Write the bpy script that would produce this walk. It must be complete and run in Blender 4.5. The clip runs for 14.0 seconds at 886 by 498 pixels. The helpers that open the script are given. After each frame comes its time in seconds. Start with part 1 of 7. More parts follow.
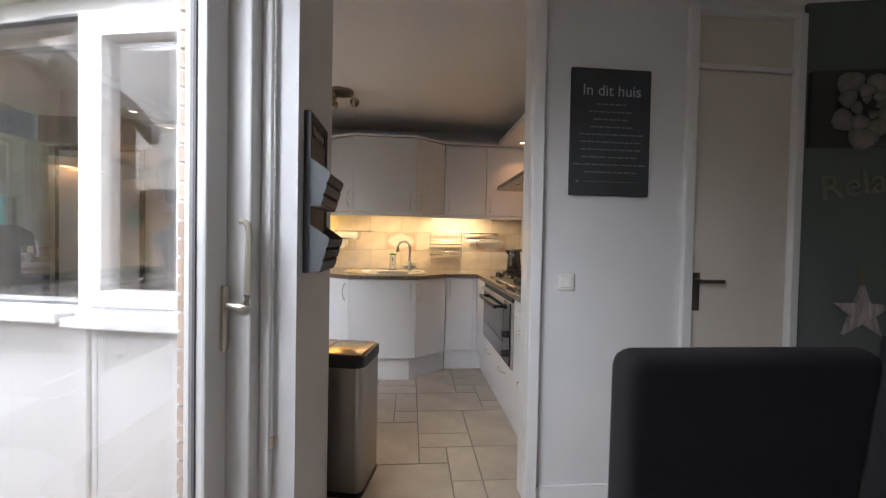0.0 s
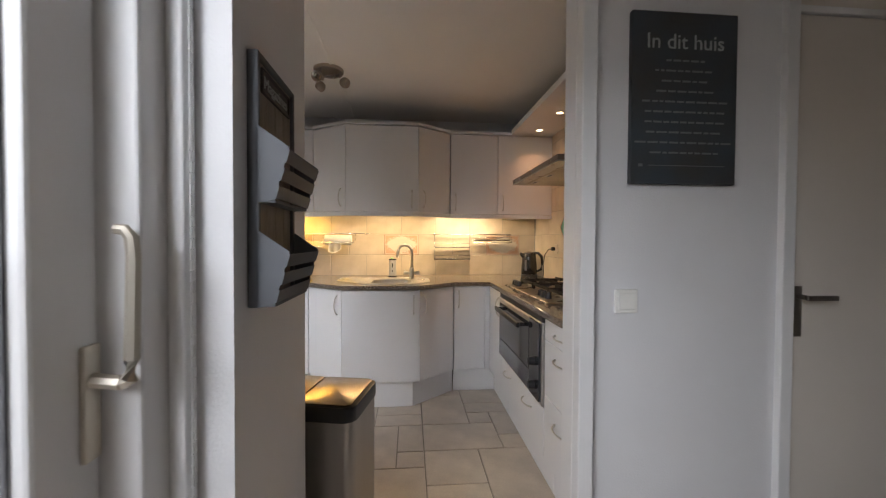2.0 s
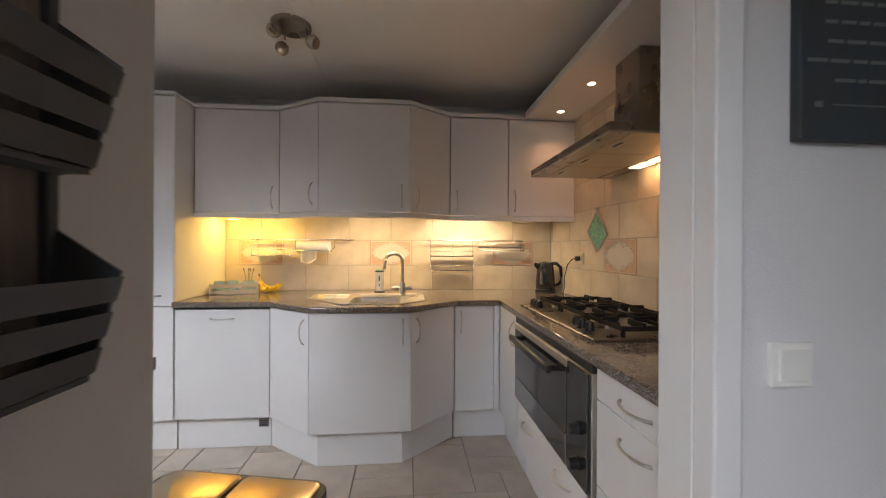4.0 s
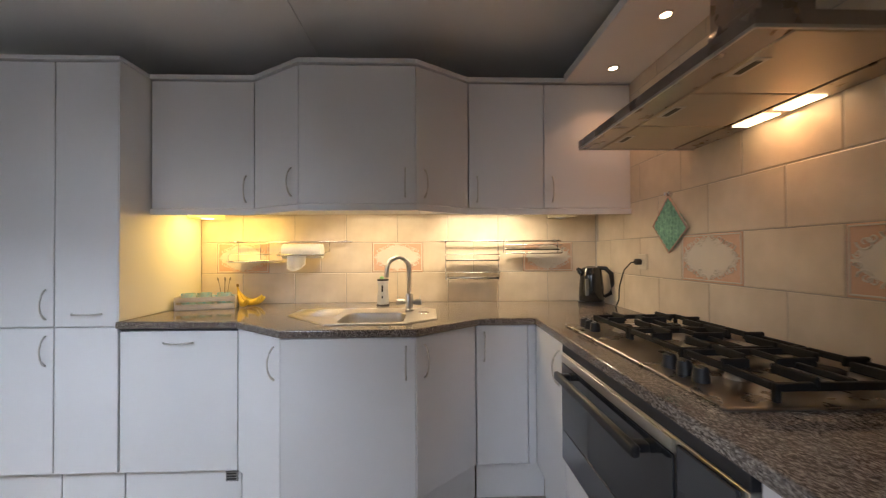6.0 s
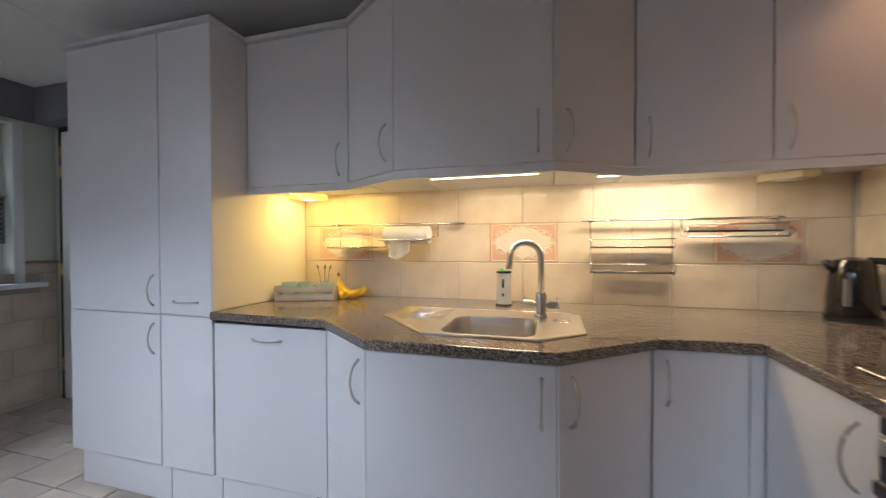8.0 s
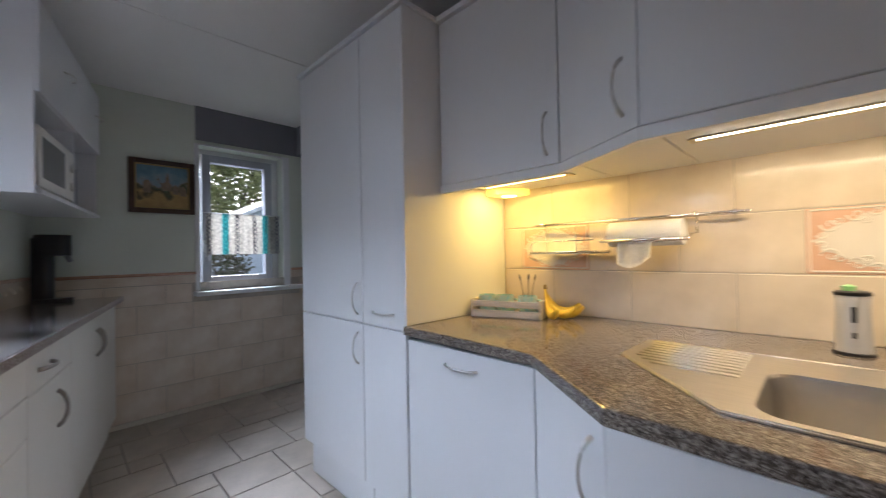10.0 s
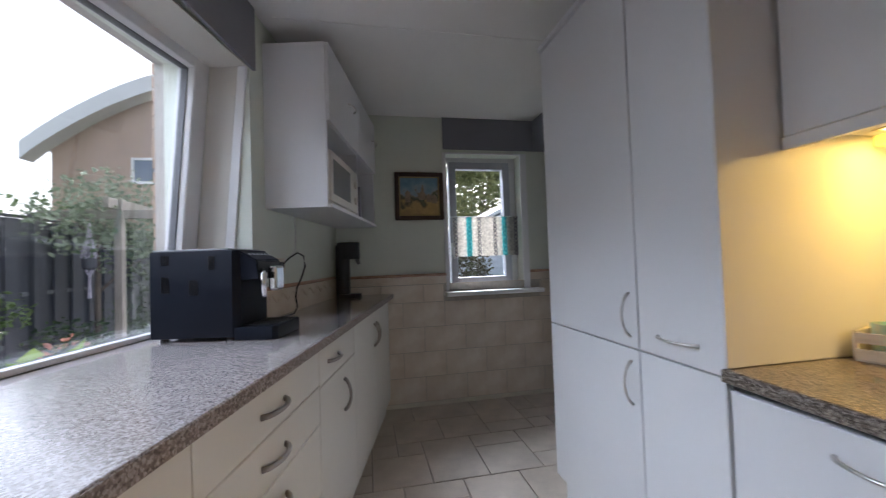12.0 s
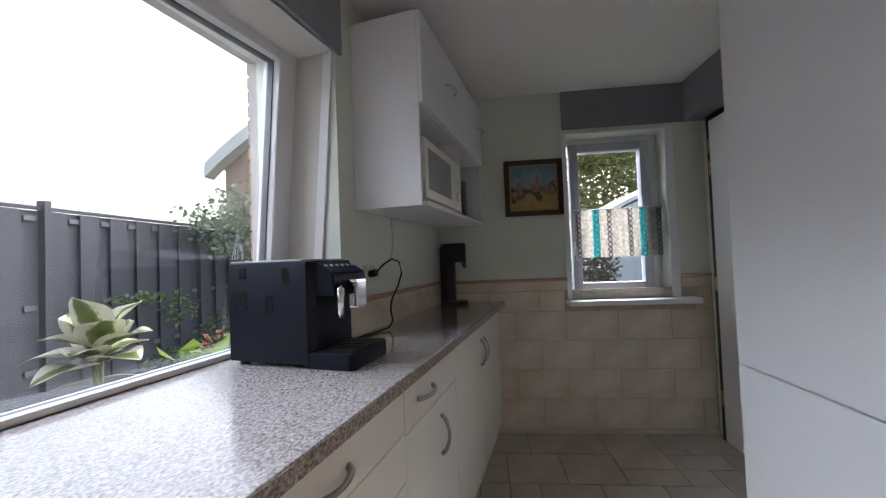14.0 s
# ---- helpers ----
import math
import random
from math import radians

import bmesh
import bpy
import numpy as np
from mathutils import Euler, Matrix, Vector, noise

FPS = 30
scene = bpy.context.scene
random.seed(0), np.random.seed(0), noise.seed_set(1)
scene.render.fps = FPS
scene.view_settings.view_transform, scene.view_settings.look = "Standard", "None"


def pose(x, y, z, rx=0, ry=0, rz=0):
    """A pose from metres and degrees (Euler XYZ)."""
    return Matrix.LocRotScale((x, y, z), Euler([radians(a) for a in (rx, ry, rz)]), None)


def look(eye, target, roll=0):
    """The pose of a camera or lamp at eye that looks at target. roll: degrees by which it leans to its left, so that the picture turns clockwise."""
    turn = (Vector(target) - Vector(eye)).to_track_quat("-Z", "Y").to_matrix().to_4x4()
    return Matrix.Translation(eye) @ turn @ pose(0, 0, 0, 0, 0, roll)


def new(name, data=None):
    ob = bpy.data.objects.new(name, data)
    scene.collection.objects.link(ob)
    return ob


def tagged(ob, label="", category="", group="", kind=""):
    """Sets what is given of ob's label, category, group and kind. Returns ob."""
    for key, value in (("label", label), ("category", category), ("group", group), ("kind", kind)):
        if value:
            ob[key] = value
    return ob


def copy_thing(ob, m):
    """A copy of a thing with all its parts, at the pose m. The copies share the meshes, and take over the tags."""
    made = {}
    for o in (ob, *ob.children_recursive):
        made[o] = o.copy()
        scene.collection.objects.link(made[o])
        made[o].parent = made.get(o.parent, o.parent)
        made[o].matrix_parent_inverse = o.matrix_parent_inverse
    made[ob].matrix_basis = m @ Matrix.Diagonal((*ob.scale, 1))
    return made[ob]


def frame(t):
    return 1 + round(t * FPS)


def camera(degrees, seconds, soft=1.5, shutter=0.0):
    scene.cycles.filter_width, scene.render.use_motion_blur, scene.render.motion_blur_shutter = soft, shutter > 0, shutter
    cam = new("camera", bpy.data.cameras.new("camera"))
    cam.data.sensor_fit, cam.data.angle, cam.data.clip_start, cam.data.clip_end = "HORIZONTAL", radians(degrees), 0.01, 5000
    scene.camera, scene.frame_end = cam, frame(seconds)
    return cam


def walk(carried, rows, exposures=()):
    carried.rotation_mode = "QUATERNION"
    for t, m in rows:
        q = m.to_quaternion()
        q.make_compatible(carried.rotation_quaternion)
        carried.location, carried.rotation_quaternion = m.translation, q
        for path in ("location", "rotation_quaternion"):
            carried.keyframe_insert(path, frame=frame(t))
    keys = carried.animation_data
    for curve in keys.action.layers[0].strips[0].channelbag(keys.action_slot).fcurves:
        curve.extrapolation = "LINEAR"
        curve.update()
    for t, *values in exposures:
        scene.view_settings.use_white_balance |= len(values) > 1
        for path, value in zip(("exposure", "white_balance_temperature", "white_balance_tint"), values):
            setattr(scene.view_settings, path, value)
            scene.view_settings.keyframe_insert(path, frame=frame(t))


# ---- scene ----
cam = camera(98.6, 14.0, soft=1.1, shutter=0.5)
EXPO = [(0, 1.8, 6500, 14), (1.5, 1.76, 6600, 14), (3.2, 1.68, 6750, 15), (5.3, 1.68, 6150, 14), (6.5, 1.6, 6000, 14), (9.5, 1.5, 5550, 14), (11.5, 1.5, 5750, 15), (14, 1.55, 6050, 14)]
PATH = [
    (0, (0.266, 0.411, 1.218), (0.437, 2.404, 1.178), 1.1),
    (0.5, (0.257, 0.505, 1.228), (0.425, 2.497, 1.18), 1.2),
    (1, (0.245, 0.625, 1.237), (0.41, 2.618, 1.186), 1.5),
    (1.5, (0.238, 0.741, 1.246), (0.415, 2.733, 1.195), 1.1),
    (2, (0.249, 0.88, 1.247), (0.42, 2.873, 1.205), 0.3),
    (2.5, (0.257, 1.038, 1.243), (0.428, 3.03, 1.206), 0.1),
    (3, (0.274, 1.205, 1.254), (0.437, 3.198, 1.232), -0.0),
    (3.2, (0.28, 1.268, 1.259), (0.445, 3.261, 1.239), 0.1),
    (5.3, (0.352, 1.888, 1.229), (0.547, 3.879, 1.255), 0.2),
    (5.5, (0.362, 1.946, 1.229), (0.527, 3.939, 1.254), 0.0),
    (6, (0.384, 2.082, 1.234), (0.447, 4.081, 1.257), -0.3),
    (6.5, (0.387, 2.202, 1.231), (0.351, 4.202, 1.249), -0.4),
    (7, (0.369, 2.35, 1.217), (0.204, 4.343, 1.219), -0.4),
    (7.2, (0.359, 2.408, 1.211), (0.127, 4.395, 1.208), -0.3),
    (9.3, (0.154, 2.93, 1.199), (-0.944, 4.602, 1.195), -0.7),
    (9.5, (0.125, 2.952, 1.191), (-1.053, 4.568, 1.202), -0.7),
    (10, (0.033, 3.016, 1.196), (-1.379, 4.433, 1.217), -1.1),
    (10.5, (-0.058, 3.06, 1.191), (-1.674, 4.238, 1.219), -1.8),
    (11, (-0.165, 3.098, 1.188), (-1.947, 4.006, 1.226), -2.0),
    (11.5, (-0.255, 3.114, 1.192), (-2.145, 3.765, 1.241), -1.9),
    (12, (-0.34, 3.116, 1.2), (-2.3, 3.512, 1.255), -1.9),
    (12.5, (-0.421, 3.124, 1.206), (-2.413, 3.297, 1.264), -2.2),
    (13, (-0.527, 3.126, 1.222), (-2.525, 3.094, 1.283), -2.3),
    (13.5, (-0.625, 3.148, 1.232), (-2.618, 2.996, 1.293), -2.5),
    (14, (-0.721, 3.174, 1.249), (-2.71, 2.976, 1.303), -2.2),
]
walk(cam, [(t, look(eye, target, roll)) for t, eye, target, roll in PATH], EXPO)

# ---- world and large lights ----
world = bpy.data.worlds.new("world")
scene.world = world
world.use_nodes = True
wn = world.node_tree
sky = wn.nodes.new("ShaderNodeTexSky")
sky.sky_type, sky.sun_disc = "NISHITA", False
sky.sun_elevation, sky.sun_rotation = radians(37), radians(288)
sky.air_density, sky.dust_density = 1.5, 4.0
hsv = wn.nodes.new("ShaderNodeHueSaturation")
hsv.inputs["Saturation"].default_value = 0.36
wn.links.new(sky.outputs[0], hsv.inputs["Color"])
wn.links.new(hsv.outputs[0], wn.nodes["Background"].inputs[0])
wn.nodes["Background"].inputs[1].default_value = 0.15

sun = new("sun", bpy.data.lights.new("sun", "SUN"))
sun.data.energy, sun.data.angle, sun.data.color = 1.3, radians(30), (1, 0.97, 0.93)
sun.matrix_world = look((0, 0, 0), (0.75, -0.25, -0.6))


def area(name, eye, target, w, h, power, color, roll=0):
    ob = new(name, bpy.data.lights.new(name, "AREA"))
    ob.data.shape, ob.data.size, ob.data.size_y = "RECTANGLE", w, h
    ob.data.energy, ob.data.color = power, color
    ob.matrix_world = look(eye, target, roll)
    return ob


# the kitchen's window wall stands at an angle to the rest: s runs east along it, d into the room
WA = radians(-12.0)
W = Matrix.Translation((-2.316, 2.631, 0)) @ Matrix.Rotation(WA, 4, "Z")


def wl(s, d, z=0.0):
    return W @ Vector((s, d, z))


CEIL = 2.41
# added area lamps outside the window openings, standing in for the open sky's light
sw_ = area("sky_wide_window", wl(0.7, -1.2, 2.95), wl(0.6, 1.3, 0.9), 2.2, 1.0, 20, (0.84, 0.92, 1.0))
sw_.data.spread = radians(92)
area("sky_west_window", (-4.55, 4.15, 2.75), (-2.9, 4.1, 0.7), 0.9, 0.8, 62, (0.88, 0.94, 1.0))
sp_ = area("sky_patio", (-1.3, -1.4, 2.9), (0.9, 0.3, 0.9), 2.0, 1.2, 15, (0.86, 0.93, 1.0))
sp_.data.spread = radians(95)
# added narrow fill lamp outside the patio glass, brightening the kitchen's south-facing fronts
sn_ = area("sky_patio_north", (-0.85, -0.9, 2.3), (0.45, 3.9, 0.9), 1.2, 0.9, 2.0, (0.86, 0.93, 1.0))
sn_.data.spread = radians(50)

# ---- materials ----
MATS = {}


def mat(name, color, rough=0.5, metal=0.0, var=0.06, scale=6.0, bump=0.0, bscale=60.0, spec=0.5, fine=0.0, island=0.0,
        stain=None, emit=None, power=0.0, coat=0.0, stretch=None, sheen=0.0):
    if name in MATS:
        return MATS[name]
    m = bpy.data.materials.new(name)
    m.use_nodes = True
    n, l = m.node_tree.nodes, m.node_tree.links
    b = n["Principled BSDF"]
    b.inputs["Roughness"].default_value = rough
    b.inputs["Metallic"].default_value = metal
    b.inputs["Specular IOR Level"].default_value = spec
    b.inputs["Coat Weight"].default_value = coat
    b.inputs["Sheen Weight"].default_value = sheen
    tc = n.new("ShaderNodeTexCoord")
    src = tc.outputs["Object"]
    if stretch:
        mp = n.new("ShaderNodeMapping")
        mp.inputs["Scale"].default_value = stretch
        l.new(src, mp.inputs["Vector"])
        src = mp.outputs[0]
    big = n.new("ShaderNodeTexNoise")
    big.inputs["Scale"].default_value, big.inputs["Detail"].default_value = scale, 4
    l.new(src, big.inputs["Vector"])
    ramp = n.new("ShaderNodeValToRGB")
    c = Vector(color)
    lo = Vector(stain) if stain else c * (1 - var)
    hi = c * (1 + var)
    ramp.color_ramp.elements[0].color = (*lo, 1)
    ramp.color_ramp.elements[1].color = (*[min(1, v) for v in hi], 1)
    ramp.color_ramp.elements[0].position, ramp.color_ramp.elements[1].position = 0.3, 0.7
    l.new(big.outputs["Fac"], ramp.inputs["Fac"])
    out = ramp.outputs["Color"]
    if fine:
        fn = n.new("ShaderNodeTexNoise")
        fn.inputs["Scale"].default_value, fn.inputs["Detail"].default_value = bscale, 3
        l.new(src, fn.inputs["Vector"])
        mr = n.new("ShaderNodeMapRange")
        mr.inputs["From Min"].default_value, mr.inputs["From Max"].default_value = 0.3, 0.7
        mr.inputs["To Min"].default_value, mr.inputs["To Max"].default_value = 1 - fine, 1 + fine
        l.new(fn.outputs["Fac"], mr.inputs["Value"])
        mx = n.new("ShaderNodeVectorMath")
        mx.operation = "SCALE"
        l.new(out, mx.inputs[0])
        l.new(mr.outputs[0], mx.inputs["Scale"])
        out = mx.outputs[0]
    if island:
        oi = n.new("ShaderNodeObjectInfo")
        mr2 = n.new("ShaderNodeMapRange")
        mr2.inputs["To Min"].default_value, mr2.inputs["To Max"].default_value = 1 - island, 1 + island
        l.new(oi.outputs["Random"], mr2.inputs["Value"])
        mx2 = n.new("ShaderNodeVectorMath")
        mx2.operation = "SCALE"
        l.new(out, mx2.inputs[0])
        l.new(mr2.outputs[0], mx2.inputs["Scale"])
        out = mx2.outputs[0]
    l.new(out, b.inputs["Base Color"])
    rr = n.new("ShaderNodeMapRange")
    rr.inputs["To Min"].default_value, rr.inputs["To Max"].default_value = max(0.02, rough * 0.85), min(1, rough * 1.15)
    l.new(big.outputs["Fac"], rr.inputs["Value"])
    l.new(rr.outputs[0], b.inputs["Roughness"])
    if bump:
        bn = n.new("ShaderNodeTexNoise")
        bn.inputs["Scale"].default_value, bn.inputs["Detail"].default_value = bscale, 5
        l.new(src, bn.inputs["Vector"])
        bp = n.new("ShaderNodeBump")
        bp.inputs["Strength"].default_value, bp.inputs["Distance"].default_value = bump, 0.004
        l.new(bn.outputs["Fac"], bp.inputs["Height"])
        l.new(bp.outputs[0], b.inputs["Normal"])
    if emit:
        b.inputs["Emission Color"].default_value = (*emit, 1)
        b.inputs["Emission Strength"].default_value = power
    MATS[name] = m
    return m


def granite(name, a, b_, c_, scale, rough, coat=0.0):
    m = bpy.data.materials.new(name)
    m.use_nodes = True
    n, l = m.node_tree.nodes, m.node_tree.links
    b = n["Principled BSDF"]
    tc = n.new("ShaderNodeTexCoord")
    v = n.new("ShaderNodeTexVoronoi")
    v.inputs["Scale"].default_value = scale
    l.new(tc.outputs["Object"], v.inputs["Vector"])
    sep = n.new("ShaderNodeSeparateColor")
    l.new(v.outputs["Color"], sep.inputs[0])
    nz = n.new("ShaderNodeTexNoise")
    nz.inputs["Scale"].default_value, nz.inputs["Detail"].default_value = scale * 0.6, 6
    l.new(tc.outputs["Object"], nz.inputs["Vector"])
    ad = n.new("ShaderNodeMath")
    ad.operation = "MULTIPLY_ADD"
    ad.inputs[1].default_value = 0.45
    l.new(sep.outputs[0], ad.inputs[0])
    l.new(nz.outputs["Fac"], ad.inputs[2])
    r = n.new("ShaderNodeValToRGB")
    e = r.color_ramp.elements
    e[0].position, e[1].position = 0.42, 1.0
    e[0].color, e[1].color = (*a, 1), (*c_, 1)
    k = e.new(0.72)
    k.color = (*b_, 1)
    l.new(ad.outputs[0], r.inputs[0])
    l.new(r.outputs[0], b.inputs["Base Color"])
    b.inputs["Roughness"].default_value = rough
    b.inputs["Coat Weight"].default_value, b.inputs["Coat Roughness"].default_value = coat, 0.12
    bp = n.new("ShaderNodeBump")
    bp.inputs["Strength"].default_value, bp.inputs["Distance"].default_value = 0.02, 0.002
    l.new(nz.outputs["Fac"], bp.inputs["Height"])
    l.new(bp.outputs[0], b.inputs["Normal"])
    return m


def glass(name, tint=(1, 1, 1), gloss=0.08):
    m = bpy.data.materials.new(name)
    m.use_nodes = True
    n, l = m.node_tree.nodes, m.node_tree.links
    n.remove(n["Principled BSDF"])
    t, g, mix, fr = (n.new("ShaderNodeBsdfTransparent"), n.new("ShaderNodeBsdfGlossy"), n.new("ShaderNodeMixShader"), n.new("ShaderNodeLayerWeight"))
    t.inputs[0].default_value = (*tint, 1)
    g.inputs["Roughness"].default_value = 0.01
    pw, sc = n.new("ShaderNodeMath"), n.new("ShaderNodeMath")
    pw.operation, sc.operation = "POWER", "MULTIPLY_ADD"
    pw.inputs[1].default_value, sc.inputs[1].default_value, sc.inputs[2].default_value = 2.0, 0.7, gloss
    l.new(fr.outputs["Facing"], pw.inputs[0])
    l.new(pw.outputs[0], sc.inputs[0])
    l.new(sc.outputs[0], mix.inputs[0])
    l.new(t.outputs[0], mix.inputs[1])
    l.new(g.outputs[0], mix.inputs[2])
    l.new(mix.outputs[0], n["Material Output"].inputs[0])
    return m


WALL = mat("painted_plaster", (0.74, 0.74, 0.75), 0.75, var=0.03, scale=2.5, bump=0.25, bscale=160)
WALL_GREEN = mat("pale_green_paint", (0.68, 0.71, 0.62), 0.75, var=0.03, scale=2.5, bump=0.3, bscale=160)
DARK_GREEN = mat("dark_grey_green_paint", (0.11, 0.135, 0.12), 0.8, var=0.06, scale=2.0, bump=0.3, bscale=160)
CEILM = mat("ceiling_paint", (0.85, 0.83, 0.80), 0.85, var=0.03, scale=1.5, bump=0.2, bscale=200)
GREY = mat("grey_lintel_paint", (0.23, 0.23, 0.25), 0.75, var=0.05, scale=3, bump=0.3, bscale=160)
TRIM = mat("white_gloss_trim", (0.78, 0.78, 0.78), 0.35, var=0.02, scale=3)
FRONT = mat("white_cabinet_front", (0.76, 0.76, 0.77), 0.38, var=0.015, scale=3, bump=0.12, bscale=300)
CARC = mat("white_carcass", (0.7, 0.7, 0.7), 0.5, var=0.02)
CREAM = mat("cream_cabinet_front", (0.74, 0.72, 0.66), 0.42, var=0.02, scale=3, bump=0.1, bscale=300)
GROUT = mat("grey_grout", (0.26, 0.235, 0.205), 0.9, var=0.12, scale=30)
TILE = mat("cream_wall_tile", (0.68, 0.585, 0.455), 0.3, var=0.07, scale=7, island=0.03, stain=(0.60, 0.505, 0.375), coat=0.2, bump=0.06, bscale=18)
TILE_W = mat("pale_wall_tile", (0.70, 0.62, 0.52), 0.3, var=0.05, scale=6, island=0.03, stain=(0.60, 0.49, 0.37), bump=0.06, bscale=18)
FLOOR_TILE = mat("beige_floor_tile", (0.54, 0.465, 0.385), 0.42, var=0.08, scale=5, island=0.06, stain=(0.41, 0.355, 0.295), fine=0.05, bscale=120, bump=0.15)
STEEL = mat("brushed_steel", (0.60, 0.58, 0.55), 0.3, 1.0, var=0.05, scale=20)
CHROME = mat("chrome", (0.75, 0.75, 0.76), 0.12, 1.0, var=0.03)
SATIN = mat("satin_nickel_handle", (0.66, 0.64, 0.61), 0.35, 1.0, var=0.04)
BLACK = mat("black_plastic", (0.012, 0.012, 0.014), 0.35, var=0.15)
BLACKM = mat("black_cast_iron", (0.012, 0.012, 0.012), 0.6, spec=0.25, var=0.2, bump=0.3, bscale=200)
GRANITE = granite("granite_worktop", (0.03, 0.024, 0.02), (0.14, 0.113, 0.092), (0.42, 0.37, 0.32), 340, 0.08)
GRANITE_L = granite("speckled_laminate", (0.17, 0.135, 0.125), (0.36, 0.32, 0.31), (0.54, 0.50, 0.50), 230, 0.2, 1.0)
REVEAL = mat("cream_reveal_paint", (0.66, 0.63, 0.57), 0.6, var=0.03, scale=3, bump=0.15, bscale=160)
GLASS = glass("window_glass", gloss=0.06)
DARKGLASS = mat("black_oven_glass", (0.02, 0.022, 0.026), 0.06, var=0.05, coat=0.5)
BRICK = mat("yellow_brick", (0.42, 0.29, 0.20), 0.85, var=0.2, scale=14, fine=0.15, bscale=90, bump=0.5, island=0.14)
MORTAR = mat("pale_mortar", (0.48, 0.45, 0.41), 0.95, var=0.1, scale=20, bump=0.4)


# ---- building helpers ----
def finish(name, bm, material, smooth=False):
    bmesh.ops.recalc_face_normals(bm, faces=bm.faces)
    me = bpy.data.meshes.new(name)
    bm.to_mesh(me)
    bm.free()
    me.materials.append(material)
    if smooth:
        me.shade_smooth() if smooth is True else me.set_sharp_from_angle(angle=radians(smooth))
        if smooth is not True:
            me.shade_smooth()
            me.set_sharp_from_angle(angle=radians(smooth))
    return me


def part(name, bm, material, parent, label="", smooth=False):
    ob = new(name, finish(name, bm, material, smooth))
    ob.parent = parent
    return tagged(ob, label)


def single(name, bm, material, label, category, group="", kind="", m=None, smooth=False):
    ob = new(name, finish(name, bm, material, smooth))
    if m is not None:
        ob.matrix_world = m
    return tagged(ob, label, category, group, kind)


def thing(name, label, category, group="", kind="", m=None):
    ob = new(name)
    ob.empty_display_size = 0.1
    if m is not None:
        ob.matrix_world = m
    return tagged(ob, label, category, group, kind)


def box(bm, x0, x1, y0, y1, z0, z1, bevel=0.0, seg=2):
    ret = bmesh.ops.create_cube(bm, size=1.0)
    vs = ret["verts"]
    for v in vs:
        v.co = Vector(((x0 + x1) / 2 + v.co.x * (x1 - x0), (y0 + y1) / 2 + v.co.y * (y1 - y0), (z0 + z1) / 2 + v.co.z * (z1 - z0)))
    if bevel:
        es = list({e for v in vs for e in v.link_edges})
        bmesh.ops.bevel(bm, geom=es, offset=bevel, segments=seg, affect="EDGES", profile=0.5)
    return bm


def prism(bm, pts, z0, z1, bevel=0.0):
    lo = [bm.verts.new((x, y, z0)) for x, y in pts]
    hi = [bm.verts.new((x, y, z1)) for x, y in pts]
    n = len(pts)
    fs = [bm.faces.new(lo[::-1]), bm.faces.new(hi)]
    for i in range(n):
        fs.append(bm.faces.new((lo[i], lo[(i + 1) % n], hi[(i + 1) % n], hi[i])))
    if bevel:
        es = list({e for f in fs[:2] for e in f.edges})
        bmesh.ops.bevel(bm, geom=es, offset=bevel, segments=2, affect="EDGES", profile=0.5)
    return bm


def tube(bm, pts, r, seg=8, closed=False):
    pts = [Vector(p) for p in pts]
    rings = []
    n = len(pts)
    up = Vector((0, 0, 1))
    for i, p in enumerate(pts):
        a = pts[(i - 1) % n] if (closed or i) else p
        b = pts[(i + 1) % n] if (closed or i < n - 1) else p
        d = (b - a).normalized()
        u = up if abs(d.dot(up)) < 0.95 else Vector((1, 0, 0))
        e1 = d.cross(u).normalized()
        e2 = d.cross(e1).normalized()
        rad = r[i] if isinstance(r, (list, tuple)) else r
        rings.append([bm.verts.new(p + rad * (math.cos(k * math.tau / seg) * e1 + math.sin(k * math.tau / seg) * e2)) for k in range(seg)])
    for i in range(n if closed else n - 1):
        A, B = rings[i], rings[(i + 1) % n]
        best = 0
        if closed and i == n - 1:
            best = min(range(seg), key=lambda o: sum((A[k].co - B[(k + o) % seg].co).length for k in range(seg)))
        for k in range(seg):
            bm.faces.new((A[k], A[(k + 1) % seg], B[(k + 1 + best) % seg], B[(k + best) % seg]))
    if not closed:
        bm.faces.new(rings[0])
        bm.faces.new(rings[-1][::-1])
    return bm


def lathe(bm, prof, seg=24, at=(0, 0, 0), m=None):
    o = Vector(at)
    rings = []
    for r, z in prof:
        ring = []
        for k in range(seg):
            p = Vector((max(r, 1e-4) * math.cos(k * math.tau / seg), max(r, 1e-4) * math.sin(k * math.tau / seg), z))
            ring.append(bm.verts.new((m @ p if m else p) + o))
        rings.append(ring)
    for A, B in zip(rings, rings[1:]):
        for k in range(seg):
            bm.faces.new((A[k], A[(k + 1) % seg], B[(k + 1) % seg], B[k]))
    bm.faces.new(rings[0][::-1])
    bm.faces.new(rings[-1])
    return bm


def arc(c, r, a0, a1, n, plane="xz"):
    out = []
    for i in range(n + 1):
        a = radians(a0 + (a1 - a0) * i / n)
        u, v = r * math.cos(a), r * math.sin(a)
        out.append((c[0] + u, c[1], c[2] + v) if plane == "xz" else (c[0], c[1] + u, c[2] + v) if plane == "yz" else (c[0] + u, c[1] + v, c[2]))
    return out


def B():
    return bmesh.new()


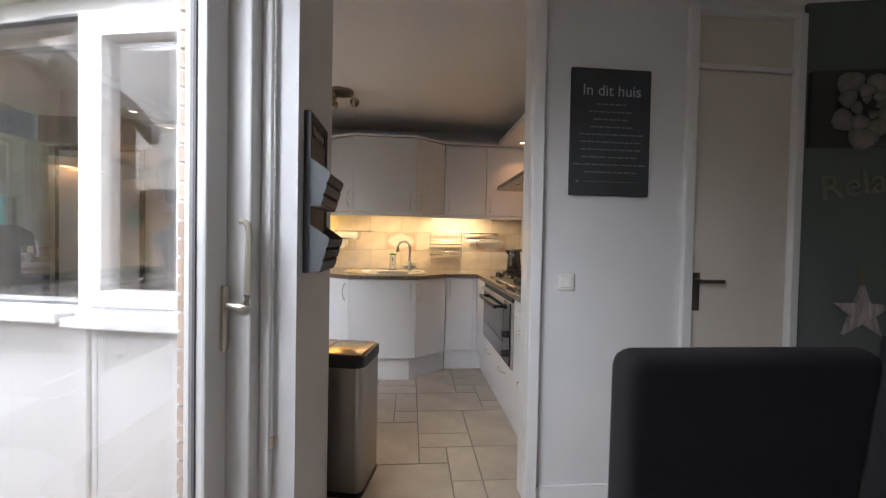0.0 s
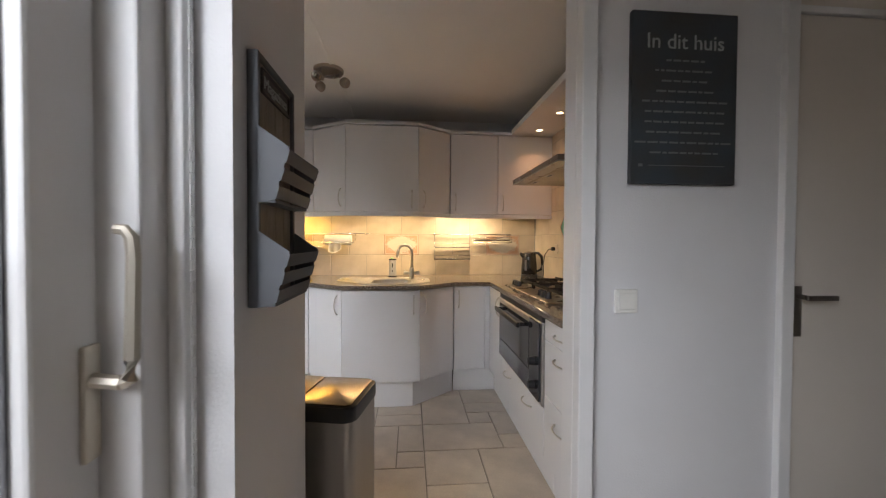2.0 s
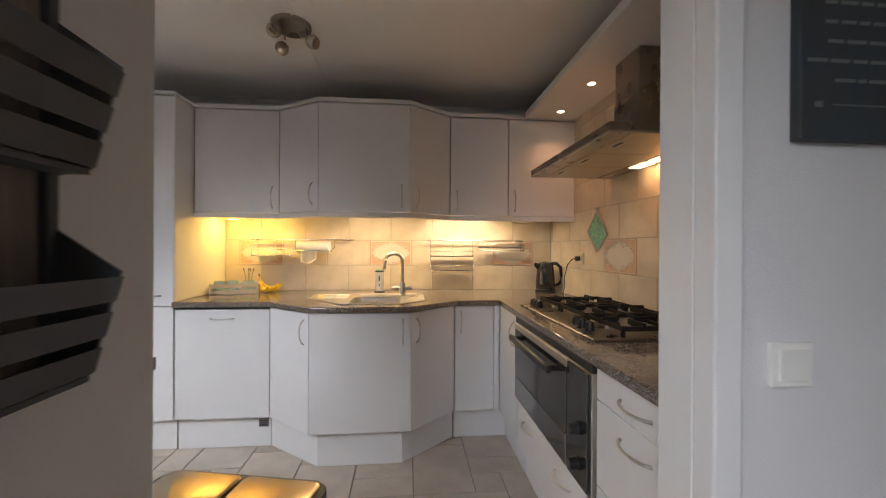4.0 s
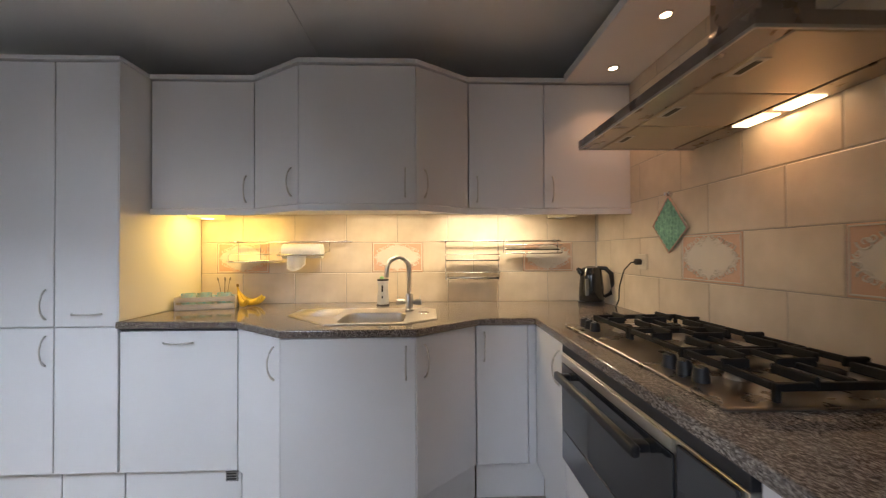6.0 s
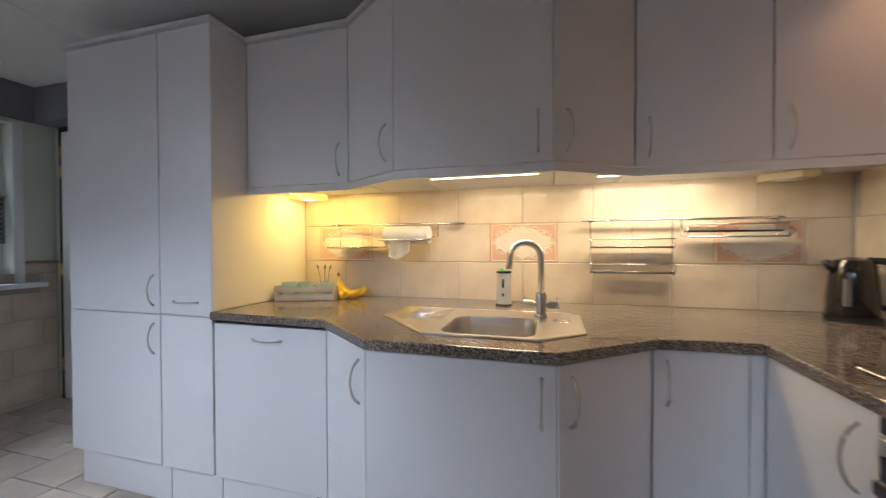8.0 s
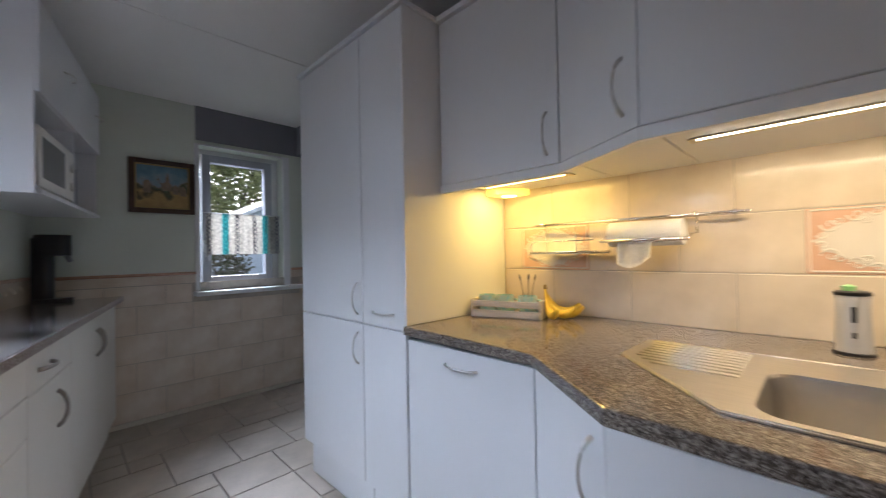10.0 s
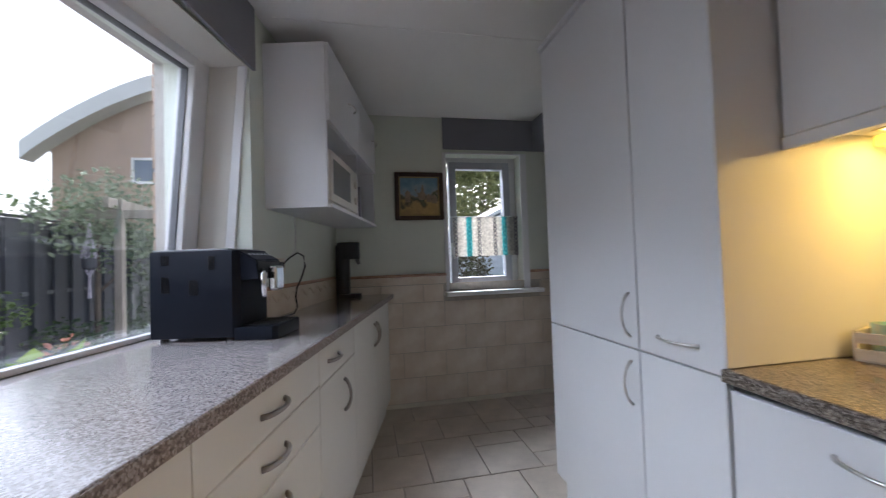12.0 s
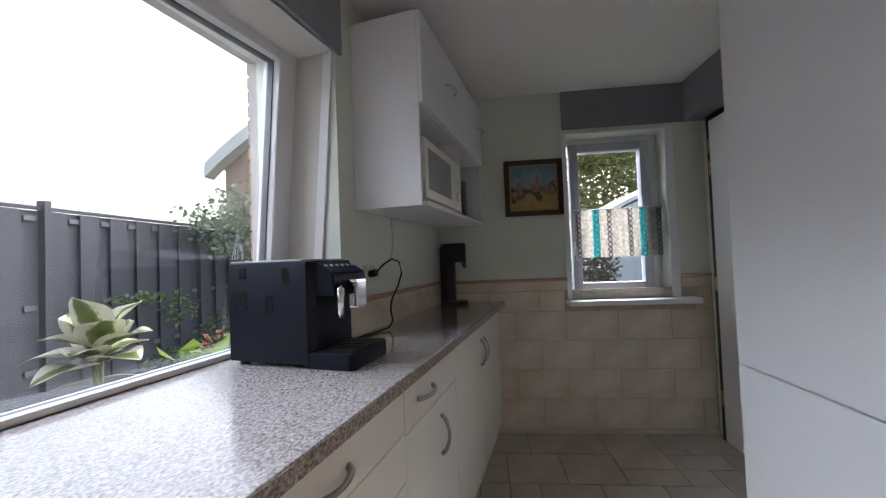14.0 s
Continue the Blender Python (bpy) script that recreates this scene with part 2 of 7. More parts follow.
# ---- setting: floor, ceilings, walls ----
single("floor", box(B(), -4.2, 4.6, -3.6, 5.2, -0.12, -0.008), GROUT, "grey grouted tiled floor", "floor", kind="structure")
cb = B()
prism(cb, [(-4.1, 2.35), (-0.5, 1.55), (-0.5, -3.6), (4.6, -3.6), (4.6, 5.2), (-4.1, 5.2)], CEIL, CEIL + 0.2)
box(cb, -0.285, -0.273, 2.2, 4.59, CEIL - 0.006, CEIL + 0.01)
box(cb, -2.30, -2.288, 2.7, 4.7, CEIL - 0.004, CEIL + 0.01)
single("ceiling", cb, CEILM, "plain off-white painted board ceiling", "ceiling", kind="structure")

b = B()
box(b, -2.03, 1.7, 4.607, 4.75, 0, CEIL)
single("wall_north", b, WALL, "plain kitchen wall behind the tiles", "wall", kind="structure")
b = B()
box(b, -3.9, -3.42, 4.73, 5.0, 0, CEIL)
box(b, -2.55, -1.9, 4.75, 5.0, 0, CEIL)
box(b, -2.55, -2.03, 4.73, 4.75, 0, CEIL)
box(b, -3.42, -2.55, 4.73, 5.0, 2.13, CEIL)
single("wall_north_back", b, WALL_GREEN, "pale green painted wall round the back door", "wall", kind="structure")
b = B()
box(b, 1.497, 1.7, 2.245, 4.607, 0, CEIL)
single("wall_east", b, WALL, "kitchen wall behind the cooker", "wall", kind="structure")
# west wall with its window opening
b = B()
Y0, Y1, Z0, Z1 = 3.80, 4.47, 0.93, 2.10
box(b, -3.82, -3.5, 2.6, Y0, 0, CEIL)
box(b, -3.82, -3.5, Y1, 4.73, 0, CEIL)
box(b, -3.82, -3.5, Y0, Y1, 0, Z0)
box(b, -3.82, -3.5, Y0, Y1, Z1, CEIL)
single("wall_west", b, WALL_GREEN, "pale green painted wall with a window", "wall", kind="structure")
# wall with the sign, doorway and hall door
b = B()
box(b, 0.835, 1.600, 2.15, 2.245, 0, CEIL)
box(b, 1.600, 2.176, 2.15, 2.245, 2.355, CEIL)
box(b, 1.7, 2.176, 2.23, 2.30, 0, 2.355)
single("wall_south", b, WALL, "white painted wall between living room and kitchen", "wall", kind="structure")
# window wall, at an angle
b = B()
S0, S1, SZ0, SZ1 = 0.105, 1.925, 0.905, 2.15
box(b, -1.6, S0, -0.40, 0, 0, CEIL)
box(b, S1, 2.20, -0.40, 0, 0, CEIL)
box(b, S0, S1, -0.30, 0, 0, SZ0)
box(b, S0, S1, -0.40, 0, SZ1, CEIL)
single("wall_window_side", b, WALL_GREEN, "pale painted wall with a wide window", "wall", kind="structure", m=W)
# wall end with the magazine rack
b = B()
prism(b, [(-0.088, 1.64), (-0.088, 2.135), (-0.2, 2.165), (-0.2, 1.64)], 0, CEIL)
single("wall_end", b, WALL, "white painted wall end beside the patio door", "wall", kind="structure")
# living room shell
b = B()
box(b, -0.40, -0.16, -3.6, -1.7, 0, CEIL)
box(b, -0.40, -0.16, -1.7, 1.64, 2.30, CEIL)
box(b, -0.40, -0.2, 1.64, 1.80, 0, CEIL)
single("wall_patio", b, WALL, "white wall with glazed patio doors", "wall", kind="structure")
b = B()
box(b, -0.4, 4.5, -3.6, -3.4, 0, CEIL)
box(b, 4.3, 4.5, -3.4, 1.7, 0, CEIL)
single("wall_living_far", b, WALL, "plain white living room wall", "wall", kind="structure")
b = B()
gw = Matrix.Translation((2.175, 2.132, 0)) @ Matrix.Rotation(WA, 4, "Z")
box(b, 0, 2.6, 0, 0.12, 0, CEIL)
single("wall_dark_green", b, DARK_GREEN, "dark grey-green painted living room wall", "wall", kind="structure", m=gw)
b = B()
box(b, 0.864, 1.57, 2.138, 2.15, 0, 0.07, 0.003)
single("baseboard", b, TRIM, "low white baseboard", "baseboard", kind="structure")
# right door casing of the passage
b = B()
box(b, 0.812, 0.864, 2.10, 2.15, 0, CEIL, 0.004)
box(b, 0.812, 0.835, 2.15, 2.245, 0, CEIL, 0.003)
single("trim", b, TRIM, "white painted door lining of the passage", "trim", kind="structure")

# grey lintels above the windows
b = B()
box(b, -3.5, -3.484, 3.78, 4.60, 2.14, CEIL)
box(b, -3.5, -2.03, 4.60, 4.73, 2.14, CEIL)
single("trim_lintel_west", b, GREY, "grey painted lintel band", "lintel", kind="structure")
b = B()
box(b, S0 - 0.03, 2.1, 0, 0.016, 2.115, CEIL)
single("trim_lintel_window", b, GREY, "grey painted lintel band above the wide window", "lintel", kind="structure", m=W)


# ---- windows and doors of the setting ----
def ring(bm, a0, a1, z0, z1, t, d0, d1, axis="x", bevel=0.004):
    """A rectangular frame of bar width t in the plane a-z, from depth d0 to d1."""
    def bx(p0, p1, q0, q1):
        if axis == "x":
            box(bm, p0, p1, d0, d1, q0, q1, bevel)
        else:
            box(bm, d0, d1, p0, p1, q0, q1, bevel)
    bx(a0, a0 + t, z0, z1)
    bx(a1 - t, a1, z0, z1)
    bx(a0 + t, a1 - t, z0, z0 + t)
    bx(a0 + t, a1 - t, z1 - t, z1)
    return bm


def pane(parent, a0, a1, z0, z1, d, axis="x"):
    bm = B()
    if axis == "x":
        box(bm, a0, a1, d - 0.004, d + 0.004, z0, z1)
    else:
        box(bm, d - 0.004, d + 0.004, a0, a1, z0, z1)
    ob = part("pane", bm, GLASS, parent, "clear glass pane")
    ob.visible_shadow = False
    return ob


# wide kitchen window with panels below it outside
CT_W = 0.936
win = thing("window_1", "wide white-framed kitchen window with a fixed pane and a side sash", "window", kind="structure", m=W)
b = B()
MS = 1.40
box(b, S0, S0 + 0.10, -0.345, -0.265, SZ0, SZ1, 0.006)
box(b, S1 - 0.035, S1, -0.345, -0.265, SZ0, SZ1, 0.004)
box(b, S0 + 0.10, S1 - 0.035, -0.345, -0.265, SZ1 - 0.078, SZ1, 0.004)
box(b, S0 + 0.10, S1 - 0.035, -0.345, -0.265, SZ0, SZ0 + 0.035, 0.004)
box(b, MS, MS + 0.05, -0.345, -0.265, SZ0 + 0.035, SZ1 - 0.078, 0.004)
part("window_frame", b, TRIM, win, "white painted frame")
b = B()
ring(b, S0 + 0.092, MS + 0.004, SZ0 + 0.028, SZ1 - 0.07, 0.012, -0.325, -0.295, "x", 0.001)
part("glazing_seal", b, mat("grey_glazing_seal", (0.16, 0.16, 0.17), 0.6), win, "grey rubber glazing seal")
pane(win, S0 + 0.095, MS, SZ0 + 0.03, SZ1 - 0.075, -0.31)
b = B()
ring(b, MS + 0.055, S1 - 0.030, SZ0 + 0.037, 2.03, 0.062, -0.36, -0.28)
box(b, MS + 0.055, S1 - 0.037, -0.34, -0.27, 2.032, SZ1 - 0.08, 0.002)
part("sash", b, TRIM, win, "white sash")
pane(win, MS + 0.11, S1 - 0.085, SZ0 + 0.11, 1.96, -0.32)
b = B()
box(b, S0 - 0.0, S1, -0.265, -0.235, SZ0 + 0.031, SZ0 + 0.05, 0.004)
part("glazing_bead", b, TRIM, win)
b = B()
box(b, S0 - 0.02, MS - 0.01, -0.42, -0.345, SZ0 - 0.02, SZ0 + 0.02, 0.006)
box(b, MS + 0.01, S1 + 0.0, -0.42, -0.345, SZ0 - 0.035, SZ0 + 0.002, 0.006)
part("window_sill", b, TRIM, win, "white outer sill")
b = B()
box(b, S0, S1, -0.33, -0.301, 0.02, SZ0 - 0.005)
for s in (S0, MS + 0.005, S1 - 0.05):
    box(b, s, s + 0.05, -0.36, -0.33, 0.02, SZ0 - 0.02, 0.004)
    box(b, s + 0.055, s + 0.075, -0.345, -0.33, 0.02, SZ0 - 0.02, 0.004)
part("panel", b, TRIM, win, "white panel below the window")

for a0, a1, q0, q1, d1 in ((S0, S0 + 0.005, CT_W, 2.13, -0.135), (S1 - 0.005, S1, CT_W, 2.13, -0.09), (S0 + 0.005, S1 - 0.005, 2.118, 2.124, -0.09)):
    b = B()
    box(b, a0, a1, -0.262, d1, q0, q1, 0.001)
    part("reveal_lining", b, REVEAL, win, "cream-white reveal lining")
b = B()
box(b, S0, S0 + 0.011, -0.132, -0.09, CT_W, 2.13, 0.003)
part("corner_trim", b, TRIM, win, "rounded white corner trim")
# the far jamb leans: its foot stands a little further out than its head
for piece in win.children:
    for v in piece.data.vertices:
        w = min(1.0, max(0.0, (1.25 - v.co.x) / 1.0))
        v.co.y += 0.0867 * (v.co.z - 1.15) * w

# west window with a grey sash
win2 = thing("window_2", "white window with a grey tilting sash and deep reveal", "window", kind="structure")
b = B()
ring(b, Y0, Y1, Z0, Z1, 0.035, -3.72, -3.62, "y")
part("window_frame", b, TRIM, win2, "white painted frame")
b = B()
ring(b, 3.845, 4.405, 0.975, 2.055, 0.062, -3.66, -3.59, "y")
SASH = mat("grey_sash_paint", (0.46, 0.47, 0.52), 0.4, var=0.03)
part("sash", b, SASH, win2, "grey painted sash")
b = B()
box(b, -3.66, -3.60, 4.405, Y1 - 0.036, Z0 + 0.036, Z1 - 0.036, 0.003)
box(b, -3.66, -3.60, Y0 + 0.036, 4.405, 0.966, 0.974, 0.001)
box(b, -3.66, -3.60, Y0 + 0.036, 4.405, 2.056, 2.064, 0.001)
part("frame_filler", b, TRIM, win2)
pane(win2, 3.90, 4.35, 1.03, 2.0, -3.63, "y")
b = B()
box(b, -3.62, -3.38, Y0 - 0.045, Y1 + 0.14, Z0 - 0.035, Z0 + 0.0, 0.005)
part("window_sill", b, TRIM, win2, "white window sill")
b = B()
box(b, -3.5, -3.488, Y1 + 0.0, Y1 + 0.06, Z0, Z1 + 0.012, 0.003)
box(b, -3.5, -3.488, Y0 - 0.03, Y0, Z0, Z1 + 0.012, 0.003)
box(b, -3.5, -3.488, Y0, Y1, Z1, Z1 + 0.014, 0.003)
part("casing", b, TRIM, win2)
b = B()
tube(b, [(-3.585, Y0 + 0.06, 1.30), (-3.55, Y0 + 0.06, 1.30), (-3.545, Y0 + 0.06, 1.2)], 0.009)
box(b, -3.592, -3.584, Y0 + 0.045, Y0 + 0.075, 1.24, 1.34, 0.003)
part("window_handle", b, TRIM, win2, "white window handle", smooth=40)

# patio doors
pd = thing("door_1", "white framed glazed patio door with an upright lever handle", "door", kind="structure")
b = B()
box(b, -0.31, -0.185, 1.533, 1.64, 0, 2.30, 0.006)
box(b, -0.31, -0.185, -1.70, -1.64, 0, 2.30, 0.006)
box(b, -0.31, -0.185, -1.64, 1.533, 2.24, 2.30, 0.006)
box(b, -0.31, -0.185, -1.64, 1.533, 0, 0.04, 0.006)
part("door_frame", b, TRIM, pd, "white frame")
b = B()
box(b, -0.185, -0.155, 1.60, 1.64, 0, CEIL, 0.004)
part("casing", b, TRIM, pd)
b = B()
ring(b, 0.0, 1.529, 0.045, 2.235, 0.115, -0.30, -0.245, "y", 0.008)
leaf = part("door_leaf", b, TRIM, pd, "white leaf")
b = B()
box(b, -0.282, -0.268, 1.408, 1.415, 0.155, 2.125)
RUBBER = mat("grey_rubber_seal", (0.12, 0.12, 0.125), 0.6)
part("seal", b, RUBBER, leaf)
pane(pd, 0.11, 1.41, 0.155, 2.125, -0.275, "y")
b = B()
ring(b, -1.63, -0.005, 0.045, 2.235, 0.11, -0.30, -0.245, "y", 0.008)
part("door_leaf", b, TRIM, pd, "white leaf")
pane(pd, -1.53, -0.11, 0.155, 2.125, -0.275, "y")
b = B()
box(b, -0.246, -0.236, 1.490, 1.522, 0.905, 1.085, 0.004)
tube(b, [(-0.24, 1.506, 1.03), (-0.195, 1.506, 1.025)], 0.012)
tube(b, [(-0.195, 1.506, 1.025), (-0.185, 1.507, 1.03), (-0.183, 1.51, 1.06), (-0.180, 1.512, 1.22), (-0.183, 1.512, 1.25), (-0.192, 1.51, 1.262), (-0.205, 1.508, 1.263)], [0.011, 0.012, 0.011, 0.010, 0.010, 0.009, 0.008])
SATINW = mat("champagne_handle", (0.62, 0.57, 0.48), 0.35, 0.7, var=0.03)
part("door_handle", b, SATINW, pd, "champagne lever handle", smooth=40)

# hall door
hd = thing("door_2", "off-white flush hall door with a dark lever handle", "door", kind="structure")
b = B()
box(b, 1.57, 1.618, 2.125, 2.245, 0, 2.36, 0.004)
box(b, 2.132, 2.174, 2.125, 2.245, 0, 2.36, 0.004)
box(b, 1.618, 2.132, 2.13, 2.245, 2.335, 2.36, 0.003)
box(b, 1.618, 2.132, 2.145, 2.245, 2.075, 2.10, 0.003)
part("door_frame", b, TRIM, hd)
DOORP = mat("cream_door_paint", (0.71, 0.655, 0.59), 0.5, var=0.02, scale=2)
b = B()
box(b, 1.621, 2.129, 2.155, 2.195, 0.005, 2.072, 0.003)
part("door_leaf", b, DOORP, hd, "cream painted leaf")
b = B()
box(b, 1.621, 2.129, 2.158, 2.19, 2.102, 2.333, 0.003)
part("transom_panel", b, DOORP, hd)
b = B()
box(b, 1.638, 1.672, 2.147, 2.155, 0.905, 1.09, 0.002)
BRONZE = mat("dark_nickel", (0.30, 0.27, 0.24), 0.35, 1.0)
tube(b, [(1.655, 2.15, 1.052), (1.655, 2.115, 1.052)], 0.009)
box(b, 1.647, 1.765, 2.10, 2.112, 1.042, 1.060, 0.003)
part("door_handle", b, BRONZE, hd, "dark nickel lever handle", smooth=40)

# back door in the north-west corner, standing open a little
bd = thing("door_3", "white back door with a dark seal and brass hinges", "door", kind="structure")
b = B()
box(b, -3.415, -3.375, 4.70, 4.80, 0, 2.13, 0.004)
box(b, -2.59, -2.55, 4.70, 4.80, 0, 2.13, 0.004)
box(b, -3.375, -2.59, 4.70, 4.80, 2.095, 2.13, 0.004)
part("door_frame", b, BLACK, bd, "dark seal and frame")
b = B()
box(b, -3.373, -2.592, 4.695, 4.735, 0.01, 2.09, 0.003)
part("door_leaf", b, TRIM, bd, "white leaf")
for z in (0.28, 1.02, 1.78, 1.93):
    b = B()
    tube(b, [(-3.378, 4.695, z - 0.045), (-3.378, 4.695, z + 0.045)], 0.009)
    part("hinge", b, mat("brass", (0.55, 0.38, 0.13), 0.35, 1.0), bd, "brass hinge", smooth=40)


# ---- kitchen units ----
def bow_handle(parent, c, horizontal, m, mat_=None, L=0.142, rise=0.03):
    """A bowed bar handle in the plane of a front: m maps (along, out, up)."""
    pts, rad = [], []
    for i in range(13):
        t = i / 12
        a = (t - 0.5) * L
        o = rise * math.sin(math.pi * t) ** 0.6 + 0.001
        pts.append(m @ (Vector((a, o, 0)) + Vector(c)) if horizontal else m @ (Vector((0, o, a)) + Vector(c)))
        rad.append((0.0036 + 0.0014 * abs(2 * t - 1)) * (1.7 if mat_ else 1.0))
    return part("handle", tube(B(), pts, rad), mat_ or SATIN, parent, "satin bow handle", smooth=True)


def front(parent, p0, p1, z0, z1, handles=(), material=None, th=0.018, name="door", gap=0.0016, hm=None):
    """A front of thickness th between two plan points, seen from its left to its right, facing the room."""
    p0, p1 = Vector((*p0, 0)), Vector((*p1, 0))
    u = (p1 - p0).normalized()
    n = Vector((u.y, -u.x, 0))  # out of the front
    L = (p1 - p0).length
    m = Matrix(((u.x, n.x, 0, p0.x), (u.y, n.y, 0, p0.y), (0, 0, 1, 0), (0, 0, 0, 1)))
    bm = B()
    box(bm, gap, L - gap, -th, 0, z0 + gap, z1 - gap, 0.0035, 2)
    for v in bm.verts:
        v.co = m @ v.co
    d = part(name, bm, material or FRONT, parent)
    for (a, z, hor) in handles:
        a = a if a >= 0 else L + a
        bow_handle(d, (a, 0.0, z), hor, m, hm)
    return d


def carcass(parent, pts, z0, z1, material=None):
    part("body", prism(B(), pts, z0, z1), material or CARC, parent, "white carcass")


BZ0, BZ1, WT = 0.195, 0.882, 0.915
NB = 4.605   # back of base units
G = "fitted base units"


def base_unit(label, pts, fronts, plinth=None, top=BZ1):
    """pts: carcass plan; fronts: (p0, p1, z0, z1, handles)."""
    u = thing("base_cabinet", label, "cabinet", G)
    carcass(u, pts, BZ0, top)
    for p0, p1, z0, z1, hs in fronts:
        front(u, p0, p1, z0, z1, hs)
    if plinth:
        front(u, *plinth, 0.0, BZ0 - 0.003, name="plinth", th=0.016)
    return u


T = 0.02
FY = 3.955     # front plane of the straight units
SY = 3.702     # front plane of the sink unit
base_unit("white dishwasher front with a bow handle below the worktop", [(-1.105, FY + T), (-0.549, FY + T), (-0.549, NB), (-1.105, NB)],
          [((-1.105, FY), (-0.549, FY), BZ0, 0.868, [(0.275, 0.812, True)])], ((-1.105, FY + 0.04), (-0.549, FY + 0.04)), top=0.85)
base_unit("narrow angled white base cabinet beside the sink", [(-0.545, FY + T + 0.01), (-0.255, SY + T + 0.012), (-0.255, NB), (-0.545, NB)],
          [((-0.549, FY), (-0.252, SY), BZ0, 0.880, [(-0.045, 0.77, False)])], ((-0.549, FY + 0.04), (-0.205, SY + 0.03)))
base_unit("white sink base cabinet with one wide door", [(-0.25, SY + T), (0.318, SY + T), (0.318, NB), (-0.25, NB)],
          [((-0.25, SY), (0.318, SY), BZ0, 0.880, [(-0.042, 0.772, False)])], ((-0.205, SY + 0.03), (0.268, SY + 0.03)), top=0.735)
base_unit("narrow angled white base cabinet on the sink's other side", [(0.322, SY + T + 0.012), (0.598, FY + T + 0.01), (0.598, NB), (0.322, NB)],
          [((0.32, SY), (0.602, FY), BZ0, 0.880, [(0.045, 0.772, False)])], ((0.268, SY + 0.03), (0.602, FY + 0.06)))
base_unit("narrow white base cabinet in the corner", [(0.604, FY + T), (0.915, FY + T), (0.915, NB), (0.604, NB)],
          [((0.604, FY), (0.86, FY), BZ0, 0.880, [(0.04, 0.775, False)]), ((0.86, FY), (0.9, FY), BZ0, 0.880, [])], ((0.604, FY + 0.055), (0.955, FY + 0.055)))
XE = 0.90      # front plane of the east run
EB = 1.495
base_unit("narrow white base cabinet beside the oven", [(XE + T, 3.55), (XE + T, 3.973), (EB, 3.973), (EB, 3.55)],
          [((XE, FY), (XE, 3.55), BZ0, 0.880, [(-0.06, 0.77, False)])], ((XE + 0.055, FY + 0.06), (XE + 0.055, 3.55)))
base_unit("white drawer unit with three drawers", [(XE + T, 2.25), (XE + T, 2.67), (EB, 2.67), (EB, 2.25)],
          [((XE, 2.67), (XE, 2.25), 0.775, 0.880, [(0.21, 0.825, True)]), ((XE, 2.67), (XE, 2.25), 0.505, 0.775, [(0.21, 0.715, True)]),
           ((XE, 2.67), (XE, 2.25), BZ0, 0.505, [(0.21, 0.42, True)])], ((XE + 0.055, 2.67), (XE + 0.055, 2.25)))
ou = base_unit("white oven housing with a wide drawer below", [(XE + T, 2.673), (XE + T, 3.547), (EB, 3.547), (EB, 2.673)],
               [((XE, 3.547), (XE, 2.673), BZ0, 0.437, [(0.2, 0.36, True), (0.62, 0.36, True)])], ((XE + 0.055, 3.547), (XE + 0.055, 2.673)))

# wide built-in oven
ov = thing("oven", "wide built-in steel oven with dark glass door", "oven")
b = B()
box(b, XE - 0.012, XE + 0.012, 2.676, 3.545, 0.44, 0.85, 0.003)
part("body", b, STEEL, ov, "brushed steel surround")
b = B()
box(b, XE - 0.010, XE + 0.012, 2.676, 3.545, 0.851, 0.882, 0.001)
part("vent_strip", b, BLACK, ov)
b = B()
box(b, XE - 0.019, XE - 0.0125, 2.86, 3.53, 0.57, 0.815, 0.002)
od = part("oven_door", b, DARKGLASS, ov, "dark reflecting glass door")
b = B()
box(b, XE - 0.019, XE - 0.0125, 2.86, 3.53, 0.818, 0.846, 0.002)
part("door_rail", b, STEEL, od)
b = B()
box(b, XE - 0.019, XE - 0.0125, 2.86, 3.53, 0.455, 0.565, 0.002)
part("lower_panel", b, mat("mirror_steel_panel", (0.32, 0.33, 0.35), 0.12, 1.0), od, "polished lower panel")
b = B()
for y0, y1 in ((2.94, 2.97), (3.43, 3.46)):
    box(b, XE - 0.062, XE - 0.018, y0, y1, 0.775, 0.797, 0.004)
box(b, XE - 0.068, XE - 0.048, 2.925, 3.475, 0.770, 0.800, 0.007, 3)
part("handle", b, BLACK, od, "black bar handle", smooth=True)
b = B()
box(b, XE - 0.022, XE - 0.013, 2.69, 2.845, 0.455, 0.845, 0.003)
cp = part("control_panel", b, DARKGLASS, ov, "black glass control strip")
for z in (0.52, 0.64):
    b = B()
    lathe(b, [(0.022, 0), (0.022, 0.012), (0.018, 0.03), (0.0, 0.031)], 20, (XE - 0.022, 2.76, z), Matrix.Rotation(radians(-90), 4, "Y"))
    part("knob", b, BLACK, cp, "black knob", smooth=40)

# tall cabinets
GT = "tall cabinets"
for x0, x1, lab, up, lo in ((-1.409, -1.112, "tall white cabinet with a pull-out and lower door", [(0.153, 0.953, True)], []),
                            (-2.0, -1.411, "tall white fridge cabinet with upper and lower doors", [(-0.037, 1.0, False)], [(-0.037, 0.78, False)])):
    u = thing("tall_cabinet", lab, "cabinet", GT)
    carcass(u, [(x0, FY + T), (x1 + 0.0, FY + T), (x1 + 0.0, NB - 0.002), (x0, NB - 0.002)], BZ0, 2.17)
    front(u, (x0, FY), (x1, FY), 0.892, 2.165, up)
    front(u, (x0, FY), (x1, FY), BZ0, 0.890, lo)
    front(u, (x0, FY + 0.045), (x1, FY + 0.045), 0.0, BZ0 - 0.003, name="plinth")
b = B()
box(b, -2.01, -1.100, FY - 0.012, NB - 0.003, 2.171, 2.190, 0.003)
single("cornice", b, FRONT, "white cornice board on the tall cabinets", "cornice")
b = B()
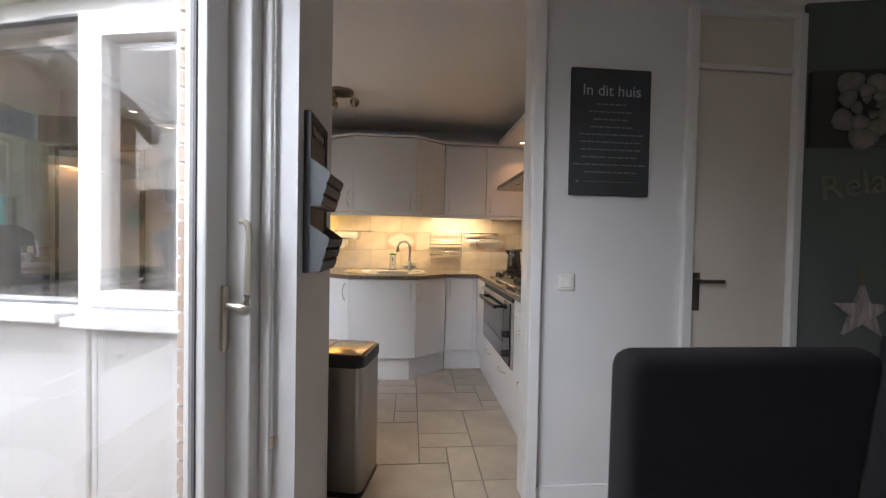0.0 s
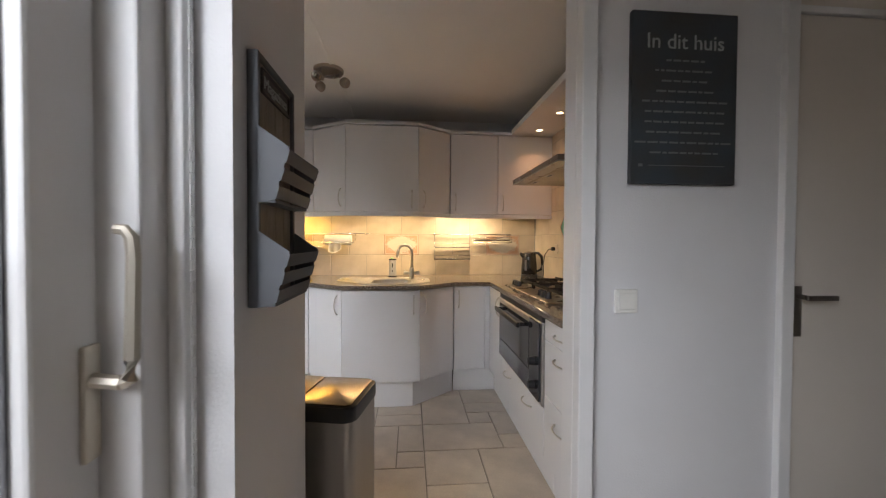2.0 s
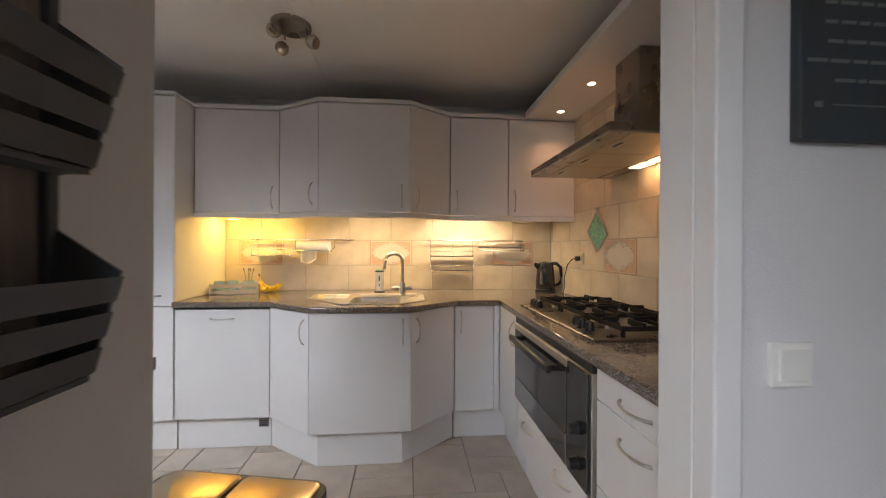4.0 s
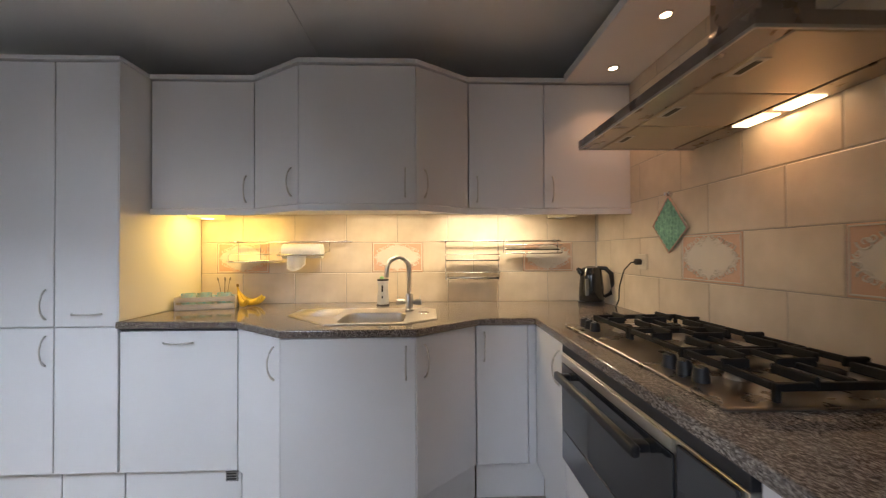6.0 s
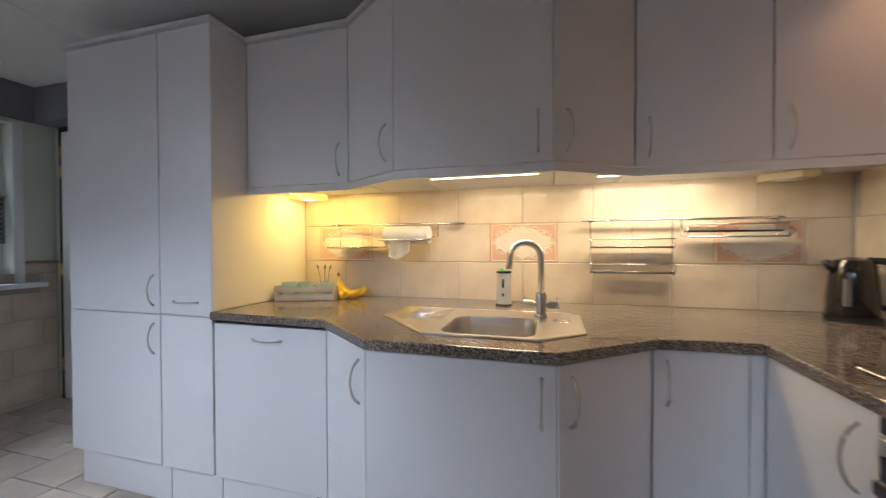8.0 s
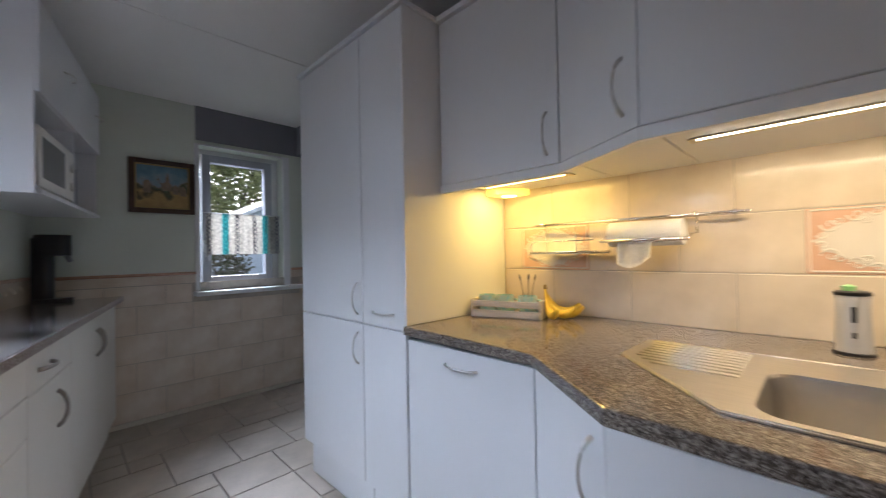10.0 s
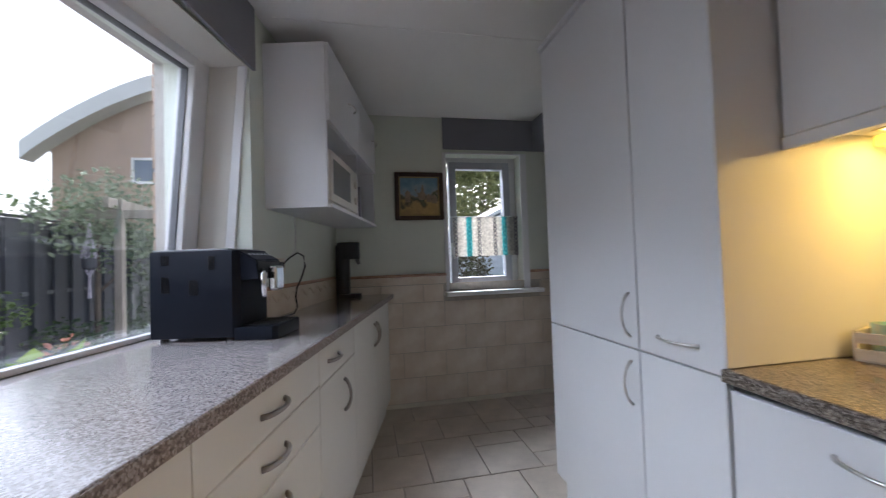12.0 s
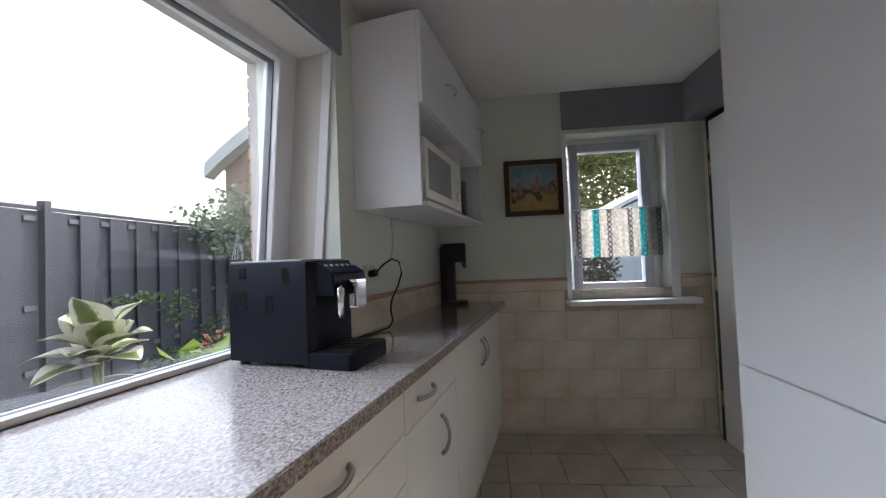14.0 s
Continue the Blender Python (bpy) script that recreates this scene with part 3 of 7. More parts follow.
box(b, -1.111, -1.106, FY - 0.002, NB - 0.003, 0.917, 2.168, 0.001)
part("side_panel", b, FRONT, bpy.data.objects["tall_cabinet"], "white side panel")

# wall units above the sink
UZ0, UZ1 = 1.478, 2.165
UY, UF, UB = 4.150, 3.955, 4.605
GU = "wall cabinets"


def wall_unit(label, pts, p0, p1, hs):
    u = thing("wall_cabinet", label, "cabinet", GU)
    carcass(u, pts, UZ0 + 0.014, UZ1)
    front(u, p0, p1, UZ0, UZ1 - 0.002, hs)
    return u


wall_unit("white wall cabinet beside the tall units", [(-1.1, UY + T), (-0.562, UY + T), (-0.562, UB), (-1.1, UB)], (-1.1, UY), (-0.56, UY), [(-0.045, 1.583, False)])
wall_unit("angled narrow white wall cabinet", [(-0.556, UY + T + 0.01), (-0.265, UF + T + 0.012), (-0.265, UB), (-0.556, UB)], (-0.56, UY), (-0.262, UF), [(-0.05, 1.59, False)])
wall_unit("white wall cabinet above the sink", [(-0.26, UF + T), (0.31, UF + T), (0.31, UB), (-0.26, UB)], (-0.26, UF), (0.31, UF), [(-0.05, 1.583, False)])
wall_unit("angled narrow white wall cabinet on the warm side", [(0.316, UF + T + 0.012), (0.586, UY + T + 0.01), (0.586, UB), (0.316, UB)], (0.312, UF), (0.59, UY), [(0.05, 1.583, False)])
wall_unit("white wall cabinet next to the corner", [(0.594, UY + T), (1.003, UY + T), (1.003, UB), (0.594, UB)], (0.592, UY), (1.004, UY), [(0.045, 1.583, False)])
wall_unit("white corner wall cabinet below the soffit", [(1.008, UY + T), (1.490, UY + T), (1.490, UB), (1.008, UB)], (1.006, UY), (1.490, UY), [(0.045, 1.583, False)])
UP = [(-1.104, UY), (-0.56, UY), (-0.262, UF), (0.312, UF), (0.59, UY), (1.494, UY)]


def strip(name, label, off, y1, z0, z1, material, cat):
    """A board along the wall cabinets, one section for each straight run."""
    st = thing(name, label, cat)
    for a, c in zip(UP, UP[1:]):
        bm = B()
        prism(bm, [(a[0], a[1] - off), (c[0], c[1] - off), (c[0], c[1] - off + y1), (a[0], a[1] - off + y1)], z0, z1)
        part("section", bm, material, st)
    return st


strip("cornice", "white cornice following the wall cabinets", 0.012, 0.10, 2.168, 2.190, FRONT, "cornice")
strip("light_rail", "white light rail below the wall cabinets", 0.002, 0.02, 1.446, 1.476, FRONT, "trim")

# worktop in one piece
OV = 0.018
OUT = [(-1.120, FY - 0.006), (-0.54, FY - 0.03), (-0.250, SY - 0.008), (0.322, SY - 0.010), (0.612, FY - 0.025), (XE - OV + 0.01, FY - 0.012),
       (XE - OV, 2.249), (EB, 2.249), (EB, NB - 0.002), (-1.105, NB - 0.002)]
HX0, HX1, HY0, HY1 = -0.062, 0.258, 3.825, 4.135   # sink cut-out
cells = [[OUT[0], OUT[1], OUT[2], (HX0, SY - 0.0085), (HX0, HY0), (HX0, HY1), (HX0, NB - 0.002), OUT[9]],
         [(HX0, SY - 0.0085), (HX1, SY - 0.0097), (HX1, HY0), (HX0, HY0)],
         [(HX0, HY1), (HX1, HY1), (HX1, NB - 0.002), (HX0, NB - 0.002)],
         [(HX1, SY - 0.0097), OUT[3], OUT[4], OUT[5], OUT[6], OUT[7], OUT[8], (HX1, NB - 0.002), (HX1, HY1), (HX1, HY0)]]
wt = B()
for c in cells:
    lo = [wt.verts.new((x, y, WT - 0.032)) for x, y in c]
    hi = [wt.verts.new((x, y, WT)) for x, y in c]
    wt.faces.new(lo[::-1])
    wt.faces.new(hi)
bmesh.ops.remove_doubles(wt, verts=wt.verts, dist=0.0004)
rim = [e for e in wt.edges if len(e.link_faces) == 1 and e.verts[0].co.z > WT - 0.01]
low = {(round(v.co.x, 3), round(v.co.y, 3)): v for v in wt.verts if v.co.z < WT - 0.01}
for e in rim:
    a, c = e.verts
    wt.faces.new((a, c, low[(round(c.co.x, 3), round(c.co.y, 3))], low[(round(a.co.x, 3), round(a.co.y, 3))]))
bmesh.ops.recalc_face_normals(wt, faces=wt.faces)
bmesh.ops.bevel(wt, geom=[e for e in wt.edges if e.verts[0].co.z > WT - 0.01 and e.verts[1].co.z > WT - 0.01 and e.calc_face_angle(0) > 1], offset=0.006, segments=3, affect="EDGES", profile=0.5)
worktop = single("worktop", wt, GRANITE, "polished brown-grey granite worktop", "worktop")

# ---- window side: units, worktop, wall cabinet ----
PEWTER = mat("pewter_handle", (0.36, 0.33, 0.30), 0.35, 1.0, var=0.05)
WF = 0.405      # front plane
CT = 0.935      # worktop height on this side
GW = "window side base units"


def w_unit(label, s0, s1, fronts):
    u = thing("base_cabinet", label, "cabinet", GW, m=W)
    part("body", prism(B(), [(s0 + 0.001, 0.004), (s1 - 0.001, 0.004), (s1 - 0.001, WF - 0.02), (s0 + 0.001, WF - 0.02)], 0.12, 0.895), CARC, u)
    for a0, a1, z0, z1, hs in fronts:
        front(u, (a1, WF), (a0, WF), z0, z1, hs, CREAM, hm=PEWTER)
    front(u, (s1, WF - 0.04), (s0, WF - 0.04), 0.0, 0.117, (), CREAM, name="plinth")
    return u


w_unit("cream drawer unit below the window", 0.434, 1.127, [(0.434, 1.127, 0.755, 0.893, [(0.325, 0.818, True)]), (0.434, 1.127, 0.62, 0.755, [(0.325, 0.689, True)]),
       (0.434, 1.127, 0.37, 0.62, [(0.325, 0.55, True)]), (0.434, 1.127, 0.12, 0.37, [(0.325, 0.30, True)])])
w_unit("cream drawer unit beside the passage", 1.127, 1.83, [(1.127, 1.83, 0.755, 0.893, [(0.40, 0.818, True)]), (1.127, 1.83, 0.12, 0.755, [(0.40, 0.67, True)])])
w_unit("cream cabinet with a drawer above a door", -0.09, 0.434, [(-0.09, 0.434, 0.745, 0.893, [(0.168, 0.817, True)]), (-0.09, 0.434, 0.12, 0.745, [(0.32, 0.613, False)])])
w_unit("cream double-door cabinet at the far end", -1.20, -0.09, [(-0.625, -0.09, 0.12, 0.893, [(-0.03, 0.738, False)]), (-1.20, -0.625, 0.12, 0.893, [(0.035, 0.738, False)])])
b = B()
prism(b, [(-1.205, 0.003), (S0, 0.003), (S0, -0.284), (S1, -0.284), (S1, -0.002), (1.85, -0.002), (1.85, 0.435), (-1.295, 0.435)], CT - 0.038, CT, 0.004)
wtw = single("worktop", b, GRANITE_L, "speckled grey-brown laminate worktop below the window", "worktop", m=W)
b = B()
box(b, -1.29, 1.848, 0.4352, 0.4375, CT - 0.036, CT - 0.003, 0.0008)
part("edge_band", b, granite("brown_speckled_edge", (0.085, 0.06, 0.05), (0.25, 0.20, 0.175), (0.46, 0.41, 0.38), 210, 0.4), wtw, "browner speckled edge band")

wc = thing("wall_cabinet", "white wall cabinet with flap doors above an open microwave shelf", "cabinet", m=W)
C0, C1, CD, CZ0, CZ1 = -1.22, -0.02, 0.33, 1.477, 2.30
b = B()
box(b, C1 - 0.018, C1, 0.002, CD - 0.018, CZ0, CZ1, 0.001)
part("side_panel", b, FRONT, wc, "white side panel")
b = B()
box(b, C0, C0 + 0.018, 0.002, CD - 0.018, CZ0, CZ1, 0.001)
part("side_panel", b, FRONT, wc)
for z, n_ in ((CZ0, "bottom_board"), (1.903, "shelf"), (CZ1 - 0.018, "top_board")):
    b = B()
    box(b, C0 + 0.018, C1 - 0.018, 0.002, CD - (0.0 if n_ == "bottom_board" else 0.018), z, z + 0.018, 0.001)
    part(n_, b, FRONT, wc)
b = B()
box(b, C0 + 0.018, C1 - 0.018, 0.002, 0.010, CZ0 + 0.018, CZ1 - 0.018)
part("back_panel", b, mat("beech_board", (0.42, 0.30, 0.20), 0.5, var=0.08, scale=8, stretch=(1, 1, 6)), wc)
b = B()
CM = -0.655
box(b, CM - 0.012, CM + 0.012, 0.010, CD - 0.02, CZ0 + 0.018, 1.903)
part("divider", b, FRONT, wc)
front(wc, (C1, CD), (CM, CD), 1.903, CZ1, [(0.43, 2.13, True)])
front(wc, (CM, CD), (C0, CD), 1.903, CZ1, [(0.49, 2.13, True)])

# ---- floor tiles: a mixed pattern of five sizes on a 0.161 m grid ----
U = 0.161
rnd = random.Random(7)
# the bond seen in the passage, in grid units from (0.338, 2.96): column, row, width, height
BOND = [(0, -1, 2, 2), (0, -2, 2, 1), (0, -3, 1, 1), (1, -4, 1, 2), (2, -2, 2, 3), (2, -4, 2, 2), (1, -6, 1, 2), (2, -6, 2, 2), (-2, -7, 3, 4), (-2, -3, 2, 3), (-1, 0, 1, 1), (-1, 1, 1, 2),
        (-3, 0, 2, 3), (-2, 3, 2, 1), (-2, 4, 2, 1), (0, 1, 3, 2), (0, 3, 2, 3), (2, 3, 1, 1), (2, 4, 2, 1), (2, 5, 2, 2), (3, 2, 1, 2), (3, 1, 1, 1)]


def floor_cells(i0, j0, i1, j1):
    """Tiles as x, y, width, depth: the seen bond first, then a random fill of the same sizes."""
    used = set()
    for i, j, w, h in BOND:
        used |= {(i + a, j + c) for a in range(w) for c in range(h)}
        yield 0.338 + i * U, 2.96 + j * U, w * U, h * U
    for j in range(j0, j1):
        for i in range(i0, i1):
            if (i, j) in used:
                continue
            opts = [(3, 2), (2, 2), (2, 3), (2, 1), (1, 2), (1, 1)]
            wts = [3, 3, 1.5, 2.2, 1.2, 0.8]
            while True:
                w, h = rnd.choices(opts, wts)[0]
                if all((i + a, j + c) not in used and i + a < i1 and j + c < j1 for a in range(w) for c in range(h)):
                    break
            used |= {(i + a, j + c) for a in range(w) for c in range(h)}
            yield 0.338 + i * U, 2.96 + j * U, w * U, h * U


TILEMESH = {}


def slab(key, w, h, t, material, axis="z"):
    """A thin tile with softened edges, its corner at the origin."""
    if (key, round(w, 3), round(h, 3)) in TILEMESH:
        return TILEMESH[(key, round(w, 3), round(h, 3))]
    bm = B()
    e = 0.003
    pts = [((0, 0), 0), ((w, 0), 0), ((w, h), 0), ((0, h), 0), ((0, 0), t - e * 0.6), ((w, 0), t - e * 0.6), ((w, h), t - e * 0.6), ((0, h), t - e * 0.6),
           ((e, e), t), ((w - e, e), t), ((w - e, h - e), t), ((e, h - e), t)]
    vs = []
    for (a, c), d in pts:
        co = (a, c, d) if axis == "z" else (a, -d, c) if axis == "y" else (-d, a, c) if axis == "x" else (d, a, c)
        vs.append(bm.verts.new(co))
    for k in range(4):
        q = (k + 1) % 4
        bm.faces.new((vs[k], vs[q], vs[4 + q], vs[4 + k]))
        bm.faces.new((vs[4 + k], vs[4 + q], vs[8 + q], vs[8 + k]))
    bm.faces.new(vs[8:12])
    me = finish("tile", bm, material)
    TILEMESH[(key, round(w, 3), round(h, 3))] = me
    return me


def lay(me, parent, loc, name="tile"):
    ob = new(name, me)
    ob.location = loc
    ob.parent = parent
    return ob


floor_ob = bpy.data.objects["floor"]
gj = 0.006
for x, y, w, h in floor_cells(-24, -9, 8, 11):
    if y + h < 2.0 and x < -0.35:
        continue
    if (y > FY + 0.15 and x > -1.9) or (x > 1.0 and y > 2.3) or (y + h < 2.1 and x + w < -1.0):
        continue
    lay(slab("floor", w - gj, h - gj, 0.008, FLOOR_TILE), floor_ob, (x, y, -0.008))
lf = single("floor_living", box(B(), -0.2, 4.4, -3.4, 1.45, -0.008, 0.0), mat("grey_laminate", (0.30, 0.27, 0.24), 0.45, var=0.15, scale=4, stretch=(6, 1, 1)), "grey-brown laminate floor", "floor", kind="structure")

# ---- wall tiles ----
TH, TW = 0.198, 0.333
DECO = mat("terracotta_decor_tile", (0.62, 0.40, 0.27), 0.3, var=0.10, scale=14, stain=(0.60, 0.36, 0.23))
RELIEF = mat("cream_relief_glaze", (0.72, 0.66, 0.56), 0.25, var=0.04)


def swirl(cx, cz, r, turns, flip, steps=18):
    out = []
    for i in range(steps + 1):
        t = i / steps
        a = t * turns * math.tau
        rr = r * (1 - 0.8 * t)
        out.append((cx + flip * (r - rr * math.cos(a)), cz + rr * math.sin(a)))
    return out


def decor_relief(parent, to3):
    """Scrolls and a cream oval field on a decorated tile; to3 maps (a, c, out) into the room."""
    bm = B()
    ov = []
    for i in range(28):
        a = i * math.tau / 28
        ca, sa = math.cos(a), math.sin(a)
        k = 1 + 0.09 * math.cos(12 * a + 0.4)
        ov.append((0.165 + 0.148 * k * math.copysign(abs(ca) ** 1.45, ca), 0.098 + 0.083 * k * math.copysign(abs(sa) ** 1.45, sa)))
    top = [bm.verts.new(to3(x, z, 0.0022)) for x, z in ov]
    bot = [bm.verts.new(to3(x, z, 0.0)) for x, z in ov]
    bm.faces.new(top)
    for i in range(28):
        bm.faces.new((top[i], top[(i + 1) % 28], bot[(i + 1) % 28], bot[i]))
    for fx in (1, -1):
        for fz in (1, -1):
            for ox, oz, r in ((0.03, 0.055, 0.022), (0.085, 0.03, 0.02), (0.055, 0.045, 0.013), (0.022, 0.085, 0.012), (0.13, 0.022, 0.013), (0.115, 0.045, 0.010)):
                pts = [(0.167 + fx * (x - 0.167), 0.1 + fz * (z - 0.1)) for x, z in swirl(ox, oz, r, 1.2, 1)]
                tube(bm, [to3(x, z, 0.002) for x, z in pts], [0.0032 * (1 - 0.5 * i / 18) for i in range(19)], 5)
    for (x0, z0, x1, z1) in ((0.008, 0.008, 0.322, 0.008), (0.008, 0.189, 0.322, 0.189), (0.008, 0.008, 0.008, 0.189), (0.322, 0.008, 0.322, 0.189)):
        tube(bm, [to3(x0, z0, 0.0), to3(x1, z1, 0.0)], 0.003, 5)
    part("relief", bm, RELIEF, parent, "cream scroll relief")


tw = bpy.data.objects["wall_north"]
for r in range(4):
    z = 0.914 + r * TH
    off = -1.169 if r % 2 == 0 else -1.334
    for k in range(10):
        x0, x1 = off + k * TW, off + (k + 1) * TW
        x0, x1 = max(x0, -1.104), min(x1, 1.488)
        if x1 - x0 < 0.03:
            continue
        deco = r == 1 and k in (1, 4, 7)
        t_ = lay(slab("n" + ("d" if deco else ""), x1 - x0 - 0.003, TH - 0.003, 0.007, DECO if deco else TILE, "y"), tw, (x0, 4.607, z))
        if deco:
            decor_relief(t_, lambda a, c, o: (a, -0.0068 - o, c))
b = B()
box(b, -1.104, 1.49, 4.602, 4.607, 0.901, 1.73)
WGROUT = mat("pale_wall_grout", (0.46, 0.41, 0.34), 0.9, var=0.1, scale=30)
part("grout", b, WGROUT, tw)
te = bpy.data.objects["wall_east"]
b = B()
box(b, 1.492, 1.497, 2.25, 4.60, 0.901, CEIL)
part("grout", b, WGROUT, te)
for r in range(8):
    z = 0.914 + r * TH
    h = min(TH, CEIL - z)
    off = 4.732 if r % 2 == 1 else 4.568
    for k in range(9):
        y1, y0 = off - k * TW, off - (k + 1) * TW
        y0, y1 = max(y0, 2.252), min(y1, 4.599)
        if y1 - y0 < 0.02 or h < 0.02:
            continue
        deco = r == 1 and k in (3, 5)
        t_ = lay(slab("e" + ("d" if deco else ""), y1 - y0 - 0.003, h - 0.003, 0.007, DECO if deco else TILE, "x"), te, (1.497, y0, z))
        if deco:
            decor_relief(t_, lambda a, c, o: (-0.0068 - o, a, c))
tww = bpy.data.objects["wall_west"]
b = B()
box(b, -3.5, -3.492, 2.9, 4.728, 0.03, 1.0)
part("grout", b, WGROUT, tww)
HW, LW = 0.2045, 0.352
for r in range(5):
    z = 0.034 + r * HW
    h = HW if r < 4 else 0.146
    off = 2.697 + (0.176 if r % 2 == 0 else 0.0)
    for k in range(7):
        y0, y1 = off + k * LW, min(off + (k + 1) * LW, 4.726)
        if y1 - y0 < 0.03 or y1 < 3.0:
            continue
        if r == 4:
            if y0 < Y0 - 0.05 < y1:
                y1 = Y0 - 0.05
            elif y0 < Y1 + 0.145 < y1:
                y0 = Y1 + 0.145
            elif y0 > Y0 - 0.06 and y1 < Y1 + 0.15:
                continue
        h2 = h - 0.004
        lay(slab("w", y1 - y0 - 0.004, h2, 0.010, TILE_W, "w"), tww, (-3.5, y0, z))
b = B()
box(b, -3.5, -3.480, 2.95, 4.728, 0.0, 0.031, 0.004)
part("skirting", b, mat("cream_skirting", (0.62, 0.57, 0.46), 0.4), tww)
ROPE = mat("terracotta_border", (0.50, 0.30, 0.20), 0.4, var=0.12, scale=30)
for y0, y1 in ((2.9, Y0 - 0.03), (Y1 + 0.065, 4.728)):
    b = B()
    tube(b, [(-3.49, y0, 1.075), (-3.49, y1, 1.075)], 0.012, 10)
    part("border_rope", b, ROPE, tww, "terracotta border strip", smooth=True)
    b = B()
    box(b, -3.5, -3.489, y0, y1, 1.0, 1.062, 0.002)
    n_ = int((y1 - y0) / 0.14)
    for i in range(n_):
        c = y0 + (i + 0.5) * (y1 - y0) / n_
        tube(b, [(-3.488, c + 0.06 * math.cos(a * math.pi / 10), 1.042 - 0.026 * math.sin(a * math.pi / 10)) for a in range(11)], 0.0035, 5)
    part("border_tile", b, TILE_W, tww, "relief border tile")
ww = bpy.data.objects["wall_window_side"]
b = B()
tube(b, [(-1.2, 0.010, 1.085), (S0 - 0.03, 0.010, 1.085)], 0.011, 10)
part("border_rope", b, ROPE, ww, "terracotta border strip", smooth=True)
b = B()
box(b, -1.2, S0 - 0.03, 0.0, 0.010, CT, 1.072, 0.002)
for i in range(9):
    c = -1.15 + i * 0.134
    tube(b, [(c + 0.05 * math.cos(a * math.pi / 10), 0.011, 1.03 + 0.022 * math.sin(2 * a * math.pi / 10)) for a in range(11)], [0.006 - 0.0008 * abs(a - 5) for a in range(11)], 5)
part("border_tile", b, TILE_W, ww, "relief border tile")

# ---- lamps of the kitchen ----
WARM = (1.0, 0.72, 0.38)
area("tube_left", (-0.84, 4.40, 1.4845), (-0.84, 4.46, 0.5), 0.40, 0.06, 1.35, (1.0, 0.62, 0.13))
area("tube_mid", (0.03, 4.24, 1.4855), (0.03, 4.36, 0.5), 0.46, 0.03, 1.5, (1.0, 0.73, 0.38))
area("tube_right", (0.74, 4.38, 1.4845), (0.74, 4.46, 0.5), 0.56, 0.07, 1.8, (1.0, 0.78, 0.47))
area("hood_lamp", (1.435, 3.21, 1.652), (1.45, 3.21, 0.5), 0.05, 0.28, 0.2, (1.0, 0.46, 0.17))
GLOWY = mat("lit_tube_yellow", (0.9, 0.8, 0.5), 0.4, emit=(1.0, 0.66, 0.25), power=2.5)
GLOWW = mat("lit_tube_white", (0.9, 0.9, 0.8), 0.4, emit=(1.0, 0.82, 0.58), power=3)
for x0, x1, y, g, lab in ((-1.06, -0.64, 4.40, GLOWY, "yellow"), (-0.22, 0.27, 4.24, GLOWW, "warm white"), (0.47, 1.01, 4.38, GLOWW, "warm white")):
    l_ = thing("under_cabinet_light", "slim lit " + lab + " tube light under the wall cabinets", "lamp", "under cabinet lights")
    b = B()
    box(b, x0, x1, y - 0.025, y + 0.025, 1.4875, 1.4915, 0.001)
    part("housing", b, mat("cream_housing", (0.7, 0.62, 0.42), 0.4), l_)
    b = B()
    tube(b, [(x0 + 0.02, y - 0.019, 1.4855), (x1 - 0.02, y - 0.019, 1.4855)], 0.0025)
    part("tube", b, g, l_, "glowing tube", smooth=True)

# wedge lamps in the corners under the wall cabinets
for x0, sx, lit in ((-1.098, 1, True), (1.30, -1, False)):
    l_ = thing("wedge_light", "small lit yellow wedge lamp under the corner cabinet" if lit else "small unlit cream wedge lamp under the cabinet", "lamp")
    b = B()
    prism(b, [(x0, 4.59), (x0, 4.45), (x0 + sx * 0.06, 4.45), (x0 + sx * 0.15, 4.54), (x0 + sx * 0.15, 4.59)][::sx], 1.462, 1.4915, 0.003)
    part("housing", b, mat("yellow_lamp_housing", (0.75, 0.60, 0.16), 0.4, emit=(1.0, 0.6, 0.08), power=0.5) if lit else mat("cream_housing", (0.7, 0.62, 0.42), 0.4), l_)
    b = B()
    lathe(b, [(0.036, 0.0), (0.034, -0.004), (0.0, -0.0045)], 20, (x0 + sx * 0.075, 4.53, 1.462))
    part("lens", b, GLOWY if lit else TRIM, l_, "round lamp lens", smooth=40)

# soffit with spots above the cooker
so = thing("soffit", "white soffit board with small recessed spots above the cooker", "soffit")
b = B()
box(b, 1.12, 1.490, 2.26, 4.148, 2.170, 2.214, 0.004)
part("board", b, FRONT, so)
SPOTG = mat("lit_spot", (1, 0.9, 0.7), 0.4, emit=(1.0, 0.72, 0.42), power=5)
for y in (3.971, 3.539):
    b = B()
    lathe(b, [(0.030, 0), (0.030, -0.004), (0.022, -0.005), (0.021, 0.0)], 24, (1.31, y, 2.1695))
    ringo = part("spot_ring", b, CHROME, so, "chrome spot ring", smooth=40)
    b = B()
    lathe(b, [(0.0205, -0.0035), (0.0, -0.0036)], 20, (1.31, y, 2.1695))
    part("spot_lamp", b, SPOTG, ringo, "lit spot")
    sp = new("spot_light", bpy.data.lights.new("spot_light", "SPOT"))
    sp.data.energy, sp.data.color, sp.data.spot_size, sp.data.spot_blend, sp.data.shadow_soft_size = 1.5, (1.0, 0.50, 0.23), radians(115), 0.8, 0.02
    sp.matrix_world = look((1.31, y, 2.160), (1.33, y, 0))

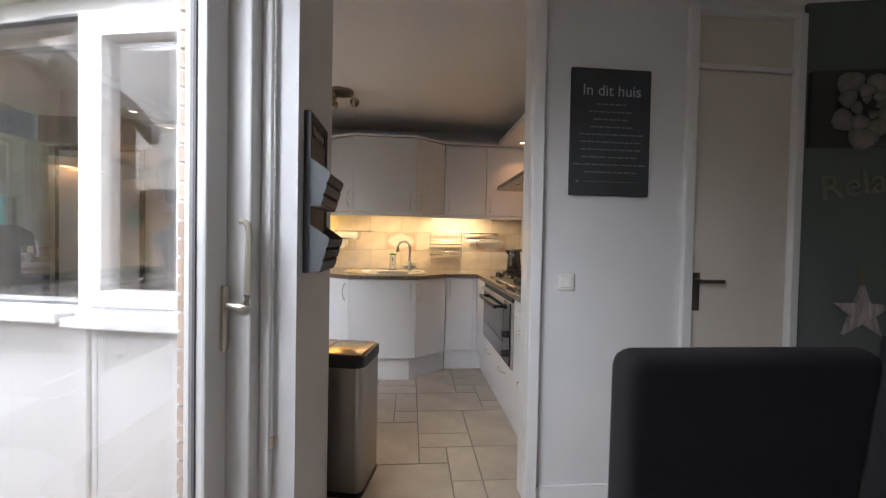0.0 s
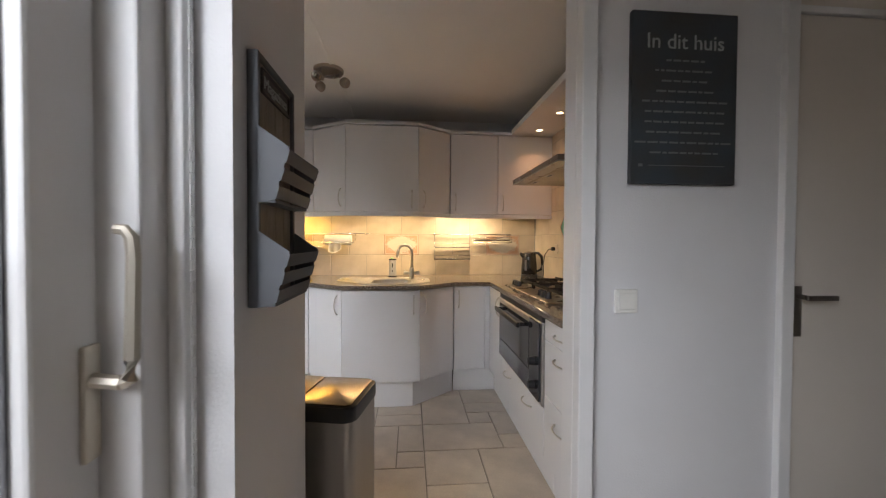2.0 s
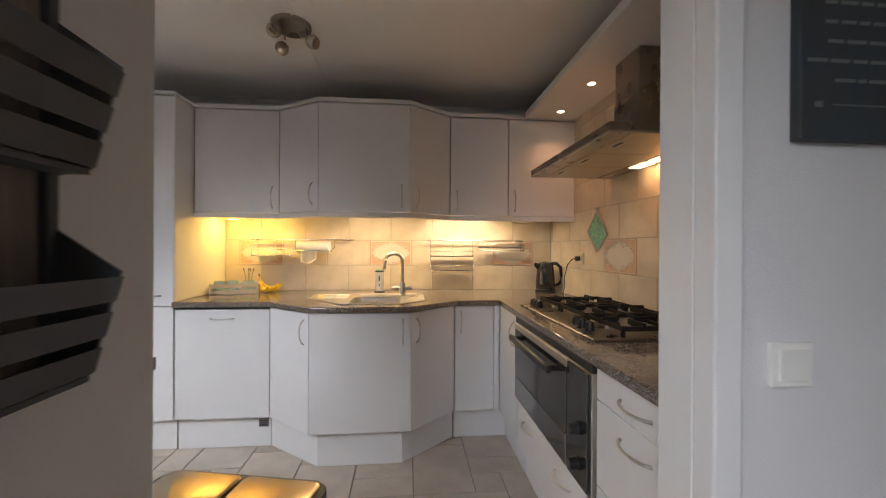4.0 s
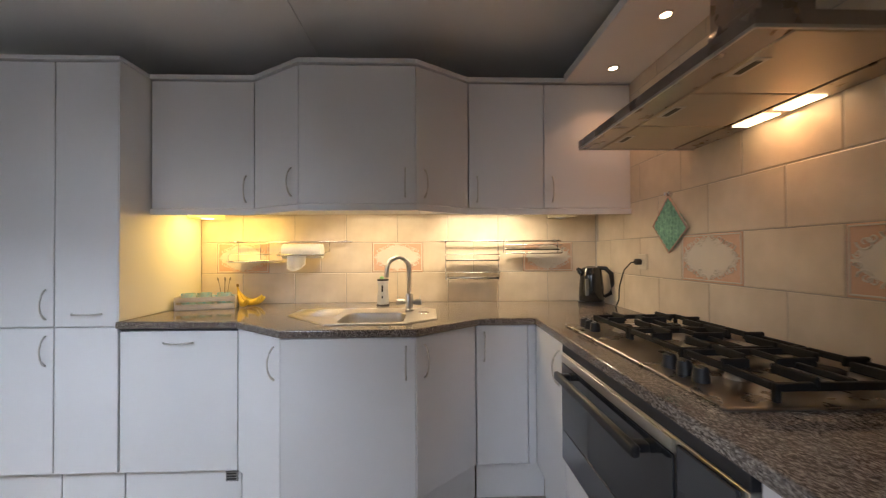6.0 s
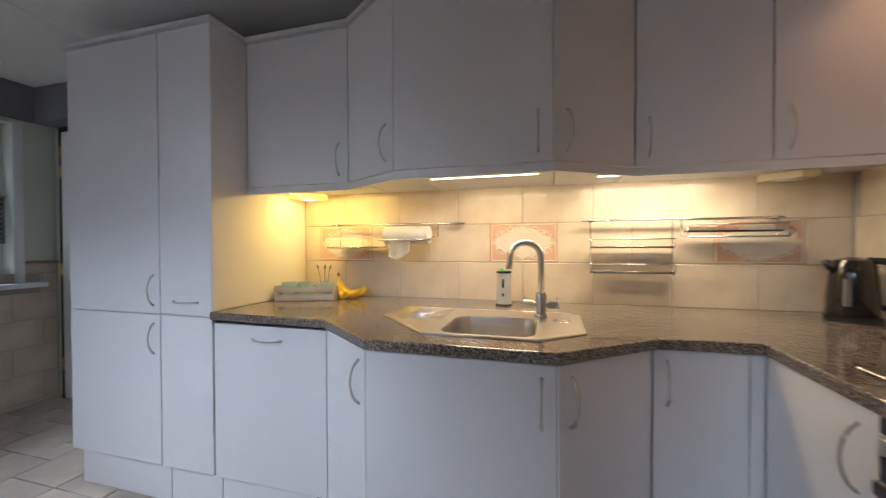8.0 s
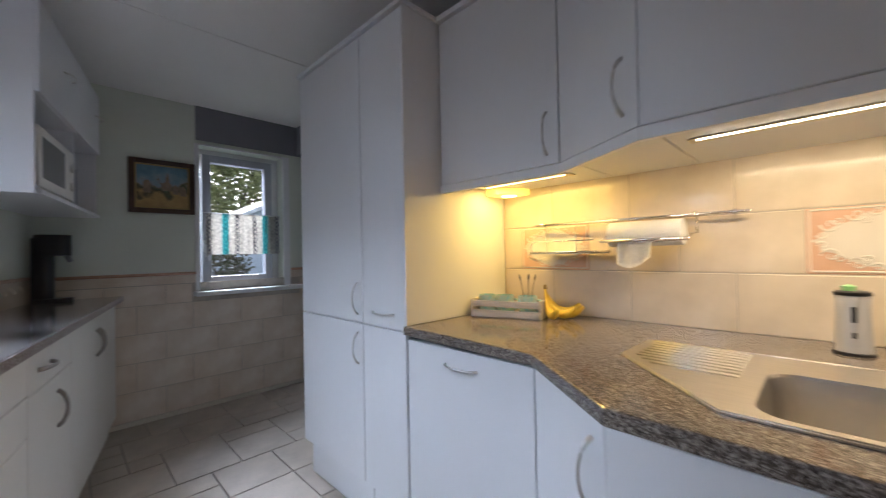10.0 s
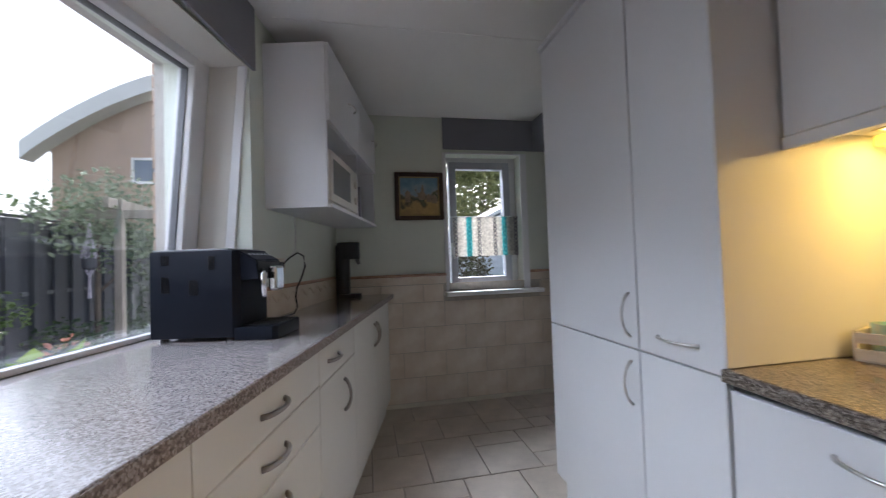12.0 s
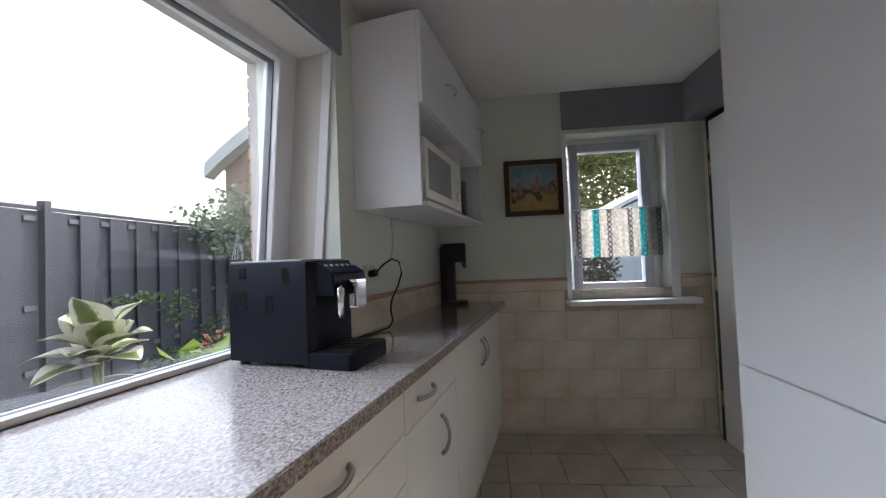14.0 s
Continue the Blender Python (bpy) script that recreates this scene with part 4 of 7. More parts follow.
# cooker hood
HOODM = mat("hood_brushed_steel", (0.38, 0.33, 0.29), 0.28, 1.0, var=0.05, scale=16)
hood = thing("cooker_hood", "brushed steel chimney cooker hood with lit underside", "cooker hood")
HX, HY0_, HY1_, HZ = 1.0, 2.78, 3.645, 1.66
b = B()
prism(b, [(HX, HY0_), (1.489, HY0_), (1.489, HY1_), (HX, HY1_)], HZ + 0.008, HZ + 0.036)
lo_ring = [b.verts.new(p) for p in ((HX + 0.004, HY0_ + 0.004, HZ + 0.036), (1.489, HY0_ + 0.004, HZ + 0.036), (1.489, HY1_ - 0.004, HZ + 0.036), (HX + 0.004, HY1_ - 0.004, HZ + 0.036))]
hi_ring = [b.verts.new(p) for p in ((1.30, 3.10, HZ + 0.07), (1.489, 3.10, HZ + 0.07), (1.489, 3.37, HZ + 0.07), (1.30, 3.37, HZ + 0.07))]
for i in range(4):
    b.faces.new((lo_ring[i], lo_ring[(i + 1) % 4], hi_ring[(i + 1) % 4], hi_ring[i]))
b.faces.new(hi_ring)
part("canopy", b, HOODM, hood, "steel canopy")
b = B()
box(b, 1.327, 1.489, 3.13, 3.34, HZ + 0.06, 1.96, 0.003)
part("chimney", b, HOODM, hood, "steel chimney")
b = B()
box(b, 1.332, 1.489, 3.135, 3.335, 1.95, 2.168, 0.002)
part("chimney_sleeve", b, HOODM, hood, "upper steel chimney sleeve")
b = B()
box(b, HX, HX + 0.006, HY0_, HY1_, HZ, HZ + 0.008, 0.001)
box(b, HX + 0.006, 1.489, HY0_, HY0_ + 0.006, HZ, HZ + 0.008, 0.001)
box(b, HX + 0.006, 1.489, HY1_ - 0.006, HY1_, HZ, HZ + 0.008, 0.001)
part("lip", b, STEEL, hood, "bright folded lip")
b = B()
box(b, HX + 0.008, 1.085, HY0_ + 0.008, HY1_ - 0.008, HZ + 0.002, HZ + 0.008, 0.001)
box(b, 1.402, 1.484, HY0_ + 0.008, HY1_ - 0.008, HZ + 0.002, HZ + 0.008, 0.001)
part("underside_strip", b, HOODM, hood, "plain steel strip of the underside")
FILT = mat("hood_filter", (0.55, 0.48, 0.38), 0.4, 0.8, var=0.06, bump=0.3, bscale=250)
for y0, y1 in ((HY0_ + 0.012, 3.078), (3.084, 3.342), (3.348, HY1_ - 0.012)):
    b = B()
    box(b, 1.09, 1.388, y0, y1, HZ + 0.001, HZ + 0.009, 0.003)
    f = part("filter", b, FILT, hood, "mesh grease filter")
    ym = (y0 + y1) / 2
    b = B()
    box(b, 1.098, 1.135, ym - 0.045, ym + 0.045, HZ - 0.001, HZ + 0.002, 0.001)
    part("latch", b, STEEL, f, "steel latch plate")
    b = B()
    box(b, 1.108, 1.125, ym - 0.032, ym + 0.032, HZ - 0.002, HZ - 0.0012)
    part("finger_slot", b, BLACK, f, "dark finger slot")
for y0, y1 in ((3.085, 3.19), (3.225, 3.345)):
    b = B()
    box(b, 1.412, 1.470, y0, y1, HZ - 0.002, HZ + 0.003, 0.002)
    part("lamp_cover", b, mat("hood_lamp_cover", (0.9, 0.8, 0.6), 0.4, emit=(1.0, 0.66, 0.32), power=2.0), hood, "lit lamp cover")

# gas hob
hob = thing("gas_hob", "wide steel gas hob with black cast iron pan supports", "hob", m=Matrix.Translation((0, 0, 0.015)))
b = B()
box(b, 0.968, 1.465, 2.82, 3.735, 0.9004, 0.909, 0.006, 3)
part("tray", b, mat("dark_brushed_steel", (0.34, 0.31, 0.28), 0.28, 1.0, var=0.06, scale=12), hob, "brushed steel tray")


def burner(x, y, r):
    b = B()
    lathe(b, [(r * 1.15, 0.909), (r * 1.1, 0.914), (r, 0.918), (r, 0.926), (r * 0.6, 0.927)], 24, (x, y, 0))
    c = part("burner", b, mat("burner_alloy", (0.45, 0.42, 0.38), 0.45, 0.9), hob, "alloy burner", smooth=40)
    b = B()
    lathe(b, [(r * 0.9, 0.926), (r * 0.92, 0.932), (r * 0.8, 0.936), (0.0, 0.937)], 24, (x, y, 0))
    part("burner_cap", b, BLACKM, c, "black cap", smooth=40)


for x, y, r in ((1.14, 3.56, 0.035), (1.34, 3.56, 0.028), (1.24, 3.27, 0.05), (1.14, 3.0, 0.028), (1.34, 2.98, 0.04)):
    burner(x, y, r)
for y0, y1 in ((2.84, 3.125), (3.135, 3.42), (3.43, 3.715)):
    b = B()
    x0, x1, zc = 1.085, 1.45, 0.948
    for a0, a1, c0, c1 in ((x0, x1, y0, y0 + 0.012), (x0, x1, y1 - 0.012, y1), (x0, x0 + 0.012, y0 + 0.012, y1 - 0.012), (x1 - 0.012, x1, y0 + 0.012, y1 - 0.012)):
        box(b, a0, a1, c0, c1, zc - 0.016, zc + 0.002, 0.003)
    for (px, py) in ((x0, y0), (x1 - 0.014, y0), (x0, y1 - 0.014), (x1 - 0.014, y1 - 0.014)):
        box(b, px, px + 0.014, py, py + 0.014, 0.909, zc - 0.004, 0.003)
    ym = (y0 + y1) / 2
    # fingers with raised shoulders reaching in over the burners
    for xm in (x0 + 0.088, x1 - 0.088):
        for c0, c1 in ((y0 - 0.002, y0 + 0.105), (y1 - 0.105, y1 + 0.002)):
            box(b, xm - 0.006, xm + 0.006, c0, c1, zc - 0.010, zc + 0.014, 0.004)
    for c0, c1 in ((x0 - 0.002, x0 + 0.065), (x1 - 0.065, x1 + 0.002), ((x0 + x1) / 2 - 0.05, (x0 + x1) / 2 + 0.05)):
        box(b, c0, c1, ym - 0.006, ym + 0.006, zc - 0.010, zc + 0.014, 0.004)
    box(b, (x0 + x1) / 2 - 0.006, (x0 + x1) / 2 + 0.006, y0 + 0.012, y1 - 0.012, zc - 0.012, zc + 0.004, 0.003)
    part("pan_support", b, BLACKM, hob, "black cast iron grid")
for y in (3.67, 3.62, 3.57, 3.10, 3.04, 2.98):
    b = B()
    lathe(b, [(0.020, 0.909), (0.019, 0.924), (0.016, 0.942), (0.0, 0.943)], 18, (1.03, y, 0))
    box(b, 1.025, 1.035, y - 0.016, y + 0.016, 0.935, 0.947, 0.002)
    part("knob", b, BLACK, hob, "black knob", smooth=40)

# sink with drainer
SINKM = mat("sink_brushed_steel", (0.60, 0.57, 0.53), 0.36, 1.0, var=0.06, scale=14, stretch=(1, 6, 1))
sk = thing("sink", "stainless steel corner sink with a ribbed drainer", "sink")
b = B()
out = [(-0.352, 4.29), (-0.356, 4.07), (-0.10, 3.80), (0.27, 3.80), (0.41, 3.93), (0.41, 4.25), (0.37, 4.29)]
hole = [(HX0, HY0), (HX1, HY0), (HX1, HY1), (HX0, HY1)]
zt = WT + 0.004
vo = [b.verts.new((x, y, zt)) for x, y in out]
vo2 = [b.verts.new((x, y, WT + 0.0005)) for x, y in out]
for i in range(7):
    b.faces.new((vo[i], vo[(i + 1) % 7], vo2[(i + 1) % 7], vo2[i]))


def rrect(x0, x1, y0, y1, r, n=5):
    pts = []
    for cx, cy, a0 in ((x1 - r, y1 - r, 0), (x0 + r, y1 - r, 90), (x0 + r, y0 + r, 180), (x1 - r, y0 + r, 270)):
        for i in range(n + 1):
            a = radians(a0 + 90 * i / n)
            pts.append((cx + r * math.cos(a), cy + r * math.sin(a)))
    return pts


e_ = 0.004
rr0 = rrect(HX0 + e_, HX1 - e_, HY0 + e_, HY1 - e_, 0.055, 9)
vi = [b.verts.new((x, y, zt)) for x, y in rr0]
edges = [b.edges.new((vo[i], vo[(i + 1) % 7])) if not b.edges.get((vo[i], vo[(i + 1) % 7])) else b.edges.get((vo[i], vo[(i + 1) % 7])) for i in range(7)]
edges += [b.edges.new((vi[i], vi[(i + 1) % len(vi)])) for i in range(len(vi))]
bmesh.ops.triangle_fill(b, use_beauty=True, use_dissolve=False, edges=edges)
cen = Vector(((HX0 + HX1) / 2, (HY0 + HY1) / 2, 0))
dead = [f for f in b.faces if all(v in vi for v in f.verts) and abs(f.normal.z) > 0.5]
bmesh.ops.delete(b, geom=dead, context="FACES_ONLY")
prev = vi
for k, (sc, z) in enumerate(((0.985, zt - 0.006), (0.965, zt - 0.03), (0.93, zt - 0.14), (0.86, zt - 0.152))):
    cur = [b.verts.new((cen.x + (x - cen.x) * sc, cen.y + (y - cen.y) * sc, z)) for x, y in rr0]
    for i in range(len(cur)):
        b.faces.new((prev[i], prev[(i + 1) % len(cur)], cur[(i + 1) % len(cur)], cur[i]))
    prev = cur
b.faces.new(prev)
part("basin", b, SINKM, sk, "steel basin and rim")
for i in range(9):
    y = 4.03 + i * 0.028
    x0 = -0.32 if y > 4.08 else -0.32 + (4.08 - y) * 1.0
    b = B()
    tube(b, [(x0, y, zt + 0.0002), (-0.10, y - 0.002, zt + 0.0002)], 0.0036, 8)
    part("drainer_rib", b, SINKM, sk, smooth=True)
b = B()
tube(b, [(-0.345, 4.282, zt), (0.365, 4.282, zt)], 0.0025, 6)
tube(b, [(0.262, 3.806, zt), (0.404, 3.935, zt), (0.404, 4.25, zt)], 0.0025, 6)
tube(b, [(-0.348, 4.07, zt), (-0.098, 3.806, zt), (0.262, 3.806, zt)], 0.0025, 6)
part("rim", b, SINKM, sk, "raised steel rim", smooth=True)
b = B()
lathe(b, [(0.035, 0.0), (0.03, 0.004), (0.0, 0.005)], 20, (0.34, 4.12, zt - 0.001))
part("waste_button", b, CHROME, sk, "chrome waste knob", smooth=40)
b = B()
lathe(b, [(0.04, 0.0), (0.036, 0.003), (0.0, 0.001)], 20, (cen.x, cen.y, zt - 0.1525))
part("drain", b, CHROME, sk, smooth=40)

# tap
tap = thing("tap", "tall brushed steel swan-neck kitchen tap", "tap")
TX, TY = 0.262, 4.195
b = B()
lathe(b, [(0.026, 0), (0.026, 0.006), (0.021, 0.01), (0.021, 0.085), (0.016, 0.095)], 20, (TX, TY, zt))
part("body", b, STEEL, tap, smooth=40)
b = B()
pts = [(TX, TY, zt + 0.09), (TX, TY, zt + 0.235)] + [(TX - 0.06 + 0.06 * math.cos(radians(a)), TY - 0.012 * (a / 180), zt + 0.235 + 0.056 * math.sin(radians(a))) for a in range(15, 181, 15)] + [(TX - 0.121, TY - 0.013, zt + 0.215), (TX - 0.124, TY - 0.014, zt + 0.185)]
tube(b, pts, 0.0125, 12)
part("spout", b, STEEL, tap, smooth=True)
for s_ in (-1, 1):
    b = B()
    tube(b, [(TX + s_ * 0.018, TY, zt + 0.048), (TX + s_ * 0.028, TY, zt + 0.048), (TX + s_ * 0.030, TY, zt + 0.048), (TX + s_ * 0.068, TY, zt + 0.048)], [0.012, 0.012, 0.017, 0.017], 14)
    tube(b, [(TX + s_ * 0.058, TY, zt + 0.06), (TX + s_ * 0.062, TY - 0.006, zt + 0.082)], 0.003, 6)
    part("tap_handle", b, STEEL, tap, smooth=40)

# soap dispenser
sd = thing("soap_dispenser", "silver and grey automatic soap dispenser by the sink", "dispenser")
b = B()
lathe(b, [(0.036, 0.008), (0.035, 0.05), (0.032, 0.10), (0.034, 0.150), (0.034, 0.152)], 24, (0.085, 4.46, WT))
part("body", b, mat("silver_plastic", (0.55, 0.55, 0.56), 0.35, 0.3), sd, "silver body", smooth=40)
b = B()
lathe(b, [(0.040, 0.0), (0.040, 0.006), (0.036, 0.008)], 24, (0.085, 4.46, WT))
part("base", b, BLACK, sd, smooth=40)
b = B()
lathe(b, [(0.035, 0.152), (0.036, 0.160), (0.030, 0.163)], 24, (0.085, 4.46, WT))
part("rim", b, BLACK, sd, smooth=40)
b = B()
lathe(b, [(0.012, 0.163), (0.014, 0.175), (0.0, 0.180)], 16, (0.078, 4.46, WT))
part("cap", b, mat("green_plastic", (0.30, 0.62, 0.25), 0.4), sd, "green cap", smooth=40)
b = B()
box(b, 0.080, 0.090, 4.424, 4.428, WT + 0.085, WT + 0.125, 0.001)
part("sensor", b, BLACK, sd)
b = B()
box(b, 0.081, 0.089, 4.423, 4.427, WT + 0.045, WT + 0.060, 0.001)
part("indicator", b, BLACK, sd)

# kettle
kt = thing("kettle", "glossy black electric kettle in the worktop corner", "kettle")
KX, KY = 1.375, 4.415
b = B()
lathe(b, [(0.078, 0.0), (0.078, 0.018), (0.070, 0.022)], 28, (KX, KY, WT))
part("base", b, BLACK, kt, "black base", smooth=40)
b = B()
lathe(b, [(0.070, 0.022), (0.074, 0.03), (0.073, 0.09), (0.066, 0.17), (0.062, 0.205), (0.052, 0.225), (0.02, 0.236), (0.0, 0.237)], 28, (KX, KY, WT))
body = part("body", b, mat("gloss_black", (0.012, 0.012, 0.013), 0.12, coat=0.4), kt, "glossy black jug", smooth=40)
b = B()
tube(b, [(KX - 0.05, KY, WT + 0.19), (KX - 0.072, KY - 0.004, WT + 0.205), (KX - 0.088, KY - 0.006, WT + 0.222)], [0.024, 0.018, 0.010], 10)
part("spout", b, MATS["gloss_black"], kt, smooth=True)
b = B()
tube(b, [(KX + 0.03, KY - 0.02, WT + 0.225), (KX + 0.075, KY - 0.035, WT + 0.222), (KX + 0.105, KY - 0.045, WT + 0.19), (KX + 0.112, KY - 0.048, WT + 0.13), (KX + 0.10, KY - 0.043, WT + 0.07), (KX + 0.068, KY - 0.03, WT + 0.05)], [0.012, 0.014, 0.014, 0.013, 0.012, 0.01], 10)
part("handle", b, BLACK, kt, smooth=True)
b = B()
box(b, KX - 0.062, KX - 0.042, KY - 0.068, KY - 0.055, WT + 0.06, WT + 0.16, 0.003)
part("water_gauge", b, mat("smoked_gauge", (0.2, 0.2, 0.2), 0.15), kt)


def socket(parent_label, m, double=False, name="wall_socket"):
    s_ = thing(name, parent_label, "socket", m=m)
    CR = mat("cream_plastic", (0.66, 0.60, 0.48), 0.4)
    w = 0.08
    b = B()
    box(b, -w / 2, w / 2, 0, 0.010, -w / 2, w / 2, 0.004)
    part("plate", b, CR, s_, "cream plastic plate")
    b = B()
    lathe(b, [(0.022, 0.0), (0.022, 0.012), (0.019, 0.012), (0.018, 0.004)], 20, (0, 0, 0), Matrix.Rotation(radians(-90), 4, "X"))
    part("socket_well", b, CR, s_, smooth=40)
    return s_


socket("cream wall socket above the worktop", Matrix.Translation((1.490, 4.03, 1.185)) @ Matrix.Rotation(radians(90), 4, "Z"))
cord = thing("power_cable", "dark cord with a black plug between kettle and socket", "cable")
b = B()
tube(b, [(1.472, 4.03, 1.185), (1.445, 4.03, 1.185)], 0.016, 12)
part("plug", b, BLACK, cord, "black plug", smooth=40)
b = B()
tube(b, [(1.447, 4.03, 1.185), (1.425, 4.04, 1.18), (1.405, 4.07, 1.14), (1.41, 4.13, 1.05), (1.44, 4.20, 0.965), (1.462, 4.28, 0.915), (1.464, 4.34, 0.906), (1.462, 4.40, 0.906)], 0.0035, 7)
part("lead", b, BLACK, cord, smooth=True)

# crocheted potholder
b = B()
ph = [(0, 0.13), (0.128, -0.025), (0.0, -0.13), (-0.12, 0.0)]
N = 12
grid = {}
for i in range(N + 1):
    for j in range(N + 1):
        u_, v_ = i / N, j / N
        p = (Vector(ph[0]) * (1 - u_) * (1 - v_) + Vector(ph[1]) * u_ * (1 - v_) + Vector(ph[2]) * u_ * v_ + Vector(ph[3]) * (1 - u_) * v_)
        w_ = 0.004 * math.sin(7 * u_) * math.cos(5 * v_)
        hole_ = 0.0025 * (1 if (i + j) % 2 else -1)
        grid[i, j] = [b.verts.new((-0.010 - w_ + hole_ + o, -p.x, p.y)) for o in (0, 0.006)]
for i in range(N):
    for j in range(N):
        for k in (0, 1):
            b.faces.new((grid[i, j][k], grid[i + 1, j][k], grid[i + 1, j + 1][k], grid[i, j + 1][k]))
pot = thing("potholder", "mint green crocheted potholder hanging from a hook", "potholder", m=Matrix.Translation((1.487, 3.80, 1.362)))
part("fabric", b, mat("mint_crochet", (0.30, 0.58, 0.42), 0.95, var=0.25, scale=60, bump=0.8, bscale=120, stain=(0.16, 0.36, 0.26)), pot)
b = B()
loop = [(-0.010, -p[0], p[1]) for p in (ph + [ph[0]])]
tube(b, loop, 0.005, 7)
part("border", b, mat("pink_yarn", (0.62, 0.42, 0.34), 0.95, bump=0.5, bscale=200), pot, "pale pink edging", smooth=True)
b = B()
lathe(b, [(0.014, 0.0), (0.012, 0.014), (0.006, 0.018), (0.009, 0.028)], 16, (0.002, 0.0, 0.140), Matrix.Rotation(radians(-90), 4, "Y"))
part("hook", b, CHROME, pot, "small hook", smooth=40)

# rails with racks on the tiles
RY = 4.555


def rail(x0, x1, z, label):
    r_ = thing("utensil_rail", label, "rail", "utensil rails")
    b = B()
    tube(b, [(x0, RY, z), (x1, RY, z)], 0.0055, 8)
    part("bar", b, CHROME, r_, smooth=True)
    for x in (x0 + 0.04, x1 - 0.04):
        b = B()
        tube(b, [(x, RY, z), (x, 4.60, z)], 0.006, 8)
        lathe(b, [(0.010, -0.008), (0.010, 0.008)], 12, (x, RY, z), Matrix.Rotation(radians(90), 4, "Y"))
        part("bracket", b, CHROME, r_, smooth=40)


rail(-0.90, -0.125, 1.312, "chrome utensil rail on the tiles above the drainer")
rail(0.44, 1.235, 1.312, "chrome utensil rail on the tiles beside the corner")
ws = thing("hanging_shelf", "small wire shelf hanging from the rail", "shelf")
b = B()
for y in (4.44, 4.585):
    tube(b, [(-0.855, y, 1.19), (-0.575, y, 1.19)], 0.004)
for x in (-0.855, -0.575):
    tube(b, [(x, 4.44, 1.19), (x, 4.585, 1.19)], 0.004)
    tube(b, [(x, 4.575, 1.19), (x, 4.575, 1.318), (x, 4.548, 1.321)], 0.0025)
tube(b, [(-0.85, 4.44, 1.19), (-0.85, 4.44, 1.225), (-0.84, 4.44, 1.235), (-0.58, 4.44, 1.235)], 0.0022)
tube(b, [(-0.715, 4.575, 1.19), (-0.715, 4.575, 1.318), (-0.715, 4.548, 1.321)], 0.0025)
part("wire_frame", b, CHROME, ws, smooth=True)
b = B()
box(b, -0.852, -0.578, 4.443, 4.582, 1.183, 1.188, 0.001)
part("tray", b, mat("pale_blue_steel", (0.5, 0.53, 0.58), 0.3, 0.8), ws)
pr = thing("paper_towel_holder", "chrome rail holder with a white kitchen paper roll", "holder")
b = B()
tube(b, [(-0.535, 4.49, 1.252), (-0.295, 4.49, 1.252)], 0.045, 24)
part("paper_roll", b, mat("kitchen_paper", (0.80, 0.79, 0.76), 0.95, var=0.03, scale=20, bump=0.5, bscale=90), pr, "white paper roll", smooth=40)
b = B()
N = 10
vs = []
for i in range(N + 1):
    for j in range(7):
        x = -0.495 + 0.115 * i / N
        z = 1.235 - 0.105 * j / 6 * (0.7 + 0.3 * math.sin(math.pi * (0.2 + i / N) * 0.9))
        vs.append(b.verts.new((x, 4.443 + 0.006 * math.sin(i * 1.1) * j / 6 - 0.002 * j, z)))
for i in range(N):
    for j in range(6):
        b.faces.new((vs[i * 7 + j], vs[i * 7 + j + 1], vs[(i + 1) * 7 + j + 1], vs[(i + 1) * 7 + j]))
bmesh.ops.solidify(b, geom=b.faces, thickness=0.0012)
part("loose_sheet", b, MATS["kitchen_paper"], pr, "hanging torn sheet", smooth=True)
b = B()
for x in (-0.555, -0.275):
    tube(b, [(x, 4.548, 1.320), (x, 4.575, 1.310), (x, 4.575, 1.25), (x, 4.49, 1.245)], 0.003)
tube(b, [(-0.555, 4.438, 1.228), (-0.275, 4.438, 1.228)], 0.006)
tube(b, [(-0.555, 4.49, 1.245), (-0.555, 4.438, 1.228)], 0.004)
tube(b, [(-0.275, 4.49, 1.245), (-0.275, 4.438, 1.228)], 0.004)
part("wire_frame", b, CHROME, pr, smooth=True)
sr = thing("spice_rack", "two-tier empty chrome rack hanging from the rail", "rack")
b = B()
for x in (0.48, 0.825):
    tube(b, [(x, 4.548, 1.321), (x, 4.575, 1.312), (x, 4.575, 1.065), (x, 4.53, 1.065)], 0.003)
    for z in (1.19, 1.075):
        tube(b, [(x, 4.575, z), (x, 4.53, z), (x, 4.53, z + 0.04)], 0.0025)
for z in (1.19, 1.075):
    tube(b, [(0.48, 4.53, z + 0.035), (0.825, 4.53, z + 0.035)], 0.003)
    tube(b, [(0.48, 4.575, z), (0.825, 4.575, z)], 0.003)
part("wire_frame", b, CHROME, sr, smooth=True)
for z in (1.19, 1.075):
    b = B()
    box(b, 0.482, 0.823, 4.528, 4.572, z - 0.007, z - 0.002, 0.001)
    part("shelf_board", b, mat("dark_chrome", (0.2, 0.2, 0.2), 0.2, 1.0), sr, "dark chrome shelf")
fr_ = thing("foil_rack", "slim chrome foil rack hanging from the rail", "rack")
b = B()
for x in (0.86, 1.22):
    tube(b, [(x, 4.548, 1.321), (x, 4.575, 1.312), (x, 4.575, 1.235), (x, 4.49, 1.235), (x, 4.49, 1.27)], 0.003)
tube(b, [(0.86, 4.49, 1.232), (1.22, 4.49, 1.232)], 0.004)
tube(b, [(0.86, 4.49, 1.285), (1.22, 4.49, 1.285)], 0.003)
part("wire_frame", b, CHROME, fr_, smooth=True)
b = B()
box(b, 0.865, 1.215, 4.52, 4.56, 1.252, 1.260, 0.001)
part("shelf_board", b, MATS["dark_chrome"], fr_)

